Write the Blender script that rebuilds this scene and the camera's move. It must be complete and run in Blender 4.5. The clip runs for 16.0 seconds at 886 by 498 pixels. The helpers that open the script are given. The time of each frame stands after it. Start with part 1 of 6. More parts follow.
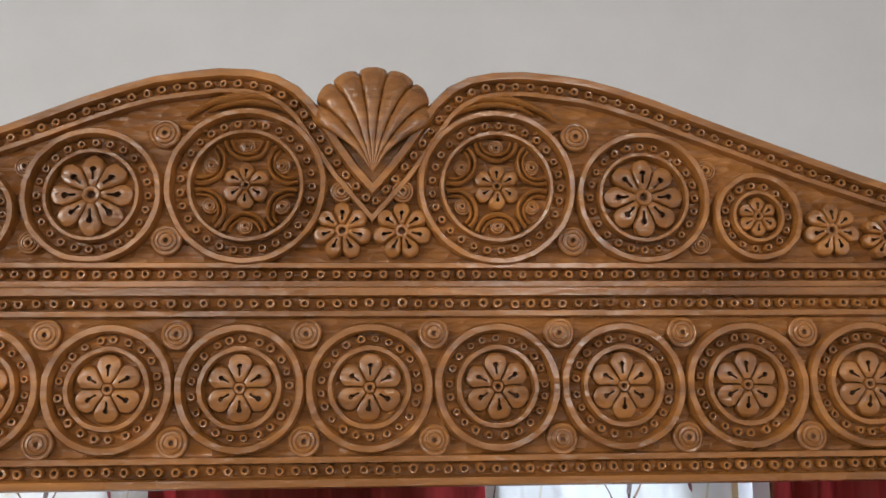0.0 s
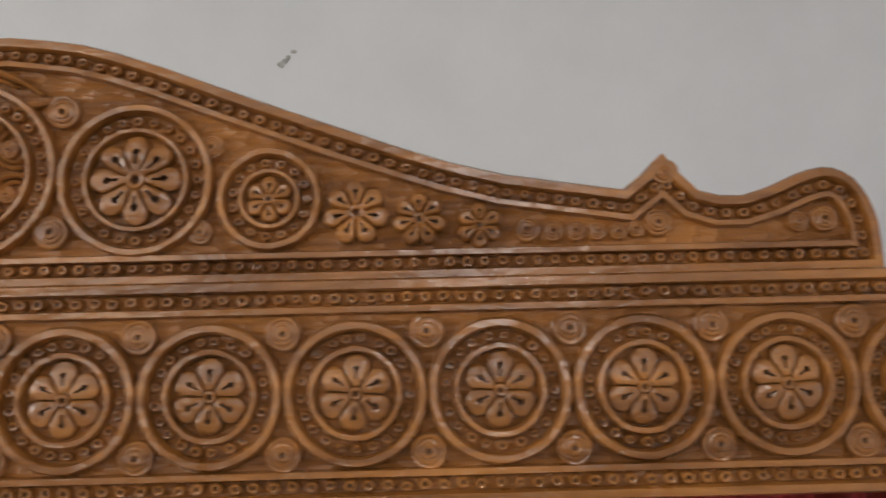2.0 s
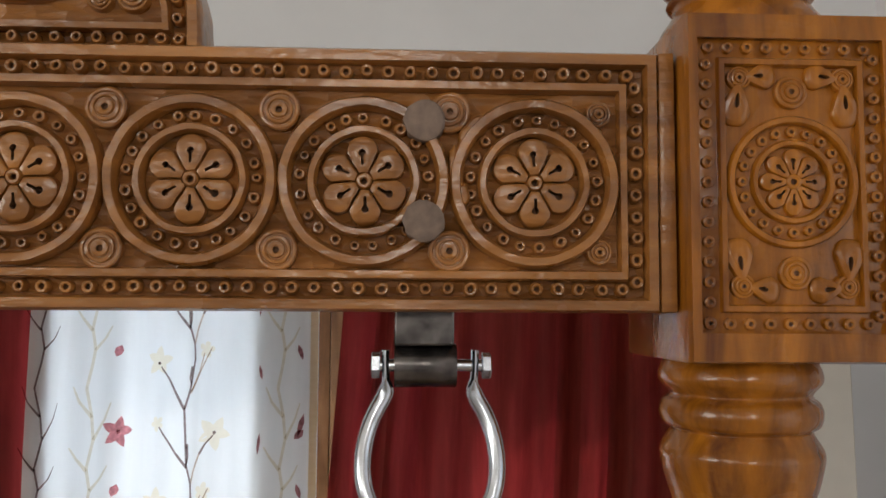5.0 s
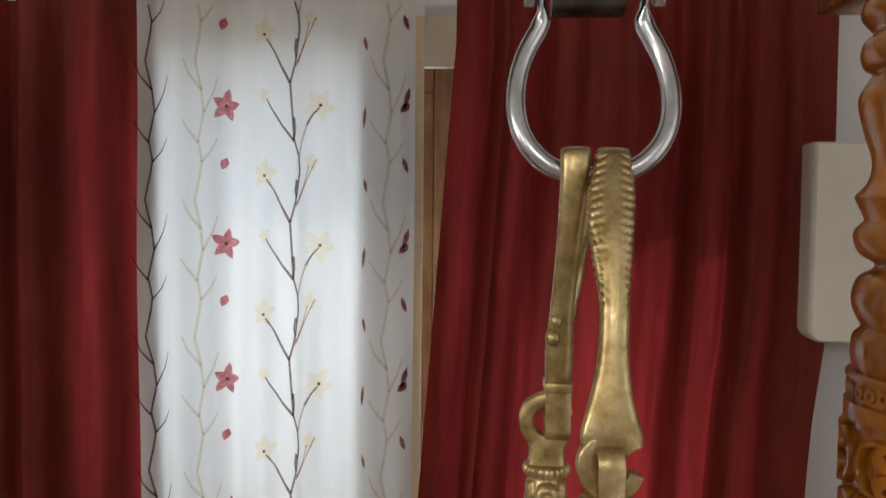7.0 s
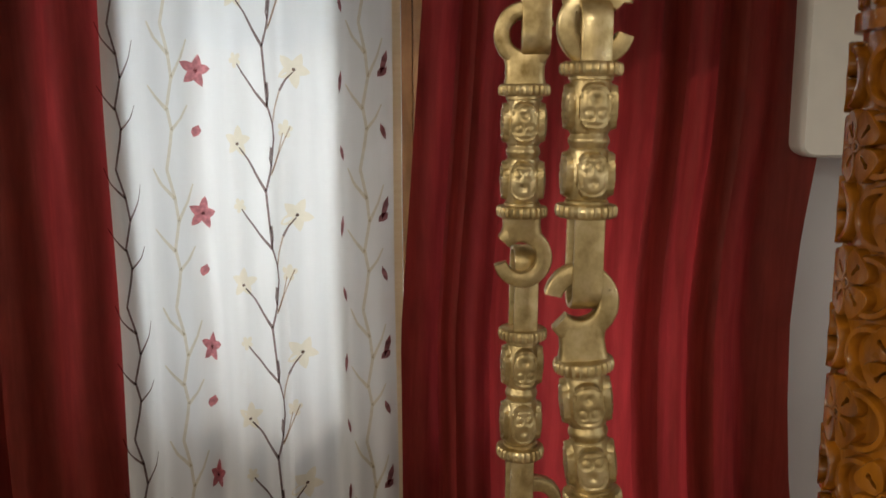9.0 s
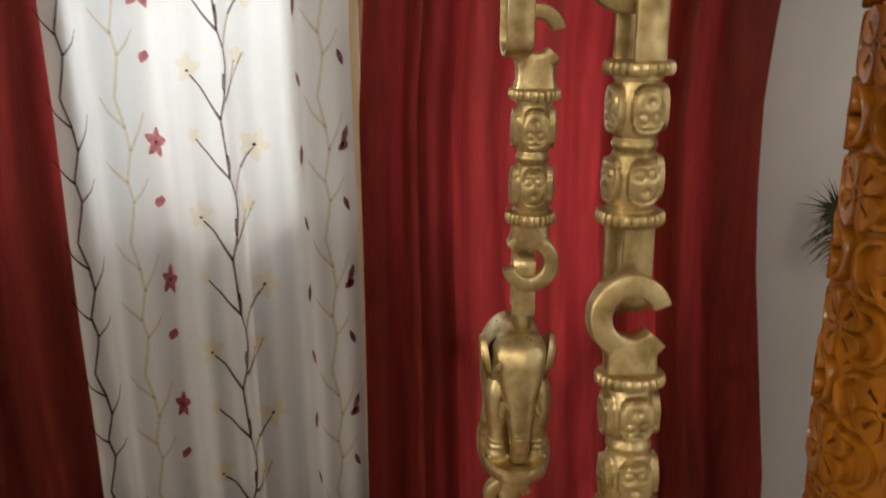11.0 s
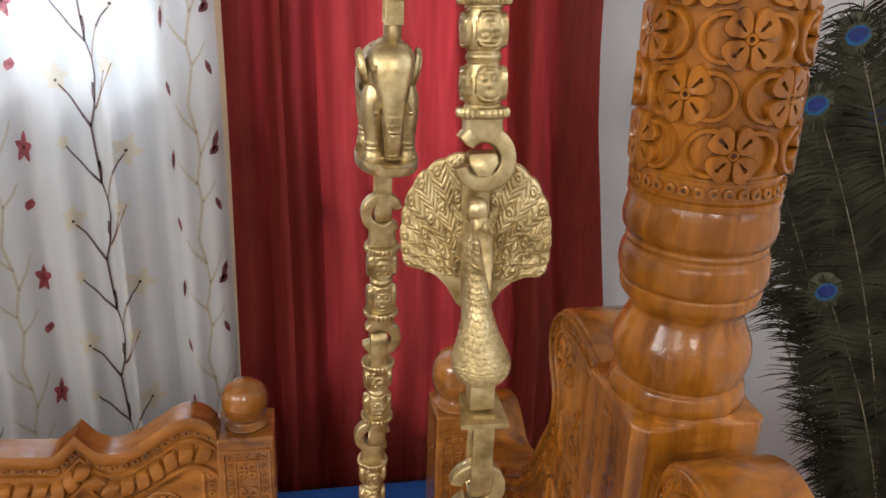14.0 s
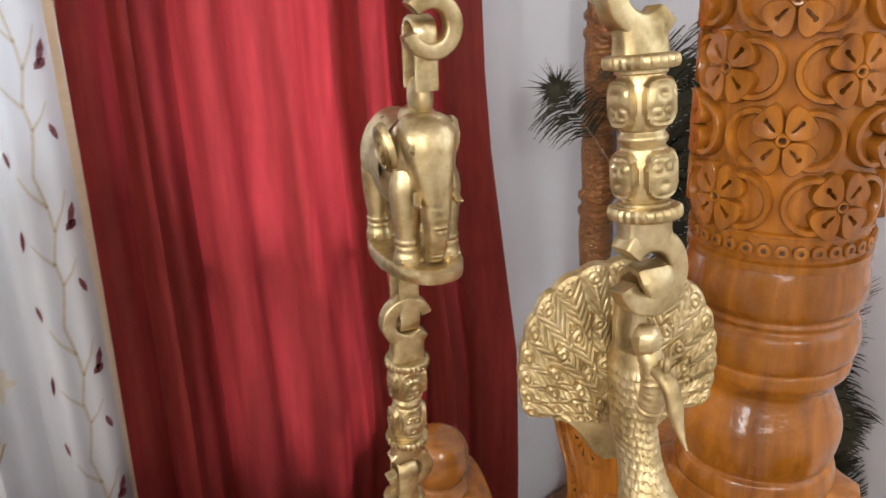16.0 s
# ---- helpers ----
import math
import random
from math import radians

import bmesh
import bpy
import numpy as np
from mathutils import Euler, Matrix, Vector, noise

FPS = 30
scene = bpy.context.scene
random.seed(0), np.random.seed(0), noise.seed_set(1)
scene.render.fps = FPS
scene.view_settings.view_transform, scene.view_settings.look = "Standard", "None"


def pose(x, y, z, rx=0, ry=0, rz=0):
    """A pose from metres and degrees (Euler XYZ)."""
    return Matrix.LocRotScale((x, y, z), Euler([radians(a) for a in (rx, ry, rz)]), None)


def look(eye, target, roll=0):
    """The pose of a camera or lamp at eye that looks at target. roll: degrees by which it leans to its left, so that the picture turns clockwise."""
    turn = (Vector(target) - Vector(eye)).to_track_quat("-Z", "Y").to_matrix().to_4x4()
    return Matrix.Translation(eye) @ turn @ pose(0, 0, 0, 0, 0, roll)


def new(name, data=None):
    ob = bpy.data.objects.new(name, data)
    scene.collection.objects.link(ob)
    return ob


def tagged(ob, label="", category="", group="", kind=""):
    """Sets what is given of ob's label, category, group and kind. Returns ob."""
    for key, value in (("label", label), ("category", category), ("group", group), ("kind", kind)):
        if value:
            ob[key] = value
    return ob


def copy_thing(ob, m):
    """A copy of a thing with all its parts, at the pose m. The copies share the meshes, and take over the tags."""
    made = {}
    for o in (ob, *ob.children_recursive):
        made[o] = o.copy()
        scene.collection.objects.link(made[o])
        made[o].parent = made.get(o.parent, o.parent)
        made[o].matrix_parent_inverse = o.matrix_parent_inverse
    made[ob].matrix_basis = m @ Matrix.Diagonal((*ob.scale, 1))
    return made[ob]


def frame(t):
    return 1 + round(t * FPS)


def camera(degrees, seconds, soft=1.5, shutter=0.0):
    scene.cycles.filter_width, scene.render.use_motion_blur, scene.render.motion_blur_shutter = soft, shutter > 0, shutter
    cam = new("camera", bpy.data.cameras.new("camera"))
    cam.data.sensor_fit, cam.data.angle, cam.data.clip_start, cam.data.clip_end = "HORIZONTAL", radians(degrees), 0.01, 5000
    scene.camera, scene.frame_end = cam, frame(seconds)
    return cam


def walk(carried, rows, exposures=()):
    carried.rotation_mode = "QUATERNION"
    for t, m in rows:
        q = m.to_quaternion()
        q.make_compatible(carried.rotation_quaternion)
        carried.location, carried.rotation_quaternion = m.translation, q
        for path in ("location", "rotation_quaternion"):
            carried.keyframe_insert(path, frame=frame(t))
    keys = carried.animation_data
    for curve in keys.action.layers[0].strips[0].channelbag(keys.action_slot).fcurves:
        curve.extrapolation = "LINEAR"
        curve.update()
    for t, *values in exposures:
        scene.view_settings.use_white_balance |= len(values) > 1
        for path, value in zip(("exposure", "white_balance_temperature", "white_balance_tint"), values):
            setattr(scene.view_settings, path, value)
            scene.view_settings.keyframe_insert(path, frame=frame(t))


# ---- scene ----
MOTIF_PHASE = -0.18
LAMP_CURTAIN, LAMP_FRONT, LAMP_SIDE, LAMP_EAST, LAMP_FILL = 8.0, 13.5, 36.0, 2.4, 12.0
EXPOSURES = [(0.0, 0.0, 6500, 10), (1.5, -0.16, 6450, 10), (2.5, -0.12, 6500, 10), (3.0, -0.22, 6550, 9), (3.6, -0.28, 6550, 9), (6.0, -0.34, 7050, 9), (7.0, -0.52, 7150, 9), (8.6, -0.52, 7500, 9), (11.0, -0.20, 7900, 10),
             (12.0, 0.36, 6900, 10), (12.5, 0.32, 6900, 10), (13.5, 0.76, 6600, 10), (14.5, 0.50, 6350, 9), (15.0, 0.54, 6350, 9), (15.5, 0.50, 6300, 11), (16.0, 0.92, 6250, 11)]
cam = camera(55.6, 16.0, 1.5, 0.25)
PATH = [
    (0, (0.019, -0.597, 1.788), (0.128, 1.367, 2.151), -0.5),
    (0.5, (0.07, -0.581, 1.789), (0.132, 1.39, 2.125), -0.2),
    (1, (0.124, -0.513, 1.814), (0.177, 1.461, 2.133), -0.6),
    (1.5, (0.211, -0.507, 1.812), (0.302, 1.468, 2.116), -1.2),
    (2, (0.408, -0.528, 1.814), (0.44, 1.452, 2.095), -1.4),
    (2.5, (0.561, -0.519, 1.739), (0.626, 1.455, 2.05), -1.6),
    (3, (0.67, -0.468, 1.735), (0.743, 1.51, 2.018), -1.3),
    (3.5, (0.778, -0.433, 1.74), (0.932, 1.539, 2.033), -1.0),
    (3.7, (0.818, -0.431, 1.743), (0.982, 1.545, 2.008), -0.6),
    (5.8, (0.834, -0.44, 1.688), (0.791, 1.559, 1.722), 1.0),
    (6, (0.813, -0.419, 1.668), (0.734, 1.579, 1.647), 1.0),
    (6.5, (0.802, -0.383, 1.635), (0.693, 1.613, 1.572), 0.5),
    (7, (0.8, -0.378, 1.599), (0.681, 1.616, 1.493), 0.6),
    (7.5, (0.806, -0.371, 1.564), (0.688, 1.62, 1.408), 0.5),
    (8, (0.807, -0.364, 1.53), (0.695, 1.622, 1.324), 0.2),
    (8.5, (0.808, -0.353, 1.488), (0.705, 1.627, 1.225), -0.0),
    (8.7, (0.808, -0.351, 1.478), (0.713, 1.625, 1.189), -0.1),
    (10.8, (0.806, -0.305, 1.293), (0.756, 1.62, 0.754), -0.0),
    (11, (0.792, -0.314, 1.277), (0.817, 1.603, 0.704), -0.3),
    (11.5, (0.761, -0.353, 1.249), (1.074, 1.522, 0.628), -0.7),
    (12, (0.752, -0.366, 1.22), (1.143, 1.48, 0.557), -0.9),
    (12.5, (0.759, -0.367, 1.181), (1.152, 1.453, 0.451), 0.1),
    (13, (0.769, -0.376, 1.17), (1.159, 1.427, 0.398), 0.9),
    (13.5, (0.774, -0.399, 1.17), (1.146, 1.408, 0.398), 1.6),
    (14, (0.775, -0.412, 1.183), (1.13, 1.421, 0.465), 1.9),
    (14.5, (0.76, -0.414, 1.184), (1.11, 1.424, 0.476), 1.9),
    (15, (0.721, -0.373, 1.193), (1.108, 1.462, 0.497), 0.3),
    (15.5, (0.688, -0.322, 1.196), (1.235, 1.473, 0.504), -0.3),
    (16, (0.701, -0.272, 1.19), (1.425, 1.463, 0.507), -1.6),
]
walk(cam, [(t, look(eye, target, roll)) for t, eye, target, roll in PATH], EXPOSURES)

# ---- world and lights ----
world = bpy.data.worlds.new("World")
scene.world = world
world.use_nodes = True
sky = world.node_tree.nodes.new("ShaderNodeTexSky")
sky.sky_type = "NISHITA"
sky.sun_disc = False
sky.sun_elevation, sky.sun_rotation = radians(42), radians(200)
world.node_tree.links.new(sky.outputs[0], world.node_tree.nodes["Background"].inputs[0])
world.node_tree.nodes["Background"].inputs[1].default_value = 0.1


def area_lamp(name, eye, target, sx, sy, power, colour):
    data = bpy.data.lights.new(name, "AREA")
    data.shape, data.size, data.size_y, data.energy, data.color = "RECTANGLE", sx, sy, power, colour
    ob = new(name, data)
    ob.matrix_world = look(eye, target)
    return ob


SUN = bpy.data.lights.new("sun", "SUN")
SUN.energy, SUN.angle, SUN.color = 2.0, radians(0.6), (1.0, 0.95, 0.88)
sun = new("sun", SUN)
sun.matrix_world = look((0, 0, 0), (0.5, -1.0, -0.95))
area_lamp("window_light_curtain", (0.490, 1.345, 1.430), (0.490, 0.0, 1.430), 0.44, 0.80, LAMP_CURTAIN * 1.14, (0.71, 0.85, 1.0))
area_lamp("window_light_tall", (0.940, 1.345, 0.90), (0.940, 0.0, 0.90), 0.34, 0.84, LAMP_CURTAIN * 0.92, (0.80, 0.90, 1.0))
area_lamp("window_light_far", (-0.68, 1.34, 1.40), (-0.68, 0.0, 1.40), 0.5, 0.9, LAMP_CURTAIN * 0.8, (0.86, 0.93, 1.0))
area_lamp("window_light_front", (0.72, -3.18, 2.46), (0.72, 0.0, 1.20), 0.58, 0.62, LAMP_FRONT, (1.0, 0.96, 0.90))
# Added fill for the beam's left side; no such window is known
area_lamp("fill_light_left", (-1.15, -3.18, 2.46), (-0.4, 0.0, 1.60), 1.2, 0.62, LAMP_FILL, (1.0, 0.94, 0.84))
area_lamp("window_light_east", (1.76, -0.75, 1.65), (0.0, -0.75, 1.45), 0.8, 0.9, LAMP_EAST, (0.95, 0.97, 1.0))
area_lamp("window_light_side", (-2.48, -1.85, 2.20), (0.0, -0.4, 1.6), 1.3, 0.9, LAMP_SIDE, (1.0, 0.955, 0.89))

from mathutils.geometry import tessellate_polygon

# ---- materials ----
def mat(name):
    m = bpy.data.materials.new(name)
    m.use_nodes = True
    nt = m.node_tree
    return m, nt, nt.nodes["Principled BSDF"]


def node(nt, kind, **values):
    n = nt.nodes.new(kind)
    for key, value in values.items():
        n.inputs[key.replace("_", " ")].default_value = value
    return n


def coords(nt, scale=(1, 1, 1), world_space=False):
    tc = nt.nodes.new("ShaderNodeTexCoord")
    mp = nt.nodes.new("ShaderNodeMapping")
    mp.inputs["Scale"].default_value = scale
    if world_space:
        geo = nt.nodes.new("ShaderNodeNewGeometry")
        nt.links.new(geo.outputs["Position"], mp.inputs["Vector"])
    else:
        nt.links.new(tc.outputs["Object"], mp.inputs["Vector"])
    return mp.outputs[0]


def ramp(nt, fac, stops):
    r = nt.nodes.new("ShaderNodeValToRGB")
    els = r.color_ramp.elements
    while len(els) < len(stops):
        els.new(0.5)
    for e, (p, c) in zip(els, stops):
        e.position, e.color = p, (*c, 1)
    nt.links.new(fac, r.inputs[0])
    return r.outputs[0]


def mix(nt, kind, fac, a, b):
    n = nt.nodes.new("ShaderNodeMix")
    n.data_type, n.blend_type = "RGBA", kind
    for sock, v in ((n.inputs[0], fac), (n.inputs[6], a), (n.inputs[7], b)):
        if isinstance(v, bpy.types.NodeSocket):
            nt.links.new(v, sock)
        elif isinstance(v, tuple):
            sock.default_value = (*v, 1)
        else:
            sock.default_value = v
    return n.outputs[2]


def bump(nt, bsdf, height, strength, distance):
    b = nt.nodes.new("ShaderNodeBump")
    b.inputs["Strength"].default_value, b.inputs["Distance"].default_value = strength, distance
    nt.links.new(height, b.inputs["Height"])
    nt.links.new(b.outputs[0], bsdf.inputs["Normal"])
    nt.links.new(b.outputs[0], bsdf.inputs["Coat Normal"])


def wood(name, light, dark, rough=0.33, stretch=(6, 60, 60), coat=0.35, cut=0.0011, stain=0.0, spec=0.22):
    m, nt, b = mat(name)
    v = coords(nt, stretch, True)
    grain = node(nt, "ShaderNodeTexNoise", Scale=1.0, Detail=6.0, Roughness=0.62, Distortion=0.6)
    nt.links.new(v, grain.inputs["Vector"])
    cloud = node(nt, "ShaderNodeTexNoise", Scale=14.0, Detail=3.0)
    nt.links.new(coords(nt, (1, 1, 1), True), cloud.inputs["Vector"])
    col = ramp(nt, grain.outputs[0], [(0.3, dark), (0.5, tuple((a + c) / 2 for a, c in zip(light, dark))), (0.68, light)])
    col = mix(nt, "MULTIPLY", 0.75, col, ramp(nt, cloud.outputs[0], [(0.3, (0.62, 0.55, 0.48)), (0.7, (1.12, 1.08, 1.02))]))
    if stain:
        blot = node(nt, "ShaderNodeTexNoise", Scale=1.0, Detail=4.0, Roughness=0.65, Distortion=0.8)
        nt.links.new(coords(nt, (11, 11, 26), True), blot.inputs["Vector"])
        col = mix(nt, "MULTIPLY", stain, col, ramp(nt, blot.outputs[0], [(0.56, (1.0, 1.0, 1.0)), (0.68, (0.42, 0.36, 0.30))]))
    nt.links.new(col, b.inputs["Base Color"])
    rr = ramp(nt, cloud.outputs[0], [(0.25, (rough - 0.08,) * 3), (0.75, (rough + 0.12,) * 3)])
    nt.links.new(rr, b.inputs["Roughness"])
    b.inputs["Specular IOR Level"].default_value = spec
    b.inputs["Coat Weight"].default_value, b.inputs["Coat Roughness"].default_value = coat, 0.11
    if cut > 0.003:
        chisel = node(nt, "ShaderNodeTexVoronoi", Scale=150.0, Randomness=1.0)
    else:
        chisel = node(nt, "ShaderNodeTexNoise", Scale=170.0, Detail=2.0, Roughness=0.5)
    nt.links.new(coords(nt, (0.42, 1, 1), True), chisel.inputs["Vector"])
    both = nt.nodes.new("ShaderNodeMath")
    both.operation = "ADD"
    nt.links.new(grain.outputs[0], both.inputs[0])
    nt.links.new(chisel.outputs[0], both.inputs[1])
    bump(nt, b, both.outputs[0], 0.42, cut)
    return m


WOOD = wood("carved_wood", (0.45, 0.192, 0.046), (0.18, 0.070, 0.018), 0.28, coat=0.5, cut=0.0024, spec=0.42)
# WOOD toned down for the recesses, whose shade sits partly in this colour
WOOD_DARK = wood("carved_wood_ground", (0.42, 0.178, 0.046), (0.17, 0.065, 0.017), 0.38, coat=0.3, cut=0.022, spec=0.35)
WOOD_POST = wood("turned_wood", (0.50, 0.186, 0.018), (0.135, 0.039, 0.004), 0.24, (46, 46, 7), 0.5)
WOOD_SEAT = wood("swing_wood", (0.45, 0.182, 0.034), (0.21, 0.075, 0.014), 0.24, (10, 50, 50), 0.8, stain=0.8)
WOOD_FRAME = wood("window_wood", (0.34, 0.16, 0.07), (0.20, 0.085, 0.035), 0.45, (50, 50, 5), 0.1)


def brass_mat(name, smooth, rough):
    m, nt, b = mat(name)
    n = node(nt, "ShaderNodeTexNoise", Scale=90.0, Detail=5.0, Roughness=0.6)
    nt.links.new(coords(nt, (1, 1, 1), True), n.inputs["Vector"])
    col = ramp(nt, n.outputs[0], [(0.25, (0.23, 0.155, 0.058)), (0.5, (0.51, 0.390, 0.195)), (0.78, (0.75, 0.620, 0.375))])
    nt.links.new(col, b.inputs["Base Color"])
    b.inputs["Metallic"].default_value = 0.92
    nt.links.new(ramp(nt, n.outputs[0], [(0.3, (rough,) * 3), (0.7, (smooth,) * 3)]), b.inputs["Roughness"])
    f = node(nt, "ShaderNodeTexNoise", Scale=700.0, Detail=3.0)
    nt.links.new(coords(nt, (1, 1, 1), True), f.inputs["Vector"])
    bump(nt, b, f.outputs[0], 0.35, 0.0004)
    return m


BRASS = brass_mat("polished_brass", 0.27, 0.48)
BRASS_CAST = brass_mat("cast_brass", 0.38, 0.60)


def plain(name, colour, rough=0.6, metal=0.0, spread=0.12, scale=30.0, relief=0.0003):
    m, nt, b = mat(name)
    n = node(nt, "ShaderNodeTexNoise", Scale=scale, Detail=5.0)
    nt.links.new(coords(nt, (1, 1, 1), True), n.inputs["Vector"])
    lo, hi = tuple(c * (1 - spread) for c in colour), tuple(min(1, c * (1 + spread)) for c in colour)
    nt.links.new(ramp(nt, n.outputs[0], [(0.3, lo), (0.7, hi)]), b.inputs["Base Color"])
    b.inputs["Roughness"].default_value, b.inputs["Metallic"].default_value = rough, metal
    bump(nt, b, n.outputs[0], 0.3, relief)
    return m


STEEL = plain("galvanised_steel", (0.56, 0.59, 0.64), 0.25, 1.0, 0.15, 120)
IRON = plain("black_iron", (0.105, 0.095, 0.092), 0.27, 0.9, 0.55, 90, 0.0006)
FILLER = plain("grey_filler", (0.185, 0.128, 0.098), 0.7, 0.0, 0.25, 160)
WALL = plain("wall_paint", (0.77, 0.795, 0.83), 0.85, 0.0, 0.03, 6, 0.0008)
WALL_WHITE = plain("white_wall_paint", (0.84, 0.83, 0.86), 0.8, 0.0, 0.03, 8, 0.0008)
CREAM = plain("cream_paint", (0.74, 0.66, 0.52), 0.6, 0.0, 0.05, 20)
PLASTIC = plain("white_plastic", (0.74, 0.72, 0.66), 0.45, 0.0, 0.03, 20)
FLOOR_TILE = plain("floor_tile", (0.50, 0.44, 0.38), 0.35, 0.0, 0.12, 12)
BLUE = plain("blue_cloth", (0.015, 0.10, 0.42), 0.8, 0.0, 0.25, 200, 0.0006)
STAIN = plain("wall_stain", (0.42, 0.42, 0.41), 0.9, 0.0, 0.3, 200)
CEIL = plain("ceiling_paint", (0.80, 0.79, 0.77), 0.9, 0.0, 0.02, 5)
# Hole walls and floors: depth shade of shallow holes put into the colour
DARK_HOLE = plain("hole_shade", (0.12, 0.048, 0.016), 0.7, 0.0, 0.3, 200)
FEATHER = plain("peacock_barbs", (0.040, 0.037, 0.024), 0.45, 0.0, 0.7, 18)
FEATHER_PALE = plain("peacock_shaft", (0.22, 0.19, 0.13), 0.5, 0.0, 0.2, 60)
FEATHER_EYE = plain("peacock_eye_blue", (0.008, 0.020, 0.15), 0.35, 0.2, 0.5, 120)
FEATHER_BRONZE = plain("peacock_eye_bronze", (0.060, 0.062, 0.030), 0.5, 0.2, 0.4, 120)
FEATHER_RING = plain("peacock_eye_blue_green", (0.010, 0.095, 0.22), 0.35, 0.2, 0.45, 60)


for m in (FEATHER, FEATHER_PALE):
    m.node_tree.nodes["Principled BSDF"].inputs["Specular IOR Level"].default_value = 0.08
    m.node_tree.nodes["Principled BSDF"].inputs["Roughness"].default_value = 0.9


def cloth(name, lo, hi, translucent, weave=900.0, slub=(3, 3, 120), sheen=0.3, through_colour=None, mottle=0.0, rough=0.85):
    m, nt, b = mat(name)
    n = node(nt, "ShaderNodeTexNoise", Scale=1.0, Detail=4.0, Roughness=0.6)
    nt.links.new(coords(nt, slub, True), n.inputs["Vector"])
    w = node(nt, "ShaderNodeTexNoise", Scale=weave, Detail=2.0)
    nt.links.new(coords(nt, (1, 1, 1), True), w.inputs["Vector"])
    col = ramp(nt, n.outputs[0], [(0.3, lo), (0.7, hi)])
    if mottle:
        cl = node(nt, "ShaderNodeTexNoise", Scale=1.0, Detail=5.0, Roughness=0.7)
        nt.links.new(coords(nt, (46, 46, 19), True), cl.inputs["Vector"])
        col = mix(nt, "MULTIPLY", mottle, col, ramp(nt, cl.outputs[0], [(0.32, (0.6, 0.55, 0.52)), (0.5, (0.95, 0.95, 0.95)), (0.7, (1.3, 1.3, 1.3))]))
    nt.links.new(col, b.inputs["Base Color"])
    b.inputs["Roughness"].default_value = rough
    b.inputs["Sheen Weight"].default_value = sheen
    b.inputs["Specular IOR Level"].default_value = 0.18
    bump(nt, b, w.outputs[0], 0.35, 0.0006)
    if translucent:
        tr = nt.nodes.new("ShaderNodeBsdfTranslucent")
        if through_colour:
            st = node(nt, "ShaderNodeTexNoise", Scale=1.0, Detail=4.0, Roughness=0.6, Distortion=0.4)
            nt.links.new(coords(nt, (42, 42, 3.4), True), st.inputs["Vector"])
            nt.links.new(ramp(nt, st.outputs[0], [(0.34, tuple(c * 0.78 for c in through_colour)), (0.52, tuple(c * 0.96 for c in through_colour)), (0.70, tuple(min(1.0, c * 1.2) for c in through_colour))]), tr.inputs[0])
        else:
            nt.links.new(col, tr.inputs[0])
        ms = nt.nodes.new("ShaderNodeMixShader")
        ms.inputs[0].default_value = translucent
        nt.links.new(b.outputs[0], ms.inputs[1])
        nt.links.new(tr.outputs[0], ms.inputs[2])
        nt.links.new(ms.outputs[0], nt.nodes["Material Output"].inputs[0])
    return m


RED = cloth("red_curtain_cloth", (0.150, 0.025, 0.017), (0.225, 0.039, 0.027), 0.45, 700, (160, 160, 24), 0.0, (0.76, 0.215, 0.235), 0.75, 0.46)
SHEER = cloth("sheer_curtain_cloth", (0.80, 0.80, 0.80), (0.87, 0.87, 0.875), 0.54, 900, (20, 20, 2), 0.0)
SHEER_EDGE = cloth("cream_hem_cloth", (0.82, 0.70, 0.52), (0.88, 0.78, 0.62), 0.55)


def ink(name, colour, spread=0.1):
    """Printed dye: a thin film that tints the light going through it."""
    m = bpy.data.materials.new(name)
    m.use_nodes = True
    nt = m.node_tree
    nt.nodes.remove(nt.nodes["Principled BSDF"])
    n = node(nt, "ShaderNodeTexNoise", Scale=140.0, Detail=3.0)
    nt.links.new(coords(nt, (1, 1, 1), True), n.inputs["Vector"])
    film = nt.nodes.new("ShaderNodeBsdfTransparent")
    lo, hi = tuple(c * (1 - spread) for c in colour), tuple(min(1, c * (1 + spread)) for c in colour)
    nt.links.new(ramp(nt, n.outputs[0], [(0.35, lo), (0.65, hi)]), film.inputs[0])
    nt.links.new(film.outputs[0], nt.nodes["Material Output"].inputs[0])
    return m


PRINT_DARK = ink("branch_print", (0.30, 0.225, 0.215), 0.25)
PRINT_TWIG = ink("twig_print", (0.66, 0.53, 0.44), 0.15)
PRINT_PALE = ink("pale_branch_print", (0.86, 0.80, 0.69), 0.05)
PRINT_PINK = ink("pink_flower_print", (0.66, 0.27, 0.29), 0.25)
PRINT_RED = ink("maroon_print", (0.42, 0.19, 0.20), 0.3)
PRINT_YELLOW = ink("cream_flower_print", (0.98, 0.915, 0.785), 0.015)


# ---- mesh helpers ----
def link_mesh(name, bm, material, parent=None, label="", smooth=True):
    me = bpy.data.meshes.new(name)
    bmesh.ops.recalc_face_normals(bm, faces=bm.faces)
    for f in bm.faces:
        f.smooth = smooth
    bm.to_mesh(me)
    bm.free()
    if smooth:
        me.set_sharp_from_angle(angle=radians(42))
    me.materials.append(material)
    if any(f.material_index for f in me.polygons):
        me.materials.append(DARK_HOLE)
    ob = new(name, me)
    if parent is not None:
        ob.parent = parent
    if label:
        ob["label"] = label
    return ob


def part(name, bm, material, parent, label="", smooth=True):
    return link_mesh(name, bm, material, parent, label, smooth)


def again(ob, m, parent=None):
    """Another object on the same mesh, at the local pose m."""
    c = new(ob.name.split(".")[0], ob.data)
    c.parent = parent if parent is not None else ob.parent
    c.matrix_basis = m
    return c


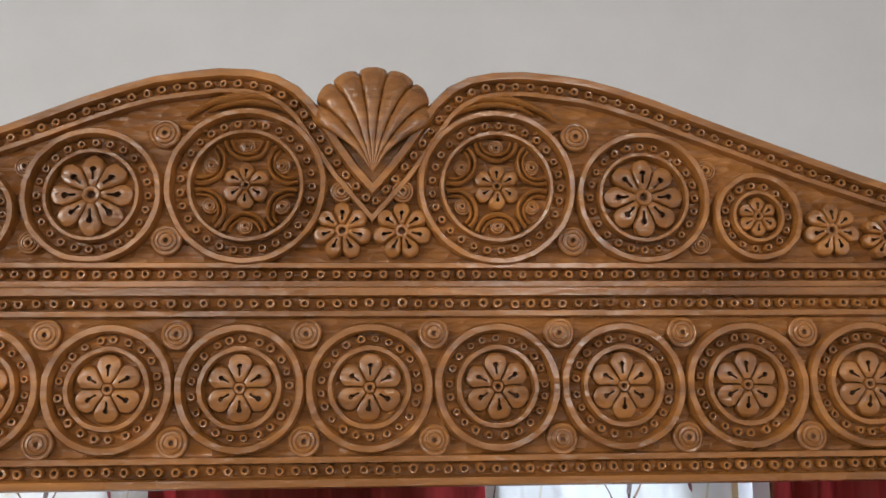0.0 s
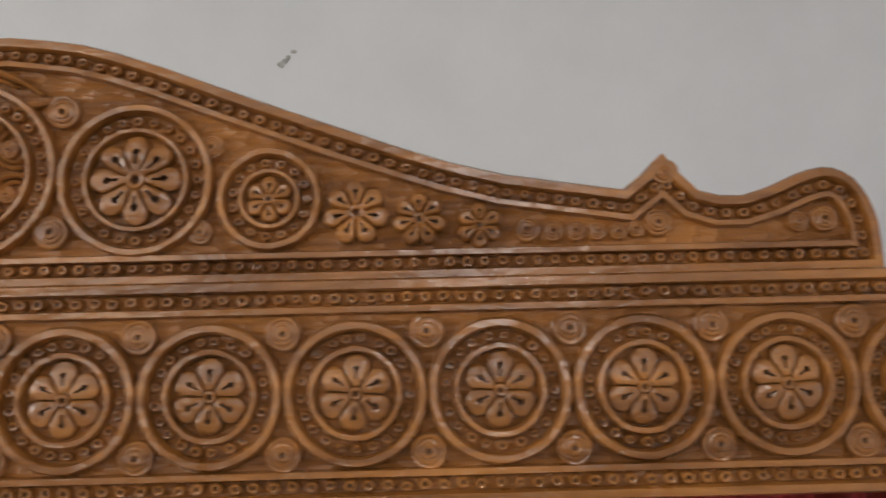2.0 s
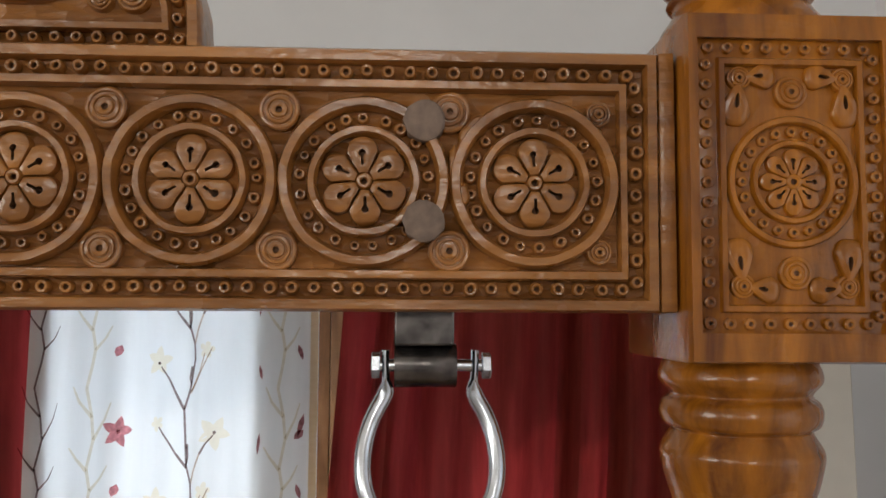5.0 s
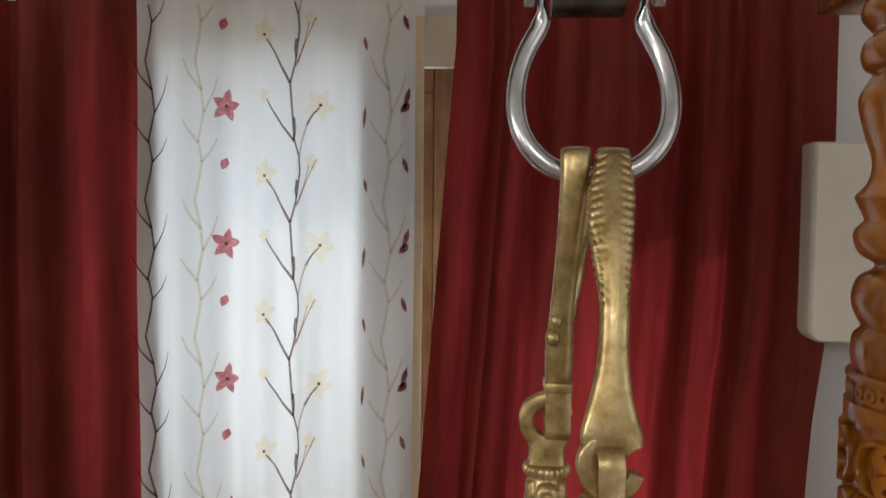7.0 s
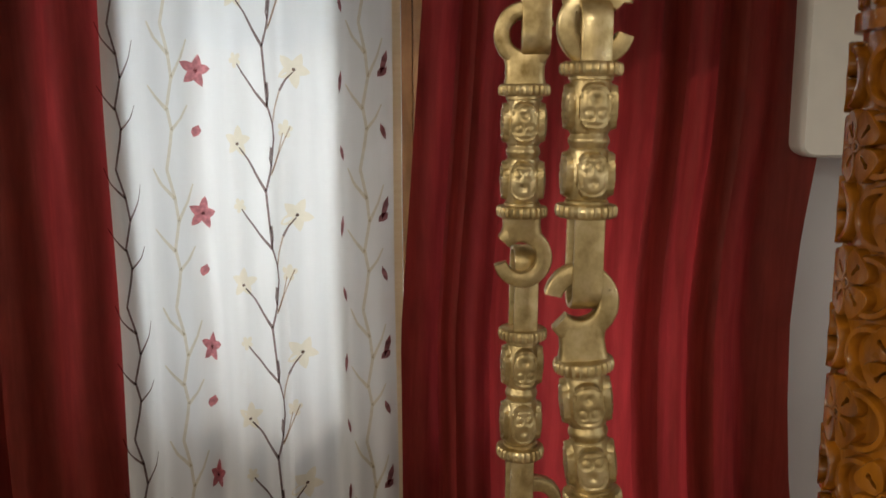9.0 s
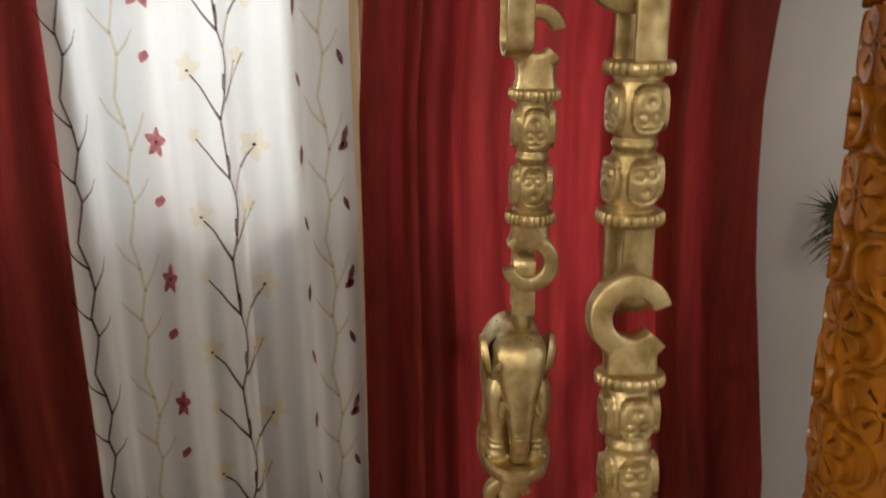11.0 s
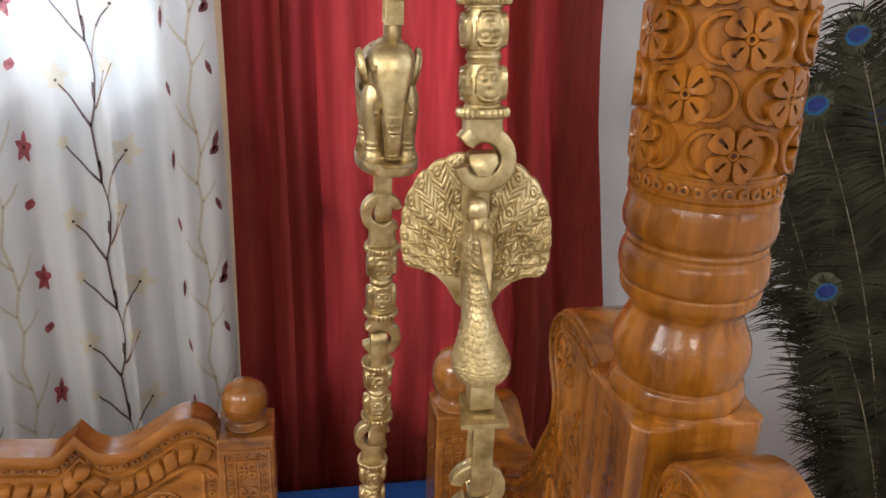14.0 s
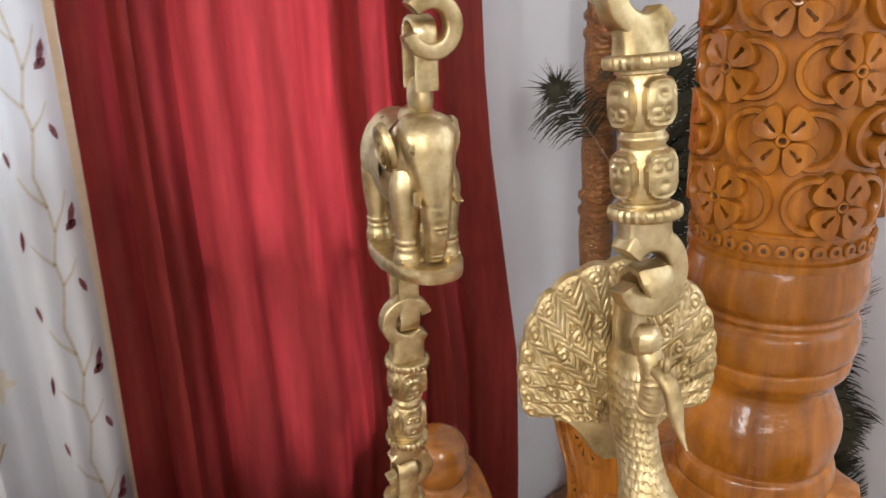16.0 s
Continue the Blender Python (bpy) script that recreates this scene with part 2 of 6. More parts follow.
def empty(name, x=0, y=0, z=0):
    ob = new(name)
    ob.location = (x, y, z)
    ob.empty_display_size = 0.05
    return ob


def box(bm, x0, x1, y0, y1, z0, z1, bevel=0.0, segments=2):
    vs = [bm.verts.new((x, y, z)) for x in (x0, x1) for y in (y0, y1) for z in (z0, z1)]
    fs = [bm.faces.new([vs[i] for i in q]) for q in ((0, 1, 3, 2), (4, 6, 7, 5), (0, 4, 5, 1), (2, 3, 7, 6), (0, 2, 6, 4), (1, 5, 7, 3))]
    if bevel:
        edges = {e for f in fs for e in f.edges}
        bmesh.ops.bevel(bm, geom=list(edges), offset=bevel, segments=segments, profile=0.5, affect="EDGES")
    return bm


def loft(bm, loops, closed=True, cap0=False, cap1=False, dark=0):
    """Skins a row of loops, each a list of points with the same count; dark: how many of the last strips get the hole's
    painted shade.
    """
    rows = [[bm.verts.new(p) for p in loop] for loop in loops]
    n = len(rows[0])
    for k, (a, b) in enumerate(zip(rows, rows[1:])):
        for i in range(n if closed else n - 1):
            j = (i + 1) % n
            f = bm.faces.new((a[i], a[j], b[j], b[i]))
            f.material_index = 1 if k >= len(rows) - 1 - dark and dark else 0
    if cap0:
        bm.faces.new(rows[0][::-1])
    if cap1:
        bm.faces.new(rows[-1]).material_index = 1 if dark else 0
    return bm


def circle(r, n, z=0.0, cx=0.0, cy=0.0, phase=0.0):
    return [(cx + r * math.cos(phase + 2 * math.pi * i / n), cy + r * math.sin(phase + 2 * math.pi * i / n), z) for i in range(n)]


def lathe(bm, profile, n=48, cx=0.0, cy=0.0, caps=True):
    """Turns rows of (radius, z) about the upright axis at (cx, cy)."""
    return loft(bm, [circle(max(r, 1e-4), n, z, cx, cy) for r, z in profile], True, caps, caps)


def smooth_profile(points, steps=6):
    """A soft line through rows of (radius, z)."""
    out = []
    for i in range(len(points) - 1):
        p0, p1 = points[max(i - 1, 0)], points[i]
        p2, p3 = points[i + 1], points[min(i + 2, len(points) - 1)]
        for k in range(steps):
            t = k / steps
            out.append(tuple(0.5 * (2 * b + (c - a) * t + (2 * a - 5 * b + 4 * c - d) * t * t + (3 * b - a - 3 * c + d) * t ** 3)
                             for a, b, c, d in zip(p0, p1, p2, p3)))
    out.append(points[-1])
    return out


def tube(bm, pts, radius, n=10, caps=True, flat=None):
    """A round bar along points; flat: one scale for each point across the second axis."""
    pts = [Vector(p) for p in pts]
    loops = []
    side = None
    for i, p in enumerate(pts):
        d = (pts[min(i + 1, len(pts) - 1)] - pts[max(i - 1, 0)]).normalized()
        if side is None:
            side = d.cross(Vector((0, 1, 0)) if abs(d.y) < 0.9 else Vector((1, 0, 0))).normalized()
        else:
            side = (side - d * side.dot(d)).normalized()
        up = d.cross(side)
        r = radius[i] if isinstance(radius, (list, tuple)) else radius
        k = flat[i] if flat else 1.0
        loops.append([tuple(p + side * (r * math.cos(a)) + up * (r * k * math.sin(a))) for a in (2 * math.pi * j / n for j in range(n))])
    return loft(bm, loops, True, caps, caps)


def ring_relief(bm, cx, cz, r0, r1, y_back, y_front, n=40, sx=1.0):
    """A raised ring with a rounded front."""
    w = r1 - r0
    prof = [(r1, y_back), (r1, y_front + 0.35 * (y_back - y_front)), (r1 - 0.22 * w, y_front), (r0 + 0.22 * w, y_front),
            (r0, y_front + 0.35 * (y_back - y_front)), (r0, y_back)]
    return loft(bm, [[(cx + sx * r * math.cos(2 * math.pi * i / n), y, cz + r * math.sin(2 * math.pi * i / n)) for i in range(n)] for r, y in prof])


def stud(bm, x, z, y, r=0.0034, h=0.0027, n=10):
    """A small raised button with a drilled hole."""
    prof = [(r * 1.04, y), (r * 0.98, y - h * 0.86), (r * 0.80, y - h), (r * 0.52, y - h * 0.98), (r * 0.37, y - h * 0.86), (r * 0.32, y - h * 0.45)]
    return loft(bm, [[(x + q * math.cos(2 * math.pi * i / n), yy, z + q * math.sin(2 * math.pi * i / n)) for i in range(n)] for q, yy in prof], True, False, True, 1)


def petal_outline(length, width, n=20, base=0.14):
    """A petal along +z from the flower's middle, broad and round at its tip."""
    tip = width * 0.5
    pts = []
    for i in range(n):
        a = 2 * math.pi * i / n
        u = 0.5 - 0.5 * math.cos(a)
        swell = min(1.0, 0.30 + 1.05 * u) * math.sin(a) / max(abs(math.sin(a)), 1e-6) if abs(math.sin(a)) > 1e-6 else 0.0
        w = tip * swell * abs(math.sin(a)) ** 0.62
        pts.append((w, length * (base + (1 - base) * u)))
    return pts


def petal(bm, cx, cz, angle, length, width, y, h, hole=True):
    base = petal_outline(length, width)
    c, s = math.cos(angle), math.sin(angle)

    slope = 0.45 * h

    def placed(kx, kz, mid):
        out = []
        for px, pz in base:
            x, z = px * kx, mid * length + (pz - 0.57 * length) * kz
            out.append((cx + x * c - z * s, cz + x * s + z * c))
        return out

    rows = [(placed(1.0, 1.0, 0.57), y), (placed(0.985, 0.985, 0.57), y - h * 0.62), (placed(0.92, 0.93, 0.57), y - h * 0.82), (placed(0.62, 0.70, 0.59), y - h * 0.97), (placed(0.38, 0.5, 0.58), y - h)]
    if hole:
        rows += [(placed(0.17, 0.33, 0.50), y - h * 0.9), (placed(0.12, 0.28, 0.50), y - h * 0.15)]
    loops = []
    for pts, yy in rows:
        loops.append([(px, min(y, yy + slope * max(0.0, math.hypot(px - cx, pz - cz) / length - 0.35)), pz) for px, pz in pts])
    loft(bm, loops, True, False, True, 1 if hole else 0)


def sector_petal(bm, cx, cz, angle, half, r_in, r, y, h, notch=0.27, fall=0.3):
    """A broad petal that fills its share of a flower, with a keyhole cut into it."""
    c, s = math.cos(angle), math.sin(angle)
    line = [(-half, r_in + (0.60 * r - r_in) * k / 4) for k in range(4)]
    line += [(half * (k / 6 - 1), r * (1 - notch * abs(k / 6 - 1) ** 2.4)) for k in range(13)]
    line += [(half, r_in + (0.60 * r - r_in) * k / 4) for k in range(3, -1, -1)]
    flat = [(p * math.sin(f), p * math.cos(f)) for f, p in line]
    mid = (0.0, 0.60 * r)
    key = [(-0.030 * r, (0.36 + 0.04 * k) * r) for k in range(4)]
    key += [(0.078 * r * math.sin(b), 0.62 * r - 0.078 * r * math.cos(b)) for b in (radians(-28 - 304 * k / 12) for k in range(13))]
    key += [(0.030 * r, (0.36 + 0.04 * k) * r) for k in range(3, -1, -1)]

    def at(pts, k, yy):
        out = []
        for u, v in pts:
            u, v = mid[0] + (u - mid[0]) * k, mid[1] + (v - mid[1]) * k
            out.append((cx + u * c - v * s, min(y, yy + fall * h * max(0.0, v / r - 0.4)), cz + u * s + v * c))
        return out

    loops = [at(flat, 1.0, y), at(flat, 0.985, y - 0.70 * h), at(flat, 0.93, y - 0.90 * h), at(flat, 0.74, y - h)]
    loops += [at(key, 1.0, y - 0.96 * h), at(key, 0.9, y - 0.25 * h)]
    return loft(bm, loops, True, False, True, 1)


def flower(bm, cx, cz, r, count, y, h, turn=0.0):
    for k in range(count):
        sector_petal(bm, cx, cz, turn + 2 * math.pi * k / count, math.pi / count * 0.965, 0.20 * r, r, y, h)


def roundel(bm, cx, cz, r, y, h=0.003):
    """A turned rosette of stepped rings with a hole."""
    n = 22
    prof = [(r, y), (r * 0.98, y - h * 0.70), (r * 0.90, y - h * 0.80), (r * 0.80, y - h * 0.78), (r * 0.75, y - h * 0.66), (r * 0.70, y - h * 0.66), (r * 0.65, y - h * 0.86),
            (r * 0.53, y - h * 0.90), (r * 0.48, y - h * 0.78), (r * 0.43, y - h * 0.78), (r * 0.38, y - h * 0.97), (r * 0.24, y - h), (r * 0.16, y - h * 0.92), (r * 0.13, y - h * 0.6)]
    return loft(bm, [[(cx + q * math.cos(2 * math.pi * i / n), yy, cz + q * math.sin(2 * math.pi * i / n)) for i in range(n)] for q, yy in prof], True, False, True, 1)


def resample(pts, step, closed=True):
    """Even points along a line of (x, z)."""
    loop = pts + [pts[0]] if closed else pts
    out, carry = [], 0.0
    for (x0, z0), (x1, z1) in zip(loop, loop[1:]):
        d = math.hypot(x1 - x0, z1 - z0)
        t = carry
        while t < d:
            out.append((x0 + (x1 - x0) * t / d, z0 + (z1 - z0) * t / d))
            t += step
        carry = t - d
    return out


def inset(pts, d):
    """A closed line of (x, z), counter-clockwise, drawn inwards by d."""
    out, n = [], len(pts)
    for i in range(n):
        (xa, za), (x, z), (xb, zb) = pts[i - 1], pts[i], pts[(i + 1) % n]
        u, v = Vector((x - xa, z - za)), Vector((xb - x, zb - z))
        if u.length < 1e-9 or v.length < 1e-9:
            out.append((x, z))
            continue
        u.normalize(), v.normalize()
        na, nb = Vector((-u.y, u.x)), Vector((-v.y, v.x))
        m = na + nb
        k = min(1.0 / max(0.35, 0.5 * m.length_squared), 2.4)
        m *= k
        out.append((x + m.x * d, z + m.y * d))
    return out


def band(bm, pts, d0, d1, y_back, y_front):
    """A raised, softly rounded border that follows a closed line between the insets d0 and d1."""
    w = d1 - d0
    rows = [(d0, y_back), (d0, y_front + 0.3 * (y_back - y_front)), (d0 + 0.18 * w, y_front), (d1 - 0.18 * w, y_front),
            (d1, y_front + 0.4 * (y_back - y_front)), (d1, y_back)]
    return loft(bm, [[(x, y, z) for x, z in inset(pts, d)] for d, y in rows])


def slab(bm, pts, y_front, y_back):
    """A flat board cut to a closed line of (x, z)."""
    front = [bm.verts.new((x, y_front, z)) for x, z in pts]
    back = [bm.verts.new((x, y_back, z)) for x, z in pts]
    n = len(pts)
    for a, b, c in tessellate_polygon([[Vector((x, z, 0)) for x, z in pts]]):
        bm.faces.new((front[a], front[b], front[c]))
        bm.faces.new((back[c], back[b], back[a]))
    for i in range(n):
        j = (i + 1) % n
        bm.faces.new((front[j], front[i], back[i], back[j]))
    return bm


# ---- room ----
def structure(name, bm, material, label, category, smooth=False):
    return tagged(link_mesh(name, bm, material, None, "", smooth), label, category, "", "structure")


def wall_with_openings(name, axis, at, thick, lo, hi, z1, openings, material, label):
    """A wall along x (axis 'x') or y, cut by openings (a0, a1, z0, z1)."""
    bm = bmesh.new()
    cuts = sorted(openings)
    edges = [lo] + [v for o in cuts for v in o[:2]] + [hi]

    def block(a0, a1, z0, zz):
        if a1 - a0 < 1e-4 or zz - z0 < 1e-4:
            return
        if axis == "x":
            box(bm, a0, a1, at, at + thick, z0, zz)
        else:
            box(bm, at, at + thick, a0, a1, z0, zz)

    for i in range(0, len(edges), 2):
        block(edges[i], edges[i + 1], 0, z1)
    for a0, a1, z0, zz in cuts:
        block(a0, a1, 0, z0)
        block(a0, a1, zz, z1)
    return structure(name, bm, material, label, "wall")


WIN_A, WIN_B, WIN_C = (0.16, 0.735, 0.95, 1.86), (-0.96, -0.40, 0.95, 1.86), (0.77, 1.13, 0.40, 1.86)
north = wall_with_openings("wall_north", "x", 1.12, 0.24, -2.5, 1.94, 2.9, [WIN_B, WIN_A, WIN_C], WALL, "plain greyish white painted wall with three windows")
wall_with_openings("wall_east", "y", 1.74, 0.2, -3.2, 1.12, 2.9, [(-1.15, -0.35, 1.2, 2.1)], WALL_WHITE, "plain white painted side wall with a window opening")
wall_with_openings("wall_west", "y", -2.7, 0.2, -3.2, 1.12, 2.9, [(-2.55, -1.15, 1.70, 2.70)], WALL, "plain painted wall with a window opening")
# The left opening is unseen, cut for the added fill lamp
wall_with_openings("wall_south", "x", -3.4, 0.2, -2.7, 1.94, 2.9, [(-1.78, -0.52, 2.12, 2.80), (0.35, 1.09, 2.12, 2.80)], WALL, "plain painted wall with a window opening and an added lamp opening")
for x, z, r, k in ((0.114, 2.435, 0.007, 1.0), (0.128, 2.449, 0.006, 0.8), (0.139, 2.462, 0.004, 1.6), (0.123, 2.443, 0.005, 1.4)):
    bm = bmesh.new()
    pts = [(x + r * k * math.cos(a) * (1 + 0.25 * math.sin(3 * a + z * 90)), z + r * math.sin(a) * (1 + 0.2 * math.cos(5 * a))) for a in (2 * math.pi * i / 14 for i in range(14))]
    slab(bm, pts, 1.1192, 1.1205)
    part("stain", bm, STAIN, north, "small grey stain")
bm = bmesh.new()
box(bm, -2.7, 1.94, -3.4, 1.36, -0.1, 0.0)
structure("floor", bm, FLOOR_TILE, "plain stone-coloured tiled floor", "floor")
bm = bmesh.new()
box(bm, -2.7, 1.94, -3.4, 1.36, 2.9, 3.0)
structure("ceiling", bm, CEIL, "plain white painted ceiling", "ceiling")


def window(name, x0, x1, z0, z1, mullion=None):
    w = tagged(empty(name, 0, 0, 0), "wooden framed window behind the curtains", "window", "", "structure")
    for a0, a1, b0, b1 in ((x0, x0 + 0.05, z0, z1), (x1 - 0.05, x1, z0, z1), (x0 + 0.05, x1 - 0.05, z0, z0 + 0.05), (x0 + 0.05, x1 - 0.05, z1 - 0.05, z1)):
        bm = bmesh.new()
        box(bm, a0, a1, 1.22, 1.27, b0, b1, 0.004)
        part("window_frame", bm, WOOD_FRAME, w)
    if mullion:
        bm = bmesh.new()
        box(bm, mullion - 0.09, mullion, 1.221, 1.269, z0 + 0.05, z1 - 0.05, 0.004)
        part("mullion", bm, WOOD_FRAME, w)
    bm = bmesh.new()
    box(bm, x0 - 0.02, x1 + 0.03, 1.096, 1.1185, z1 - 0.022, z1 + 0.066, 0.003)
    part("lintel_trim", bm, CREAM, w, "cream painted trim over the window")
    return w


window("window_1", *WIN_A, mullion=0.685)
window("window_2", *WIN_B)
tall = window("window_3", *WIN_C)
bm = bmesh.new()
box(bm, WIN_C[0] + 0.05, WIN_C[1] - 0.05, 1.082, 1.269, 0.665, 0.735, 0.004)
part("transom", bm, WOOD_FRAME, tall, "broad wooden cross bar")
# Unseen upright added to block light from the red curtain's left side
bm = bmesh.new()
box(bm, 0.775, 0.846, 1.10, 1.20, WIN_C[2] + 0.05, WIN_C[3] - 0.05, 0.004)
part("shading_upright", bm, WOOD_FRAME, tall)


# ---- curtains ----
def fold(x, seed, amp, width):
    """How far a hanging cloth stands forward at x."""
    p = 2 * math.pi * x / width + seed + 0.7 * math.sin(2 * math.pi * x / (width * 3.1) + seed)
    a = math.sin(p + 0.45 * math.sin(p)) + 0.22 * math.sin(2.3 * p + 1.7 * seed + 0.4)
    a += 0.5 * math.sin(2 * math.pi * x / (width * 2.3) + 0.6 * seed)
    return amp * a / 1.6


CURTAIN_TOP, CURTAIN_FOOT = 1.945, 0.03


def curtain_surface(x0, x1, y, seed, amp, width, ease, spread=(0.72, 0.5), waist=0.0):
    def at(x, z, out=0.0):
        low = (CURTAIN_TOP - z) / (CURTAIN_TOP - CURTAIN_FOOT)
        sway = 0.004 * math.sin(3.2 * z + 3 * x + seed) * low
        k = spread[0] + spread[1] * low
        t = (x - x0) / (x1 - x0)
        xx = x + ease[0] * (1 - t) * max(0.0, min(1.0, (1.86 - z) / 0.76)) + ease[1] * t * max(0.0, min(1.0, (1.75 - z) / 1.4))
        xx -= waist * t * float(np.interp(z, (0.45, 0.68, 0.85, 0.98, 1.12, 1.26, 1.40, 1.5), (-1.1, -0.05, 0.68, 0.94, 1.0, 0.7, 0.15, 0.0)))
        return (xx + sway, y - k * fold(x, seed, amp, width) - out - 0.004 * math.sin(9 * z + 5 * x), z)
    return at


def curtain(label, x0, x1, y, seed, amp, width, material, group, thick=0.0016, ease=(0.0, 0.0), step=0.006, spread=(0.72, 0.5), waist=0.0):
    at = curtain_surface(x0, x1, y, seed, amp, width, ease, spread, waist)
    bm = bmesh.new()
    nx, nz = max(8, int((x1 - x0) / step)), 44
    rows = []
    for j in range(nz + 1):
        z = CURTAIN_FOOT + (CURTAIN_TOP - CURTAIN_FOOT) * j / nz
        front = [at(x0 + (x1 - x0) * i / nx, z) for i in range(nx + 1)]
        back = [(a, b + thick, c) for a, b, c in front[::-1]]
        rows.append(front + back)
    loft(bm, rows, True, True, True)
    ob = tagged(link_mesh("curtain", bm, material), label, "curtain", group)
    return ob, at


RED_LABEL = "deep red heavy cloth curtain hanging in soft folds"
curtain(RED_LABEL, -0.435, 0.212, 1.03, 0.7, 0.036, 0.118, RED, "red curtains", ease=(0.0, 0.0))
curtain("deep red heavy cloth curtain spreading towards its foot", 0.737, 1.340, 1.005, 2.1, 0.040, 0.104, RED, "red curtains", ease=(-0.058, 0.0), waist=0.030)
SHEER_LABEL = "white sheer curtain printed with branches and small flowers"
sheer, sheer_at = curtain(SHEER_LABEL, 0.186, 0.680, 1.045, 4.4, 0.018, 0.110, SHEER, "sheer curtains", 0.0008, spread=(0.55, 1.7))
sheer_far, sheer_far_at = curtain(SHEER_LABEL, -0.88, -0.422, 1.045, 1.3, 0.013, 0.115, SHEER, "sheer curtains", 0.0008)

bm = bmesh.new()
tube(bm, [(-1.0, 1.03, 1.9535), (0.2, 1.03, 1.9535), (1.42, 1.03, 1.9535)], 0.009, 14)
rod = tagged(link_mesh("curtain_rod", bm, IRON), "dark round curtain rod on the wall above the curtains", "curtain rod")
for x in (-0.99, 1.40):
    bm = bmesh.new()
    box(bm, x - 0.012, x + 0.012, 1.03, 1.118, 1.944, 1.963, 0.003)
    part("bracket", bm, IRON, rod)


def printed(name, at, polys, material, parent):
    """Flat printed figures that lie on the cloth: polygons of (x, z)."""
    bm = bmesh.new()
    for poly in polys:
        if max(z for x, z in poly) < CURTAIN_TOP - 0.004:
            bm.faces.new([bm.verts.new(at(x, z, 0.0026)) for x, z in poly])
    return part(name, bm, material, parent)


def stroke(pts, w0, w1):
    """A tapering line as short quads."""
    fine = []
    for (xa, za), (xb, zb) in zip(pts, pts[1:]):
        m = max(1, int(math.hypot(xb - xa, zb - za) / 0.006))
        fine += [(xa + (xb - xa) * k / m, za + (zb - za) * k / m) for k in range(m)]
    pts = fine + [pts[-1]]
    out, n = [], len(pts) - 1
    for i, ((xa, za), (xb, zb)) in enumerate(zip(pts, pts[1:])):
        d = math.hypot(xb - xa, zb - za)
        nx, nz = -(zb - za) / d, (xb - xa) / d
        a, b = w0 + (w1 - w0) * i / n, w0 + (w1 - w0) * (i + 1) / n
        out.append([(xa - nx * a, za - nz * a), (xb - nx * b, zb - nz * b), (xb + nx * b, zb + nz * b), (xa + nx * a, za + nz * a)])
    return out


def star_flower(x, z, r, turn, squash=1.0, pointed=0.34, power=0.75, sharp=False):
    pts, n = [], 40
    for k in range(n):
        a = turn + 2 * math.pi * k / n
        tip = abs((k / 8) % 1.0 - 0.5) * 2
        rr = r * (0.50 + 0.50 * tip ** 1.25 + 0.05 * math.sin(3 * a + 40 * z)) if sharp else r * (1 - pointed * 1.5 * (1 - abs(math.cos(2.5 * (a - turn))) ** power) + 0.05 * math.sin(3 * a + 40 * z))
        pts.append((x + squash * rr * math.sin(a), z + rr * math.cos(a)))
    c = (x, z)
    return [[c, pts[i], pts[(i + 1) % n]] for i in range(n)]


def leaf(x, z, l, w, a):
    u, v = (math.sin(a), math.cos(a)), (math.cos(a), -math.sin(a))
    f = [(-0.5, 0), (-0.2, 0.42), (0.15, 0.5), (0.5, 0), (0.15, -0.5), (-0.2, -0.42)]
    return [[(x + l * p * u[0] + w * q * v[0], z + l * p * u[1] + w * q * v[1]) for p, q in f]]


REPEAT = 0.2375


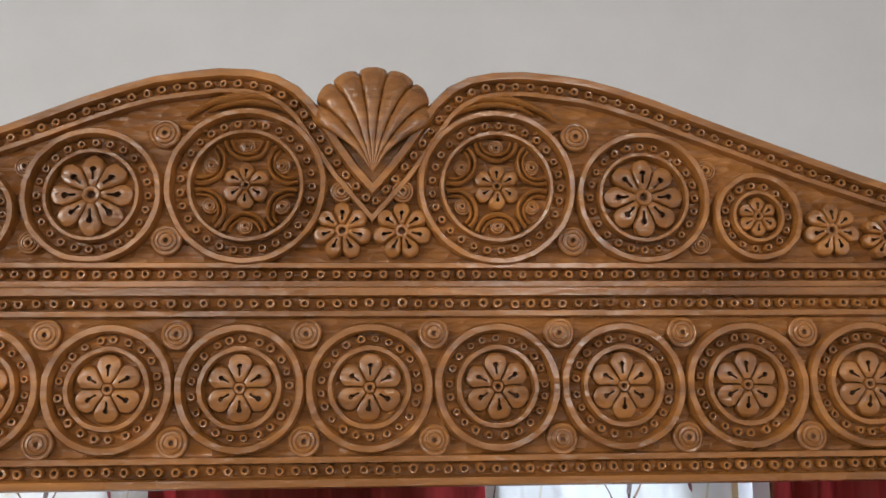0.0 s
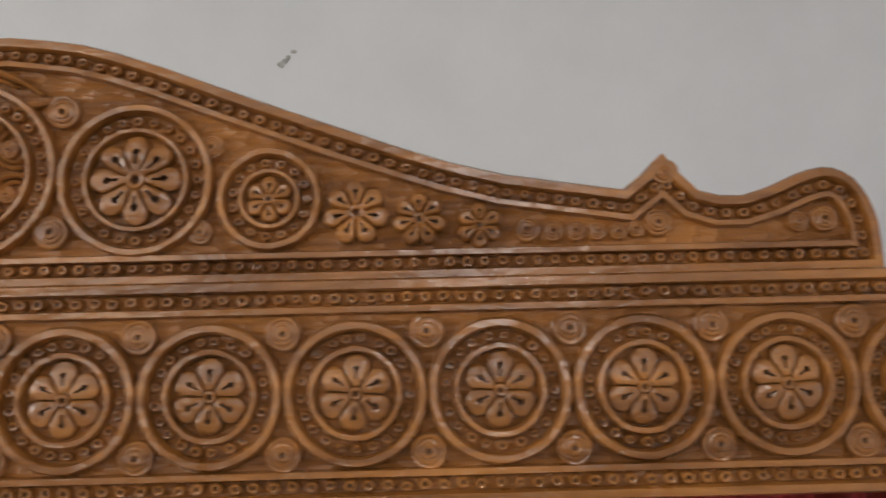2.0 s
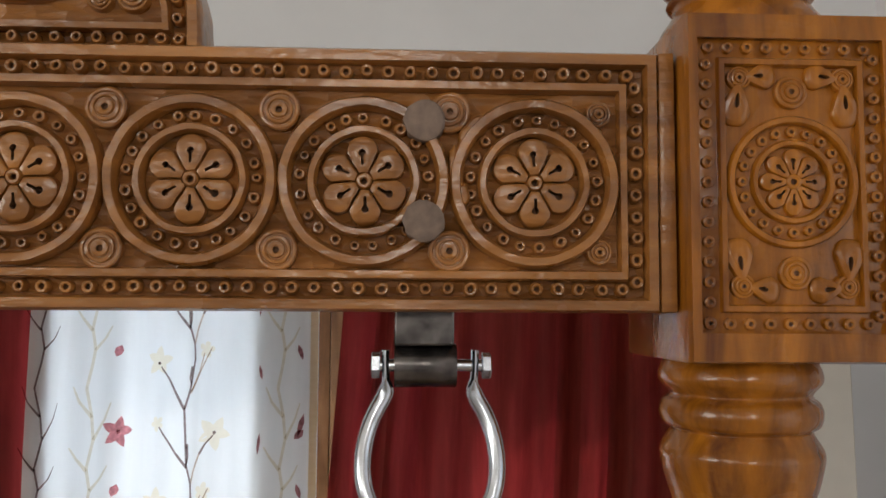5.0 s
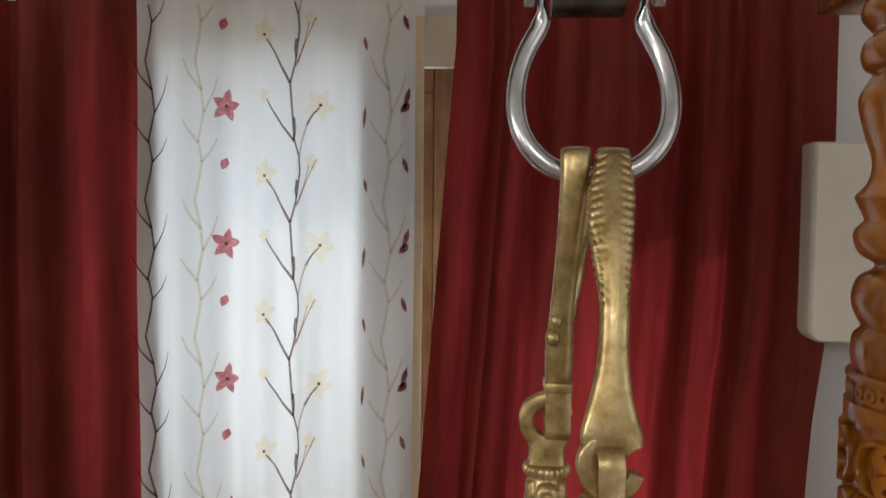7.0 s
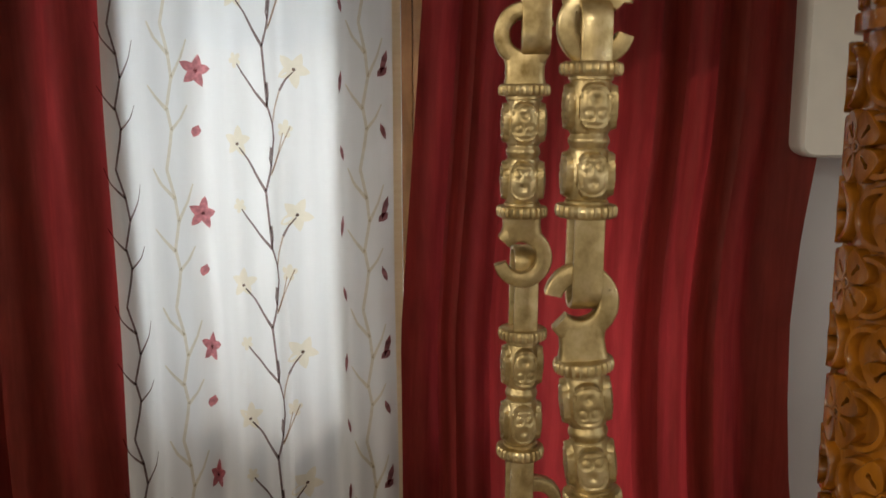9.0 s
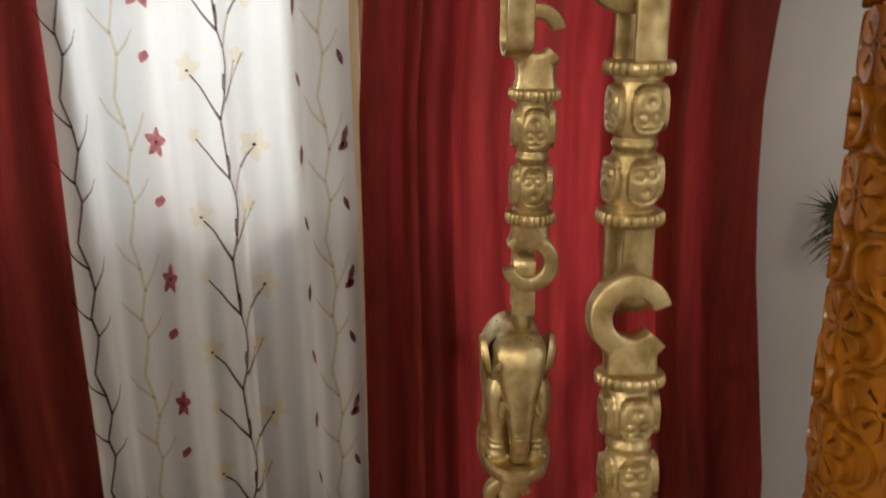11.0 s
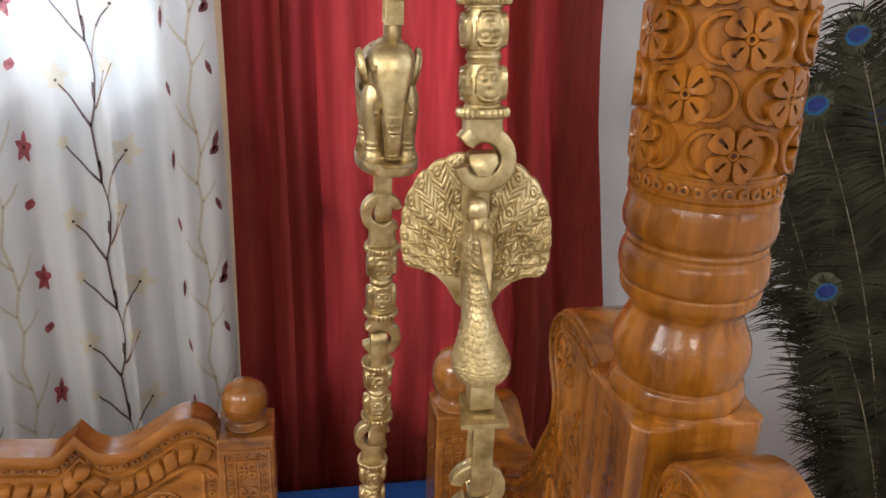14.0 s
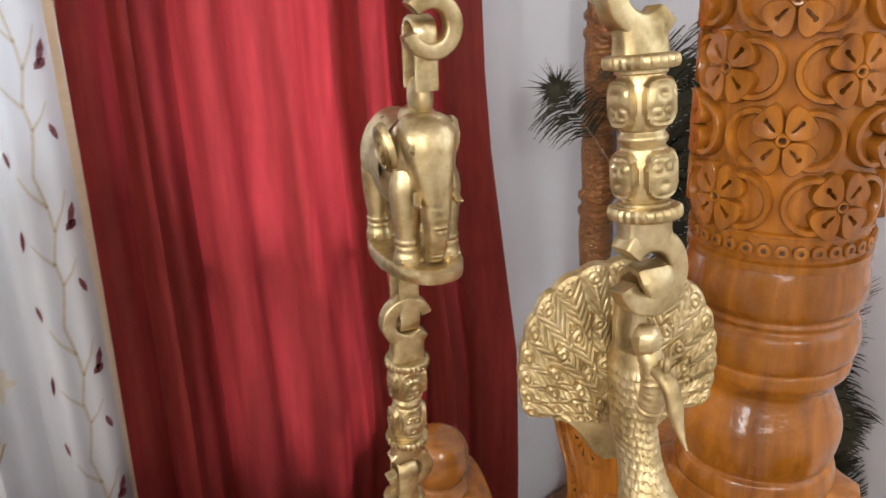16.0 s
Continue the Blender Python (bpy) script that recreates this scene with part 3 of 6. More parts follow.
def print_pattern(ob, at, x0):
    """The printed branches, laid from the curtain's left edge x0."""
    dark_all, pale_all, twig_all, pink, maroon, yellow = [], [], [], [], [], []
    for k in range(-2, 8):
        o = 1.527 - REPEAT * k
        if o < 0.2 or o > 2.02:
            continue

        def p(x, z):
            return (x0 + x, o + z)
        dark, pale, twig = [], [], []
        stem = [p(0.2377, 0.0385), p(0.2415, -0.015), p(0.2444, -0.058), p(0.2540, -0.087), p(0.2560, -0.112), p(0.2474, -0.165), p(0.2377, 0.0385 - REPEAT)]
        dark += stroke(stem, 0.0019, 0.0019)
        dark += stroke([p(0.199, 0.112), p(0.211, 0.092), p(0.222, 0.068), p(0.2377, 0.0385)], 0.0010, 0.0025)
        dark += stroke([p(0.199, 0.010), p(0.207, -0.006), p(0.224, -0.034), p(0.2444, -0.060)], 0.0010, 0.0024)
        dark += stroke([p(0.2500, 0.112), p(0.2465, 0.092), p(0.2490, 0.080)], 0.0026, 0.0012)
        dark += stroke([p(0.2440, -0.020), p(0.2465, -0.040), p(0.2444, -0.056)], 0.0026, 0.0014)
        dark += stroke([p(0.2900, -0.004), p(0.2790, -0.017), p(0.2700, -0.034)], 0.0010, 0.0020)
        twig += stroke([p(0.2700, -0.034), p(0.2600, -0.062), p(0.2545, -0.085)], 0.0015, 0.0018)
        twig += stroke([p(0.2740, 0.136), p(0.2660, 0.104), p(0.2560, 0.082), p(0.2500, 0.070)], 0.0009, 0.0017)
        twig += stroke([p(0.2850, -0.092), p(0.2740, -0.118), p(0.2600, -0.150), p(0.2480, -0.172)], 0.0009, 0.0017)
        for sx, mat_list, wide in ((-0.010, dark, 1.0), (0.078, pale, 1.7), (0.402, pale, 1.7)):
            zig = [p(sx + 0.004, 0.1189), p(sx - 0.004, 0.075), p(sx + 0.006, 0.028), p(sx + 0.010, -0.012), p(sx + 0.001, -0.060), p(sx + 0.007, -0.095), p(sx + 0.004, -0.1187)]
            mat_list += stroke(zig, 0.0014 * wide, 0.0014 * wide)
            mat_list += stroke([p(sx - 0.024, 0.078), p(sx - 0.014, 0.052), p(sx + 0.006, 0.026)], 0.0007 * wide, 0.0018 * wide)
            mat_list += stroke([p(sx - 0.026, -0.024), p(sx - 0.014, -0.044), p(sx + 0.001, -0.064)], 0.0007 * wide, 0.0018 * wide)
            mat_list += stroke([p(sx + 0.034, 0.050), p(sx + 0.026, 0.022), p(sx + 0.010, -0.012)], 0.0006 * wide, 0.0016 * wide)
            mat_list += stroke([p(sx + 0.032, -0.056), p(sx + 0.022, -0.078), p(sx + 0.007, -0.097)], 0.0006 * wide, 0.0016 * wide)
        thin = float(np.interp(o, (0.95, 1.35), (0.42, 0.86)))  # narrow where the cloth falls in folds
        pink.append(star_flower(*p(0.124, 0.0), 0.0285, 0.2, thin, sharp=True))
        pink.append(leaf(*p(0.121, -0.099), 0.022, 0.014, 0.35))
        maroon.append(star_flower(*p(0.124, 0.0), 0.004, 0.9, thin, 0.6))
        maroon += [leaf(*p(0.366, -0.02), 0.038, 0.006, 0.1), leaf(*p(0.368, -0.135), 0.026, 0.006, -0.2)]
        maroon += [leaf(*p(0.438, 0.012), 0.040, 0.009, 0.25), leaf(*p(0.435, -0.004), 0.022, 0.013, 0.8), leaf(*p(0.436, -0.10), 0.028, 0.008, -0.3)]
        yellow += [star_flower(*p(0.2915, 0.000), 0.030, 0.5, 0.9, sharp=True), star_flower(*p(0.196, 0.122), 0.027, 0.1, 0.75, sharp=True), star_flower(*p(0.196, 0.016), 0.013, 0.8, 0.7)]
        yellow.append(star_flower(*p(0.277, 0.142), 0.015, 0.2, 0.8))
        dark += star_flower(*p(0.2915, 0.000), 0.0032, 0.5, 0.9, 0.2) + star_flower(*p(0.196, 0.118), 0.0028, 0.5, 0.9, 0.2)
        dark_all.append(dark)
        pale_all.append(pale)
        twig_all.append(twig)
    kinds = (("yellow_flower", yellow, PRINT_YELLOW), ("pale_branch", pale_all, PRINT_PALE), ("twig_branch", twig_all, PRINT_TWIG), ("pink_flower", pink, PRINT_PINK),
             ("maroon_leaf", maroon, PRINT_RED), ("dark_branch", dark_all, PRINT_DARK))
    for name, groups, m in kinds:
        for polys in groups:
            if min(z for poly in polys for x, z in poly) > CURTAIN_TOP - 0.03:
                continue
            fig = printed(name, at, polys, m, ob)
            if name.endswith("branch"):
                tagged(fig, kind="stuff")
    for sx in (0.452,):
        bm = bmesh.new()
        zs = [CURTAIN_FOOT + 0.02 + i * 0.0565 for i in range(34)]
        loft(bm, [[at(x0 + sx + d, z, o) for d, o in ((0, 0.0025), (0.013, 0.0025), (0.013, 0.001), (0, 0.001))] for z in zs], True, True, True)
        part("hem", bm, SHEER_EDGE, ob, "cream stitched hem")
    for a, b in ((-0.024, 0.008), (0.356, 0.452)):
        bm = bmesh.new()
        zs = [CURTAIN_FOOT + 0.02 + i * 0.0565 for i in range(34)]
        n = 14
        line = [a + (b - a) * i / n for i in range(n + 1)]
        loft(bm, [[at(x0 + x, z, -0.009 - 0.004 * math.sin(math.pi * (x - a) / (b - a))) for x in line] + [at(x0 + x, z, -0.0098 - 0.004 * math.sin(math.pi * (x - a) / (b - a))) for x in line[::-1]] for z in zs], True, True, True)
        part("folded_edge", bm, SHEER, ob, "edge folded back behind the cloth")


print_pattern(sheer, sheer_at, 0.214)
print_pattern(sheer_far, sheer_far_at, -0.88)

# ---- swing stand: top beam ----
BX0, BX1, BZ0, BZ1, BZ = -0.976, 0.976, 1.7315, 1.8717, 1.80
PITCH = 0.09
CUT = 0.0078  # how deep the carved ground lies
beam = tagged(empty("swing_beam", 0, 0.04, BZ), "carved brown wooden top beam with rows of flower medallions", "wooden beam")


def local(ob, parent):
    """Keeps a part where it was built, although its thing has a place of its own."""
    ob.matrix_parent_inverse = Matrix.Translation(parent.location).inverted()
    return ob


def hewn(bm, amount=0.0006):
    """The small unevenness of hand carving."""
    for v in bm.verts:
        v.co += noise.noise_vector(v.co * 75) * amount + noise.noise_vector(v.co * 190) * (0.4 * amount)
    return bm


def bpart(name, bm, material, parent, label="", smooth=True):
    if smooth:
        hewn(bm)
    return local(part(name, bm, material, parent, label, smooth), parent)


bm = bmesh.new()
box(bm, BX0, BX1, CUT + 0.0008, 0.078, BZ0 + 0.0045, BZ1, 0.001, 1)
bpart("beam_body", bm, WOOD, beam, "", False)
corner_rect = [(BX0 + 0.0085, BZ0), (BX1 - 0.0085, BZ0), (BX1 - 0.0085, BZ1), (BX0 + 0.0085, BZ1)]
for x in (BX0 + 0.0002, BX1 - 0.0088):
    bm = bmesh.new()
    box(bm, x, x + 0.0086, 0.0004, CUT + 0.0015, BZ0 + 0.0002, BZ1 - 0.0002, 0.0012)
    bpart("end_strip", bm, WOOD, beam)
bm = bmesh.new()
band(bm, corner_rect, 0.0002, 0.0080, CUT + 0.0015, 0.0)
bpart("rim", bm, WOOD, beam)
bm = bmesh.new()
band(bm, corner_rect, 0.0170, 0.0226, CUT + 0.0015, 0.0)
bpart("inner_rail", bm, WOOD, beam)
bm = bmesh.new()
pts = inset(corner_rect, 0.0125)
for x, z in resample(pts, 0.0116):
    stud(bm, x + random.uniform(-0.0006, 0.0006), z + random.uniform(-0.0004, 0.0004), CUT, random.uniform(0.0034, 0.0039), random.uniform(0.0058, 0.0068), 12)
bpart("stud_border", bm, WOOD, beam)


def band_ground(bm, pts, d0, d1, y):
    return loft(bm, [[(x, y, z) for x, z in inset(pts, d)] for d in (d0, d1)])


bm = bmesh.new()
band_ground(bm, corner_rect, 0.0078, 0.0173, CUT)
bpart("border_ground", bm, WOOD_DARK, beam, "ground of the border, recess shade in its colour")
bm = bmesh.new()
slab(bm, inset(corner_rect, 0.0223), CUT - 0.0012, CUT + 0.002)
bpart("panel_ground", bm, WOOD_DARK, beam, "chiselled ground, recess shade in its colour")


def medallion(parent):
    """A flower within two rings and a circle of studs, with its middle at its own origin."""
    m = part("medallion", hewn(loft_ring(random.uniform(0.0380, 0.0386), 0.0456)), WOOD, parent)
    bm = bmesh.new()
    ring_relief(bm, 0, 0, 0.0246, 0.0300, CUT, -0.0016, 44)
    part("inner_ring", hewn(bm), WOOD, m)
    bm = bmesh.new()
    for k in range(21):
        a = 2 * math.pi * (k + random.uniform(-0.12, 0.12)) / 21
        stud(bm, 0.0341 * math.cos(a), 0.0341 * math.sin(a), CUT, random.uniform(0.0029, 0.0036), random.uniform(0.0050, 0.0064), 12)
    part("stud_ring", hewn(bm, 0.0004), WOOD, m)
    bm = bmesh.new()
    flower(bm, 0, 0, 0.0241, 6, CUT, 0.0082)
    part("flower", hewn(bm, 0.0008), WOOD, m)
    bm = bmesh.new()
    stud(bm, 0, 0, CUT, 0.0046, 0.0086, 14)
    part("flower_button", hewn(bm), WOOD, m)
    return m


def loft_ring(r0, r1, y_back=CUT, y_front=-0.0026, n=56):
    return ring_relief(bmesh.new(), 0, 0, r0, r1, y_back, y_front, n)


kinds = []
for k in range(-10, 11):
    place = Matrix.Translation((PITCH * k, 0, BZ)) @ Matrix.Rotation(radians(random.uniform(-4, 4)), 4, "Y")
    if len(kinds) < 5:
        kinds.append(medallion(beam))
        kinds[-1].matrix_parent_inverse = Matrix.Translation(beam.location).inverted()
        kinds[-1].matrix_basis = place
    else:
        copy_thing(kinds[k % 5], place)
rosette = None
for k in range(-11, 11):
    for dz in (-0.0365, 0.0375):
        edge = k in (-11, 10)
        x = PITCH * (k + 0.5) if not edge else math.copysign(0.9345, k)
        s = 0.62 if edge else 1.0
        place = Matrix.Translation((x, CUT - 0.001, BZ + dz)) @ Matrix.Diagonal((s, 1, s, 1))
        if rosette is None:
            bm = bmesh.new()
            roundel(bm, 0, 0, 0.0112, 0.0, 0.0072)
            rosette = bpart("rosette", bm, WOOD, beam)
            rosette.matrix_basis = place
        else:
            again(rosette, place, beam).matrix_parent_inverse = rosette.matrix_parent_inverse
# chiselled underside: rings and crossed leaves in square fields between two rails
UY, UH, FIELD = 0.043, 0.0175, 0.0390
for y0, y1 in ((CUT + 0.0010, UY - UH - 0.004), (UY + UH + 0.004, 0.0778)):
    bm = bmesh.new()
    box(bm, BX0 + 0.001, BX1 - 0.001, y0, y1, BZ0 + 0.0002, BZ0 + 0.0050, 0.0008, 1)
    bpart("underside_rail", bm, WOOD, beam)
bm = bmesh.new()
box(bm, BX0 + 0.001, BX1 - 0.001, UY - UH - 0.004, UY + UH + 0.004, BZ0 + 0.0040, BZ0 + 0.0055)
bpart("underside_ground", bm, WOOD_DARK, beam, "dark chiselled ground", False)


def facing_down(bm, x):
    """Turns a relief that faces -y to face the floor, set at x on the beam's underside."""
    for v in bm.verts:
        v.co = Vector((x + v.co.x, UY + v.co.z, BZ0 + 0.0040 + v.co.y))
    return bm


for k in range(-24, 25):
    x = FIELD * k
    bm = bmesh.new()
    if k % 2:
        ring_relief(bm, 0, 0, 0.0118, 0.0150, 0.0, -0.0034, 32)
        ring_relief(bm, 0, 0, 0.0056, 0.0082, 0.0, -0.0034, 26)
        stud(bm, 0, 0, 0.0, 0.0030, 0.0034, 12)
        bpart("ring_carving", facing_down(bm, x), WOOD, beam)
    else:
        for q in (45, 135, 225, 315):
            petal(bm, 0, 0, radians(q), 0.0205, 0.0105, 0.0, 0.0034)
        bpart("leaf_carving", facing_down(bm, x), WOOD, beam)
    bm = bmesh.new()
    box(bm, x + FIELD / 2 - 0.0016, x + FIELD / 2 + 0.0016, UY - UH - 0.004, UY + UH + 0.004, BZ0 + 0.0006, BZ0 + 0.0042, 0.0006, 1)
    bpart("field_bar", bm, WOOD, beam)
for z in (1.832, 1.779):
    bm = bmesh.new()
    n = 18
    loft(bm, [[(0.8415 + r * math.cos(2 * math.pi * i / n) * (1 + 0.05 * math.sin(3 * i)), y, z + r * math.sin(2 * math.pi * i / n)) for i in range(n)]
              for r, y in ((0.0112, CUT), (0.0110, -0.0032), (0.0098, -0.0042), (0.004, -0.0040))], True, False, True)
    bpart("bolt_plug", bm, FILLER, beam, "round grey filled bolt hole")
bm = bmesh.new()
for cx, cz, rx, rz, tilt in ((0.868, 1.829, 0.0115, 0.0052, 0.75), (0.858, 1.808, 0.0040, 0.0125, 0.1), (0.861, 1.792, 0.0045, 0.0080, -0.2)):
    loops = []
    for q, y in ((1.0, CUT), (0.92, 0.0008), (0.7, -0.0012), (0.25, -0.0016)):
        loop = []
        for i in range(22):
            a = 2 * math.pi * i / 22
            u, w = q * rx * math.cos(a) * (1 + 0.14 * math.sin(3 * a + cz * 50)), q * rz * math.sin(a) * (1 + 0.12 * math.cos(5 * a))
            loop.append((cx + u * math.cos(tilt) - w * math.sin(tilt), y, cz + u * math.sin(tilt) + w * math.cos(tilt)))
        loops.append(loop)
    loft(bm, loops, True, False, True)
bpart("filler_smear", bm, WOOD, beam, "smeared patch of wood filler")

# ---- swing stand: crest board ----
half = [(0.0, 1.958), (0.012, 1.972), (0.026, 1.992), (0.038, 2.0105), (0.0455, 2.0215), (0.058, 2.034), (0.075, 2.0435), (0.095, 2.0478), (0.12, 2.0485),
        (0.145, 2.046), (0.17, 2.0425), (0.196, 2.0355), (0.225, 2.0258), (0.255, 2.0142), (0.285, 2.0028), (0.318, 1.9905), (0.348, 1.9795), (0.391, 1.9642), (0.424, 1.9535), (0.46, 1.9445),
        (0.501, 1.938), (0.541, 1.9325), (0.556, 1.944), (0.5695, 1.9575), (0.580, 1.943), (0.593, 1.931), (0.606, 1.9268), (0.622, 1.9268), (0.64, 1.932),
        (0.66, 1.9405), (0.670, 1.9435), (0.678, 1.9450), (0.686, 1.9444), (0.693, 1.9418), (0.6995, 1.9372), (0.705, 1.931), (0.7093, 1.923), (0.7123, 1.914), (0.7145, 1.905), (0.7155, 1.89), (0.7155, BZ1 + 0.0004)]
outline = half[::-1] + [(-x, z - 0.0042 * math.sin(math.pi * (x - 0.13) / 0.40) * (0.13 < x < 0.53)) for x, z in half[1:]]  # from right foot over the top to left foot
CY = 0.030
crest = tagged(empty("crest_board", 0, CY + 0.015, BZ1), "carved scrolled crest board standing on the beam", "crest board")
bm = bmesh.new()
slab(bm, outline, CY + CUT + 0.0008, CY + 0.034)
bpart("crest_body", bm, WOOD, crest, "", False)
for name, d0, d1 in (("rim", 0.0002, 0.0085), ("inner_rail", 0.0168, 0.0222)):
    bm = bmesh.new()
    band(bm, outline, d0, d1, CY + CUT + 0.0015, CY)
    bpart(name, bm, WOOD, crest)
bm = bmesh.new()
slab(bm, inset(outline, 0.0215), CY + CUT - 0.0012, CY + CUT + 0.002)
bpart("panel_ground", bm, WOOD_DARK, crest, "chiselled ground, recess shade in its colour")
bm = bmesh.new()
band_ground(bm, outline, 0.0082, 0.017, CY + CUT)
bpart("border_ground", bm, WOOD_DARK, crest, "ground of the border, recess shade in its colour")
bm = bmesh.new()
for x, z in resample(inset(outline, 0.0127), 0.0118):
    stud(bm, x, z, CY + CUT, random.uniform(0.0033, 0.0038), random.uniform(0.0056, 0.0068), 12)
bpart("stud_border", bm, WOOD, crest)
for side in (1, -1):
    for x, z, r_out, r_mid, petals in ((0.096, 1.9530, 0.0618, 0.0445, 6), (0.2105, 1.945, 0.0528, 0.0362, 8), (0.3005, 1.930, 0.0358, 0.0212, 6)):
        m = bpart("medallion", ring_relief(bmesh.new(), side * x, z, r_out - 0.0064, r_out, CY + CUT, CY - 0.0030, 64), WOOD, crest)
        bm = bmesh.new()
        ring_relief(bm, side * x, z, r_mid - 0.0042, r_mid, CY + CUT, CY - 0.0024, 52)
        part("inner_ring", bm, WOOD, m)
        bm = bmesh.new()
        rs = (r_out - 0.0064 + r_mid) / 2
        n = int(2 * math.pi * rs / 0.0105)
        for k in range(n):
            a = 2 * math.pi * k / n
            stud(bm, side * x + rs * math.cos(a), z + rs * math.sin(a), CY + CUT, random.uniform(0.0031, 0.0036), 0.0062, 12)
        part("stud_ring", bm, WOOD, m)
        bm = bmesh.new()
        inner = r_mid - 0.0048
        if r_out > 0.055:
            flower(bm, side * x, z, 0.0185, 6, CY + CUT, 0.0096)
            for k in range(6):
                a = math.pi / 2 + 2 * math.pi * k / 6
                cx, cz = side * x + 0.0312 * math.cos(a), z + 0.0312 * math.sin(a)
                roundel(bm, cx, cz, 0.0064, CY + CUT, 0.0072)
                for rr, w in ((0.0165, 0.0019), (0.0122, 0.0014)):
                    arc = [(side * x + 0.0378 * math.cos(a) + rr * math.cos(b), CY + 0.0040, z + 0.0378 * math.sin(a) + rr * math.sin(b))
                           for b in (a + math.pi + 1.42 * (i / 12 - 0.5) * 2 for i in range(13))]
                    tube(bm, arc, w, 8, True, [2.4] * 13)
        else:
            flower(bm, side * x, z, inner, petals, CY + CUT, 0.0096)
        part("flower", hewn(bm, 0.0009), WOOD, m)
        bm = bmesh.new()
        stud(bm, side * x, z, CY + CUT, 0.0075 if petals == 8 else 0.0040, 0.0098, 16)
        part("flower_button", bm, WOOD, m)
    for x, z, r, n in ((0.0225, 1.9180, 0.0225, 7), (0.359, 1.9195, 0.0225, 7), (0.4015, 1.914, 0.0185, 7), (0.442, 1.909, 0.0160, 6)):
        bm = bmesh.new()
        flower(bm, side * x, z, r, n, CY + CUT, 0.0108)
        f = bpart("carved_flower", bm, WOOD, crest)
        bm = bmesh.new()
        stud(bm, side * x, z, CY + CUT, r * 0.27, 0.0092, 14)
        part("flower_button", bm, WOOD, f)
    for x, z, r in ((0.159, 1.994, 0.0112), (0.154, 1.9105, 0.0112), (0.0235, 1.949, 0.0085), (0.261, 1.967, 0.008), (0.254, 1.9085, 0.0082), (0.474, 1.9055, 0.0086), (0.492, 1.904, 0.0068),
                    (0.507, 1.9038, 0.0068), (0.522, 1.9032, 0.0060), (0.536, 1.903, 0.0055), (0.548, 1.9045, 0.0058), (0.563, 1.9085, 0.0092), (0.659, 1.907, 0.0066), (0.677, 1.9085, 0.0088)):
        bm = bmesh.new()
        roundel(bm, side * x, z, r * 1.06, CY + CUT, 0.0084)
        bpart("rosette", bm, WOOD, crest)
    bm = bmesh.new()
    for r, a0, a1, w in ((0.0672, 62, 128, 0.0022), (0.0722, 48, 112, 0.0026)):
        arc = [(side * (0.096 + r * math.cos(radians(a))), CY + 0.0040, 1.9530 + r * math.sin(radians(a))) for a in np.linspace(a0, a1, 14)]
        tube(bm, arc, [w * math.sin(math.pi * (0.08 + 0.87 * i / 13)) + 0.0006 for i in range(14)], 8, True, [2.0] * 14)
    stem = [(side * x, CY + 0.0040, z) for x, z in ((0.147, 2.0005), (0.140, 2.0), (0.131, 1.9985), (0.126, 1.9965))]
    tube(bm, stem, [0.0012, 0.0034, 0.0026, 0.001], 8, True, [1.5] * 4)
    bpart("carved_leaf", bm, WOOD, crest)
for side in (1, -1):
    bm = bmesh.new()
    slab(bm, [(side * 0.5695 + 0.010 * math.cos(2 * math.pi * i / 20), 1.9440 + 0.0085 * math.sin(2 * math.pi * i / 20)) for i in range(20)], CY + 0.0016, CY + CUT)
    roundel(bm, side * 0.5695, 1.9425, 0.0052, CY + 0.0016, 0.003)
    bpart("rosette", bm, WOOD, crest)
# shell finial
bm = bmesh.new()
N, LOBES, FOOT = 99, 7, 1.962
rows, tips = [], []
for i in range(N):
    u = 2 * i / (N - 1) - 1
    f = radians(104) * u
    lobe = abs(math.cos(math.pi * LOBES * u / 2)) ** 0.36
    grow = 0.94 + 0.06 * lobe
    tips.append((0.0475 * math.sin(f) * grow, 2.0105 + 0.0405 * math.cos(f) * grow, 1 - lobe))
for k in range(15):
    t = k / 14
    row = []
    for x, z, groove in tips:
        mx, mz = 0.28 * x, FOOT + 0.62 * (z - FOOT)
        px = 2 * t * (1 - t) * mx + t * t * x
        pz = (1 - t) ** 2 * FOOT + 2 * t * (1 - t) * mz + t * t * z
        y = CY - 0.004 - 0.003 * math.sin(math.pi * t) + 0.0042 * groove * min(1, 1.6 * t) + 0.007 * max(0, t - 0.86) / 0.14
        row.append((px, y, pz))
    rows.append(row)
rows.append([(x, CY + 0.024, z) for x, z, g in tips])
rows.append([(0.05 * x, CY + 0.024, FOOT + 0.05 * (z - FOOT)) for x, z, g in tips])
loft(bm, rows, True)
slab(bm, [(0.0, 1.944), (0.046, 2.004), (0.040, 2.018), (-0.040, 2.018), (-0.046, 2.004)], CY + 0.007, CY + 0.028)
bpart("shell_finial", bm, WOOD, crest, "fan shaped carved shell")

# ---- swing stand: post ----
LEAN = Matrix.Translation((1.025, 0.045, 0.0))
post = tagged(empty("swing_post"), "turned and carved golden brown wooden post with square blocks", "wooden post")
post.matrix_world = LEAN
R = 0.0456
K = 0.885


def square_block(z0, z1, h, front):
    bm = bmesh.new()
    box(bm, -h, h, front + 0.0035, h + 0.008, z0, z1, 0.0015, 2)
    return part("block", bm, WOOD_POST, post)


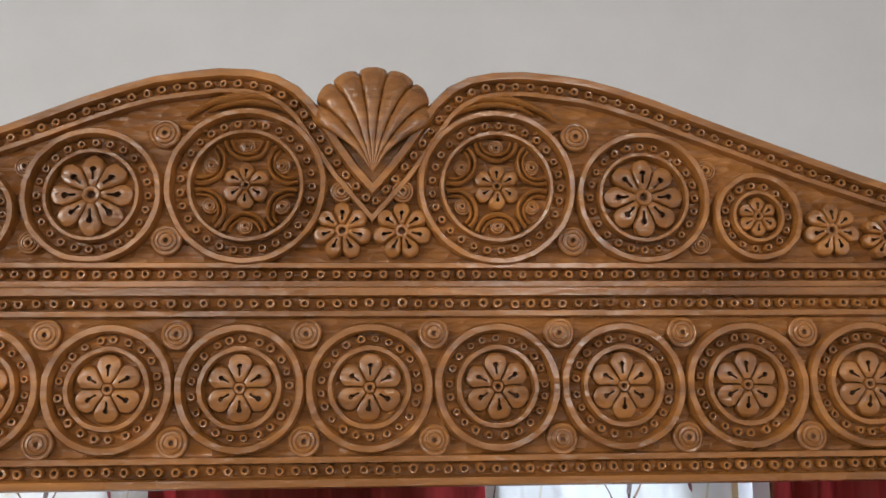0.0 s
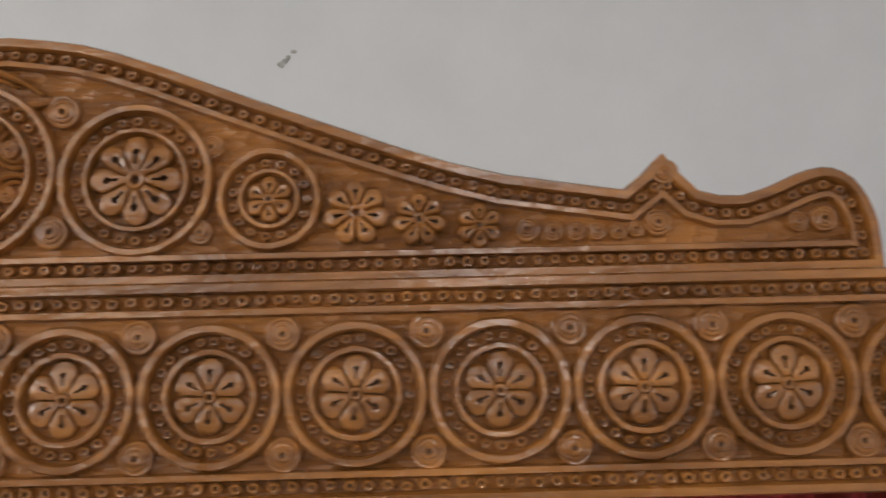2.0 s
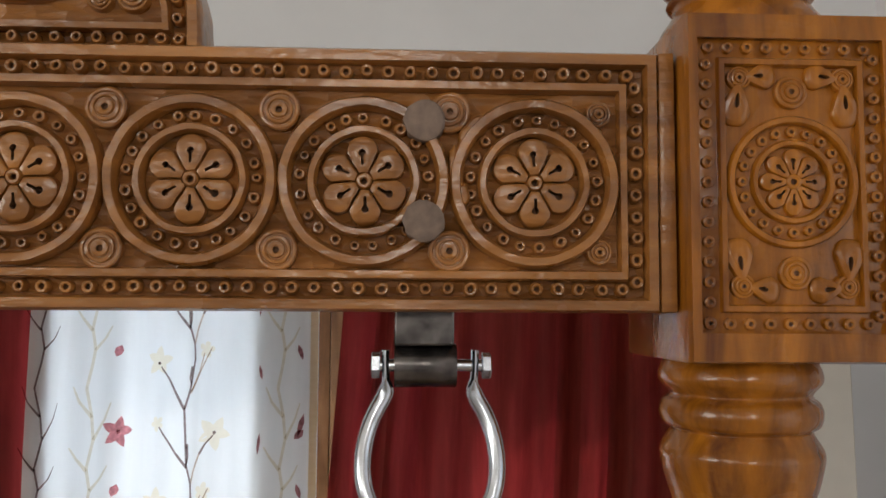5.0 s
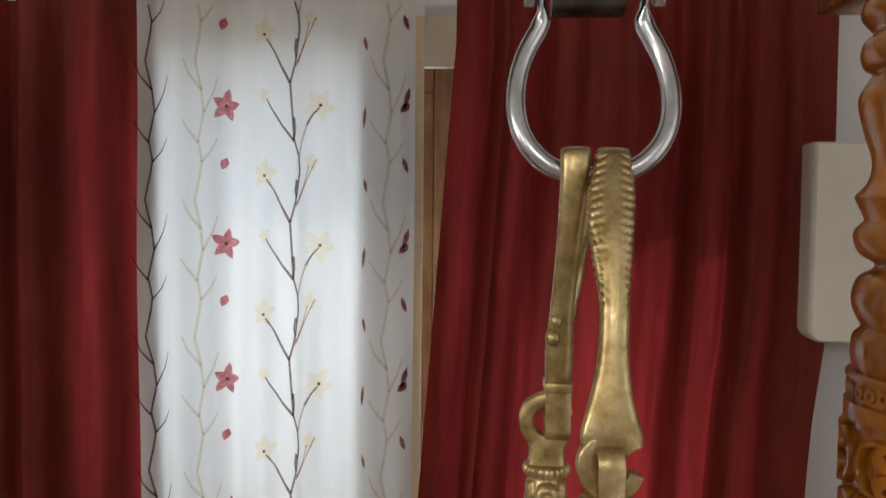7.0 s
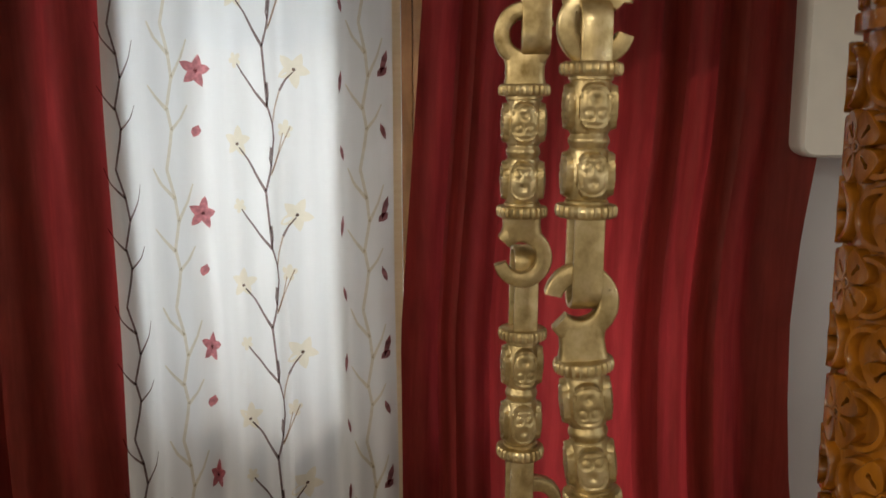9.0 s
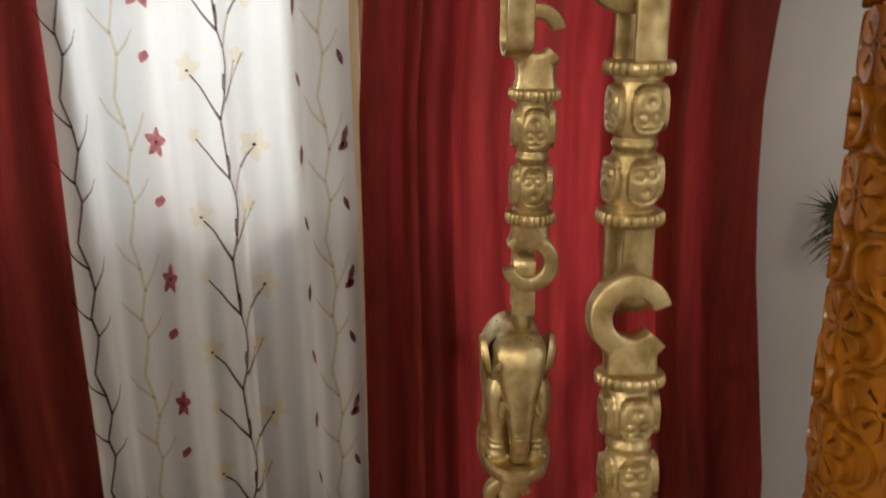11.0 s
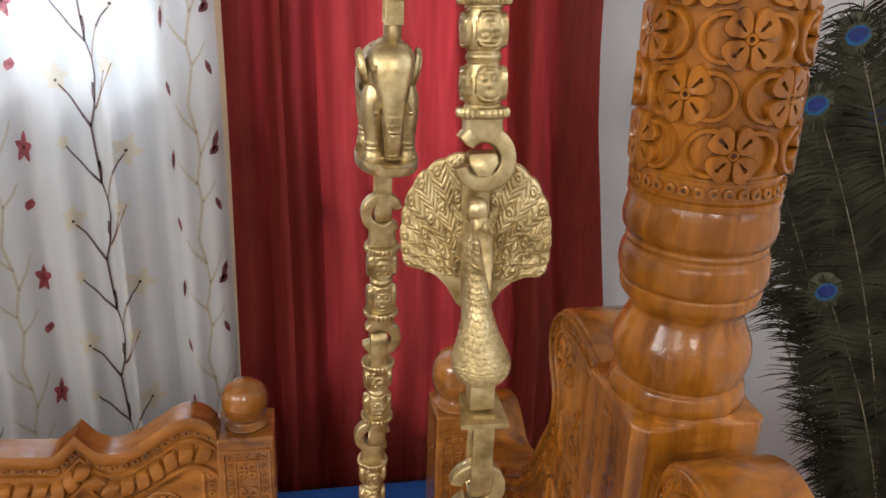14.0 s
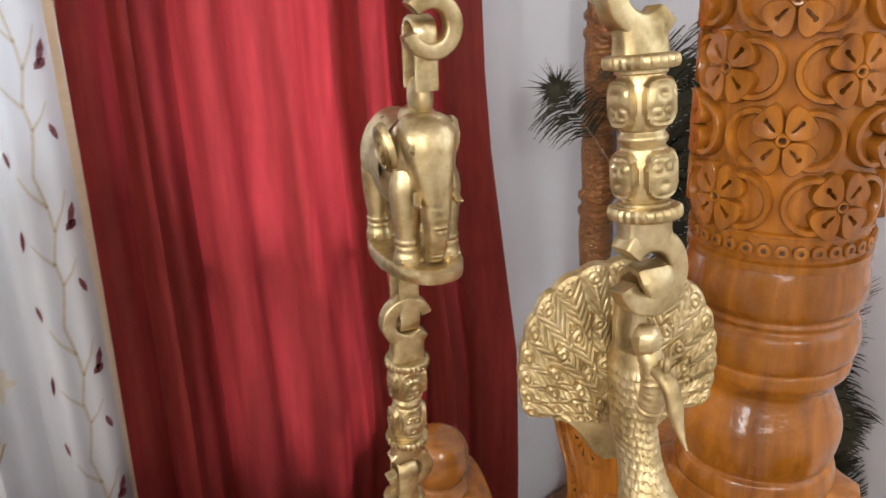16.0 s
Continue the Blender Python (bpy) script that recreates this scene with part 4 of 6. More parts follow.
H, FRONT = 0.0555, -0.058
block = square_block(1.706, 1.890, H, FRONT)
frame_pts = [(-H + 0.0004, 1.7064), (H - 0.0004, 1.7064), (H - 0.0004, 1.8896), (-H + 0.0004, 1.8896)]
panel = [(-H + 0.006, 1.7215), (H - 0.006, 1.7215), (H - 0.006, 1.876), (-H + 0.006, 1.876)]
bm = bmesh.new()
loft(bm, [[(x, FRONT + y, z) for x, z in p] for p, y in ((frame_pts, 0.004), (inset(frame_pts, 0.0008), 0.0), (panel, 0.0), (panel, 0.004))])
part("block_rim", bm, WOOD_POST, block)
bm = bmesh.new()
for x, z in resample(inset(panel, 0.0048), 0.0104):
    stud(bm, x, z, FRONT + 0.0036, 0.0032)
part("stud_border", bm, WOOD_POST, block)
bm = bmesh.new()
band(bm, panel, 0.0105, 0.0148, FRONT + 0.004, FRONT)
part("inner_rail", bm, WOOD_POST, block)
bm = bmesh.new()
ring_relief(bm, 0, 1.8, 0.0305, 0.0348, FRONT + 0.0036, FRONT - 0.0005, 44)
ring_relief(bm, 0, 1.8, 0.0185, 0.0222, FRONT + 0.0036, FRONT - 0.0005, 40)
for k in range(20):
    a = 2 * math.pi * k / 20
    stud(bm, 0.0265 * math.cos(a), 1.8 + 0.0265 * math.sin(a), FRONT + 0.0036, 0.0029)
part("ring_carving", bm, WOOD_POST, block)
bm = bmesh.new()
flower(bm, 0, 1.8, 0.0178, 8, FRONT + 0.0036, 0.0035)
stud(bm, 0, 1.8, FRONT + 0.0036, 0.0042, 0.004, 14)
part("flower", bm, WOOD_POST, block)
bm = bmesh.new()
for sx in (-1, 1):
    for sz in (-1, 1):
        roundel(bm, sx * 0.0275, 1.8 + sz * 0.0545, 0.0064, FRONT + 0.0036, 0.004)
        petal(bm, sx * 0.0275, 1.8 + sz * 0.0545, math.atan2(sx * 1.0, 0.12 * sz), 0.0200, 0.0150, FRONT + 0.0036, 0.004)
        petal(bm, sx * 0.0275, 1.8 + sz * 0.056, math.atan2(-sx * 0.1, -sz), 0.0270, 0.0165, FRONT + 0.0036, 0.004)
    roundel(bm, 0, 1.8 + sx * 0.0475, 0.0088, FRONT + 0.0036, 0.004)
part("corner_leaves", bm, WOOD_POST, block)
# finial above the block
cap = smooth_profile([(0.0545, 1.8905), (0.053, 1.897), (0.047, 1.905), (0.0435, 1.910), (0.0435, 1.9135), (0.048, 1.9165), (0.0445, 1.921), (0.053, 1.929), (0.062, 1.945), (0.0625, 1.962), (0.055, 1.980),
                      (0.040, 1.992), (0.030, 2.0), (0.034, 2.006), (0.022, 2.018), (0.012, 2.03), (0.0, 2.034)], 5)
bm = bmesh.new()
lathe(bm, [(r * K, z) for r, z in cap], 56, 0.005, -0.001)
part("ball_finial", bm, WOOD_POST, post, "large turned ball finial")
block.location = (0.008, -0.001, 0.0)
# turned neck below the block
neck = smooth_profile([(0.050, 1.7055), (0.053, 1.700), (0.0535, 1.694), (0.0475, 1.6875), (0.0475, 1.685), (0.0515, 1.682), (0.0535, 1.676), (0.0515, 1.6695), (0.0465, 1.6665), (0.0475, 1.664), (0.053, 1.656), (0.0535, 1.650),
                       (0.050, 1.637), (0.0455, 1.625), (0.0455, 1.617), (0.048, 1.611), (0.0535, 1.6055), (0.053, 1.603), (0.0485, 1.5945), (0.049, 1.5925), (0.0535, 1.588), (0.0535, 1.582), (0.050, 1.576),
                       (0.0425, 1.572), (0.0425, 1.569), (0.050, 1.565), (0.0535, 1.558), (0.0535, 1.550), (0.049, 1.5415), (0.048, 1.5395), (0.0525, 1.535), (0.0535, 1.527), (0.0525, 1.520), (0.0515, 1.518)], 5)
bm = bmesh.new()
lathe(bm, [(r * 0.84, z) for r, z in neck], 60)
part("turned_neck", bm, WOOD_POST, post)
bm = bmesh.new()
lathe(bm, [(R, 1.518), (R + 0.0012, 1.517), (R + 0.0012, 1.515), (R - 0.0012, 1.514), (R - 0.0012, 1.504), (R + 0.0015, 1.503), (R + 0.0015, 1.495), (R - 0.0025, 1.494), (R - 0.0025, 1.056), (R - 0.001, 1.055),
           (R - 0.001, 1.0535), (R - 0.0018, 1.053), (R - 0.0018, 1.041), (R + 0.0005, 1.040), (R + 0.0005, 1.036)], 72)
part("shaft", bm, WOOD_POST, post)


def wrap(bm, radius, turn, z):
    """Bends a flat relief, which faces -y, round the shaft."""
    for v in bm.verts:
        a, r = v.co.x / radius + turn, radius - v.co.y
        v.co = Vector((r * math.sin(a), -r * math.cos(a), v.co.z + z))
    return bm


for z in (1.509, 1.047):
    bm = bmesh.new()
    n = 34
    for k in range(n):
        one = bmesh.new()
        stud(one, 0, 0, 0.0015, 0.0036, 0.0022)
        wrap(one, R, 2 * math.pi * k / n, z)
        tmp = bpy.data.meshes.new("tmp")
        one.to_mesh(tmp)
        one.free()
        bm.from_mesh(tmp)
        bpy.data.meshes.remove(tmp)
    part("stud_border", bm, WOOD_POST, post)



def cross_petal(bm, angle, y, h, sx):
    """One blunt petal of a four-petalled flower, cut through by a drop-shaped slot."""
    half = [(0.0030, 0.0026), (0.0052, 0.0048), (0.0074, 0.0066), (0.0096, 0.0080), (0.0120, 0.0088), (0.0142, 0.0087), (0.0160, 0.0075), (0.0170, 0.0048)]
    outer = resample([(u, -w) for u, w in half] + [(0.0172, 0.0)] + [(u, w) for u, w in half[::-1]], 0.0018)
    slot = []
    for u, w in outer:
        a = math.atan2(w, u - 0.0118)
        r = 0.00145 * (1 + 3.6 * max(0.0, -math.cos(a)) ** 22)
        slot.append((0.0118 + r * math.cos(a), r * math.sin(a)))
    rim = [(0.0104 + (u - 0.0104) * 0.94, w * 0.94) for u, w in outer]
    mid = [((a + 1.6 * c) / 2.6, (b + 1.6 * d) / 2.6) for (a, b), (c, d) in zip(rim, slot)]
    c, s = math.cos(angle), math.sin(angle)
    loops = []
    for pts, depth in ((outer, 0.0), (outer, 0.86 * h), (rim, h), (mid, 0.97 * h), (slot, 0.93 * h), (slot, 0.1 * h)):
        loops.append([((u * c - w * s) * sx, y - depth, u * s + w * c) for u, w in pts])
    loft(bm, loops)


ROWS, AROUND, ROW_H = 14, 5, 0.0311
motif = None
for r in range(ROWS):
    z = 1.0705 + r * ROW_H
    for k in range(AROUND):
        turn = 2 * math.pi * (k + 0.5 * (r % 2) + MOTIF_PHASE) / AROUND
        if motif is None:
            bm = bmesh.new()
            for cx in (-0.0125, 0.0125):
                ring_relief(bm, cx, 0, 0.0108, 0.0147, 0.0028, -0.0026, 44)
            bmesh.ops.delete(bm, geom=[f for f in bm.faces if abs(f.calc_center_median().x) < 0.0070], context="FACES")
            motif = part("crescent", wrap(bm, R, 0, 0), WOOD_POST, post)
            bm = bmesh.new()
            for q in (45, 135, 225, 315):
                cross_petal(bm, radians(q), 0.0028, 0.0062, 0.87)
            stud(bm, 0, 0, 0.0028, 0.0034, 0.0064, 14)
            bloom = part("carved_flower", wrap(bm, R, 0, 0), WOOD_POST, motif)
        else:
            c = copy_thing(motif, Matrix.Identity(4))
        (motif if r == 0 and k == 0 else c).matrix_basis = Matrix.Translation((0, 0, z)) @ Matrix.Rotation(turn, 4, "Z")

foot = smooth_profile([(0.0495, 1.036), (0.0515, 1.030), (0.0532, 1.021), (0.0522, 1.0135), (0.0485, 1.0085), (0.0495, 1.0060), (0.0485, 1.003), (0.0515, 0.999), (0.0528, 0.990), (0.0515, 0.983), (0.0490, 0.9795), (0.0500, 0.9775),
                       (0.0490, 0.971), (0.0435, 0.965), (0.0405, 0.960), (0.0435, 0.952), (0.0490, 0.940), (0.0500, 0.931), (0.0475, 0.919), (0.0455, 0.9145), (0.0480, 0.912), (0.0500, 0.904), (0.0480, 0.8965),
                       (0.0475, 0.895), (0.0510, 0.891), (0.0520, 0.885), (0.0515, 0.882), (0.0525, 0.8785)], 5)
bm = bmesh.new()
lathe(bm, [(r * K, z) for r, z in foot], 64)
part("turned_base", bm, WOOD_POST, post)
bm = bmesh.new()
n = 32


def squared(r, k, z):
    """A loop between a circle and a square."""
    out = []
    for i in range(n):
        a = 2 * math.pi * (i + 0.5) / n
        c, s = math.cos(a), math.sin(a)
        q = 1.0 / max(abs(c), abs(s))
        out.append((r * (1 - k + k * q) * c, r * (1 - k + k * q) * s, z))
    return out


loft(bm, [squared(0.0442, 0, 0.900), squared(0.0446, 0.35, 0.8985), squared(0.0448, 0.7, 0.897), squared(0.045, 0.95, 0.8955), squared(0.0452, 1.0, 0.894), squared(0.0452, 1.0, 0.0)], True, True, True)
part("base_block", bm, WOOD_POST, post, "square base block", False)

copy_thing(post, Matrix.Translation((-1.036, 0.043, 0.0)) @ Matrix.Rotation(radians(180), 4, "Z"))

# ---- swing hardware: shackle ----
def grid(bm, f, nu, nv, close_u=True, caps=(False, False)):
    """Skins the surface f(u, v), with u round it and v along it, both from 0 to 1."""
    return loft(bm, [[f(i / (nu if close_u else nu - 1), k / (nv - 1)) for i in range(nu)] for k in range(nv)], close_u, caps[0], caps[1])


def bump_step(a, b, x):
    t = min(1.0, max(0.0, (x - a) / (b - a)))
    return t * t * (3 - 2 * t)


SX, SY = 0.8465, 0.037
shackle = tagged(empty("shackle", SX, SY, 1.7329), "galvanised steel bow shackle bolted to a black iron tube", "shackle")


def hpart(name, bm, material, label="", smooth=True, top=None, parent=None):
    base = top if top is not None else shackle
    ob = part(name, bm, material, parent if parent is not None else base, label, smooth)
    if parent is None:
        ob.matrix_parent_inverse = base.matrix_basis.inverted()
    return ob


bm = bmesh.new()
box(bm, 0.8265, 0.8590, 0.020, 0.054, 1.7135, 1.7330, 0.0012)
hpart("weld_plate", bm, IRON, "black welded plate", False)
bm = bmesh.new()
n = 30
loft(bm, [[(x, SY + r * math.cos(2 * math.pi * i / n), 1.702 + r * math.sin(2 * math.pi * i / n)) for i in range(n)]
          for x, r in ((0.8265, 0.007), (0.8265, 0.0118), (0.8272, 0.0122), (0.8603, 0.0122), (0.861, 0.0118), (0.861, 0.007))], True, True, True)
hpart("tube", bm, IRON, "short black iron tube")
bm = bmesh.new()
loft(bm, [[(x, SY + r * math.cos(2 * math.pi * i / n), 1.702 + r * math.sin(2 * math.pi * i / n)) for i in range(n)]
          for x, r in ((0.818, 0.0035), (0.8775, 0.0035))], True, True, True)
for x0, x1, r in ((0.8135, 0.8185, 0.0074), (0.8752, 0.8806, 0.0074)):
    loft(bm, [[(x, SY + q * math.cos(math.pi / 3 * i + 0.3), 1.702 + q * math.sin(math.pi / 3 * i + 0.3)) for i in range(6)] for x, q in ((x0, r * 0.9), (x0 + 0.0006, r), (x1 - 0.0006, r), (x1, r * 0.9))], True, True, True)
hpart("bolt", bm, STEEL, "hexagon bolt with nut", False)
wire = [(0.8215, 1.7105), (0.8215, 1.704), (0.8218, 1.697), (0.8222, 1.690), (0.8208, 1.6845), (0.8172, 1.678), (0.8135, 1.670), (0.8108, 1.660), (0.8098, 1.6505), (0.8105, 1.641), (0.8132, 1.632), (0.8180, 1.6245), (0.8255, 1.618), (0.8355, 1.6142), (SX, 1.613)]
wire = wire + [(2 * SX - x, z) for x, z in wire[-2::-1]]
wire = [(x, z) for x, z in smooth_profile(wire, 5)]
rad = [0.0046 if z < 1.688 else 0.0046 + 0.0024 * min(1, (z - 1.688) / 0.008) for x, z in wire]
flat = [1.0 if z < 1.688 else 1.0 - 0.52 * min(1, (z - 1.688) / 0.006) for x, z in wire]
bm = bmesh.new()
loops = []
for i, (x, z) in enumerate(wire):
    xa, za = wire[max(i - 1, 0)]
    xb, zb = wire[min(i + 1, len(wire) - 1)]
    d = Vector((xb - xa, 0, zb - za)).normalized()
    side = Vector((-d.z, 0, d.x))
    y0 = SY - 0.016 * bump_step(1.69, 1.615, z)
    loops.append([(x + side.x * rad[i] * flat[i] * (0.0046 / rad[i] if flat[i] < 1 else 1) * math.cos(a), y0 + rad[i] * math.sin(a), z + side.z * rad[i] * math.cos(a) * (flat[i])) for a in (2 * math.pi * j / 18 for j in range(18))])
loft(bm, loops, True, True, True)
hpart("bow", bm, STEEL, "bright bow of bent steel bar")

# ---- brass chains ----
front_chain = tagged(empty("brass_chain", 0.855, -0.03, 1.62), "cast brass swing chain of bead links, hooks and straps", "chain", "swing chains")
back_chain = tagged(empty("brass_chain", 0.835, 0.03, 1.62), "cast brass swing chain of bead links, hooks and straps", "chain", "swing chains")


def cpart(name, bm, chain, label="", parent=None):
    return hpart(name, bm, BRASS, label, True, chain, parent)


def bead_radius(a, z):
    """The outline of a link: two carved beads between knurled collars; z from -0.0285 to 0.0285."""
    q = abs(z)
    if q > 0.0236:
        u = (q - 0.0262) / 0.0026
        return 0.0102 + 0.0014 * math.sqrt(max(0.0, 1 - u * u)) + 0.00045 * math.cos(26 * a) * (abs(u) < 0.85)
    if q > 0.0219:
        return 0.0082
    if q < 0.0030:
        return 0.0068 + 0.0010 * math.cos(q / 0.0030 * math.pi * 0.5) ** 2
    u = (q - 0.01245) / 0.00945
    r = 0.0074 + 0.0010 * (1 - u * u)
    w = ((a + math.pi / 4) % (math.pi / 2)) - math.pi / 4
    v = w / (math.pi / 4)
    k = abs(u) ** 3 + abs(v * 1.10) ** 3
    r += 0.0021 * (1 - bump_step(0.58, 0.80, k)) / max(0.8, math.cos(w * 0.9))
    r -= 0.0006 * math.exp(-((k - 0.36) / 0.07) ** 2)
    r -= 0.0012 * math.exp(-(math.hypot(u - 0.30, v * 0.85) / 0.13) ** 2)
    for dv in (0.30, -0.30):
        d = math.hypot(u + 0.30, (v - dv) * 0.85) / 0.20
        r -= 0.0006 * math.exp(-((d - 0.95) / 0.28) ** 2)
    return r


def link_body():
    bm = bmesh.new()
    zs = [-0.0288 + 0.0576 * k / 108 for k in range(109)]
    loops = []
    for z in zs:
        row = []
        for i in range(80):
            a = 2 * math.pi * i / 80
            r = bead_radius(a, z)
            row.append((r * math.sin(a), -r * math.cos(a), z))
        loops.append(row)
    return loft(bm, loops, True, True, True)


def hook(bm, cx, cz, up, opens, r_in=0.0062, r_out=0.0124, y=0.0, t=0.0044, neck_too=True):
    """A flat C hook in the upright plane; up: +1 with its neck below, -1 with its neck above; opens: side of the gap."""
    rows, n = [], 34
    for i in range(n):
        s = i / (n - 1)
        a = radians(-42 - 300 * s)
        lo, hi = r_in, r_out
        if s > 0.72:
            hi = r_out - (s - 0.72) / 0.28 * 0.0012
        if s < 0.26:
            hi = r_out + 0.0012 * math.sin(math.pi * s / 0.26)
        tt = t * (1.0 - 0.18 * s)
        m, w = (lo + hi) / 2, (hi - lo) / 2
        prof = [(m + w * 0.62 * c0 + w * 0.38 * c1, tt * (0.72 * s0 + 0.28 * s1)) for c0, s0, c1, s1 in
                [(1 if math.cos(b) > 0 else -1, 1 if math.sin(b) > 0 else -1, math.cos(b), math.sin(b)) for b in (2 * math.pi * (j + 0.5) / 12 for j in range(12))]]
        rows.append([(cx + opens * q * math.cos(a), y + dy, cz + up * q * math.sin(a)) for q, dy in prof])
    loft(bm, rows, True, True, True)
    if not neck_too:
        return bm
    # neck between ring and collar
    neck = []
    for s in (0.0, 0.35, 0.7, 1.0):
        w = 0.0098 - 0.0012 * math.sin(math.pi * s)
        z = cz - up * (0.0095 + s * 0.0130)
        neck.append([(cx + w * math.copysign(abs(math.cos(b)) ** 0.5, math.cos(b)), y + (t + 0.0012 * s) * math.copysign(abs(math.sin(b)) ** 0.5, math.sin(b)), z) for b in (2 * math.pi * j / 20 for j in range(20))])
    loft(bm, neck, True, True, True)
    return bm


def strap(bm, cx, z_collar, z_end, w=0.0056, depth=0.0085, t=0.0028):
    """A narrow loop in the plane across the chain, from the collar to its rounded end."""
    s = 1 if z_end > z_collar else -1
    zr = z_end - s * depth
    line = [(-depth + t * 0.5, z_collar)] + [((depth - t * 0.5) * -math.cos(b), zr + s * (depth - t * 0.5) * math.sin(b)) for b in (math.pi * j / 14 for j in range(15))] + [(depth - t * 0.5, z_collar)]
    rows = []
    for i, (y, z) in enumerate(line):
        ya, za = line[max(i - 1, 0)]
        yb, zb = line[min(i + 1, len(line) - 1)]
        d = Vector((yb - ya, zb - za)).normalized()
        ny, nz = -d.y, d.x
        rows.append([(cx + ex * w, y + ny * ey * t * 0.5, z + nz * ey * t * 0.5) for ex, ey in ((-1, -0.55), (-0.82, -1), (0.82, -1), (1, -0.55), (1, 0.55), (0.82, 1), (-0.82, 1), (-1, 0.55))])
    return loft(bm, rows, True, True, True)


body_mesh = None


def chain_link(chain, x, y, z0, z1, top, bottom, lean=0.0, tilt=0.0, turn=0.0):
    """One bead link with collars at z0 and z1; top and bottom: ('hook', opens, centre z) or ('strap', end z) or None."""
    global body_mesh
    zc, length = (z0 + z1) / 2, z0 - z1
    if body_mesh is None:
        bm = link_body()
        body_mesh = part("chain_link", bm, BRASS, chain)
        ob = body_mesh
    else:
        ob = new("chain_link", body_mesh.data)
        ob.parent = chain
    place = pose(x, y, zc, tilt, lean, turn)
    ob.matrix_basis = chain.matrix_basis.inverted() @ place @ Matrix.Diagonal((1, 1, length / 0.0524, 1))
    for end, s, zcol in ((top, 1, z0), (bottom, -1, z1)):
        if end is None:
            continue
        bm = bmesh.new()
        if end[0] == "hook":
            hook(bm, 0, end[2] - zc, s, end[1], 0.0070, 0.0148 if chain is front_chain else 0.0142)
        else:
            strap(bm, 0, zcol - zc, end[1] - zc)
        piece = part(end[0], bm, BRASS, ob, "flat open hook" if end[0] == "hook" else "narrow strap loop")
        piece.matrix_basis = Matrix.Diagonal((1, 1, 0.0524 / length, 1))
    return ob


# front chain, from the shackle down to the peacock
chain_link(front_chain, 0.8485, -0.029, 1.475, 1.423, ("strap", 1.500), ("strap", 1.385), 0.8, 0.0, 6)
chain_link(front_chain, 0.8505, -0.032, 1.364, 1.310, ("hook", -1, 1.389), ("hook", -1, 1.286), -5.0, 0.0, 0)
chain_link(front_chain, 0.860, -0.035, 1.255, 1.205, ("strap", 1.293), ("strap", 1.170), 0.0, 0.0, 14)
chain_link(front_chain, 0.8580, -0.0595, 1.155, 1.1085, ("hook", 1, 1.176), ("hook", -1, 1.0885), 0.0, -7.0, 4)
# below the peacock
for k, (x, y, zt) in enumerate(((0.8595, -0.078, 0.903), (0.870, -0.090, 0.785), (0.871, -0.100, 0.675), (0.872, -0.110, 0.565))):
    chain_link(front_chain, x, y, zt, zt - 0.05, ("hook", -1, zt + 0.024) if k % 2 == 0 else ("strap", zt + 0.038), ("hook", 1, zt - 0.074) if k % 2 == 0 else ("strap", zt - 0.086))
# back chain, down to the elephant and on to the seat
chain_link(back_chain, 0.8275, 0.035, 1.469, 1.415, ("hook", 1, 1.493), ("hook", -1, 1.394), 0.6, 0.0, 0)
chain_link(back_chain, 0.8285, 0.046, 1.355, 1.296, ("strap", 1.398), ("strap", 1.253), 0.6, 0.0, 8)
chain_link(back_chain, 0.8375, 0.062, 1.236, 1.180, ("hook", 1, 1.261), ("hook", -1, 1.158), 0.6, 0.0, 0)
chain_link(back_chain, 0.8330, 0.100, 0.987, 0.938, ("hook", 1, 1.0115), ("hook", -1, 0.917), 0.0, 6.0, 0)
chain_link(back_chain, 0.8320, 0.112, 0.895, 0.849, ("strap", 0.924), ("strap", 0.822), 0.0, 6.0, 0)
chain_link(back_chain, 0.8300, 0.128, 0.803, 0.757, ("hook", 1, 0.827), ("hook", -1, 0.735), 0.0, 6.0, 0)
chain_link(back_chain, 0.8290, 0.140, 0.707, 0.660, ("strap", 0.744), ("strap", 0.632), 0.0, 6.0, 0)
chain_link(back_chain, 0.8280, 0.152, 0.612, 0.562, ("hook", 1, 0.636), ("hook", -1, 0.54), 0.0, 6.0, 0)


def clasp(chain, line, leaf):
    """A cast clasp: rows of (x, y, z, half width, half depth) down from the shackle's bow."""
    rows = [r for r in smooth_profile(line, 14)]
    n = 56
    bm = bmesh.new()
    loops = []
    for x, y, z, w, d in rows:
        row = []
        for i in range(n):
            a = 2 * math.pi * i / n
            c, s = math.sin(a), -math.cos(a)
            px, py = math.copysign(abs(c) ** 0.72, c), math.copysign(abs(s) ** 0.72, s)
            side = abs(px)
            cut = 0.0
            if leaf and z > 1.556 and side > 0.32:
                cut = 0.0009 * max(0.0, math.sin((z * 1700 + side * 6.5))) ** 2 * bump_step(0.32, 0.5, side)
            row.append((x + px * (w - cut), y + py * (d - cut), z))
        loops.append(row)
    loft(bm, loops, True, True, True)
    return bm


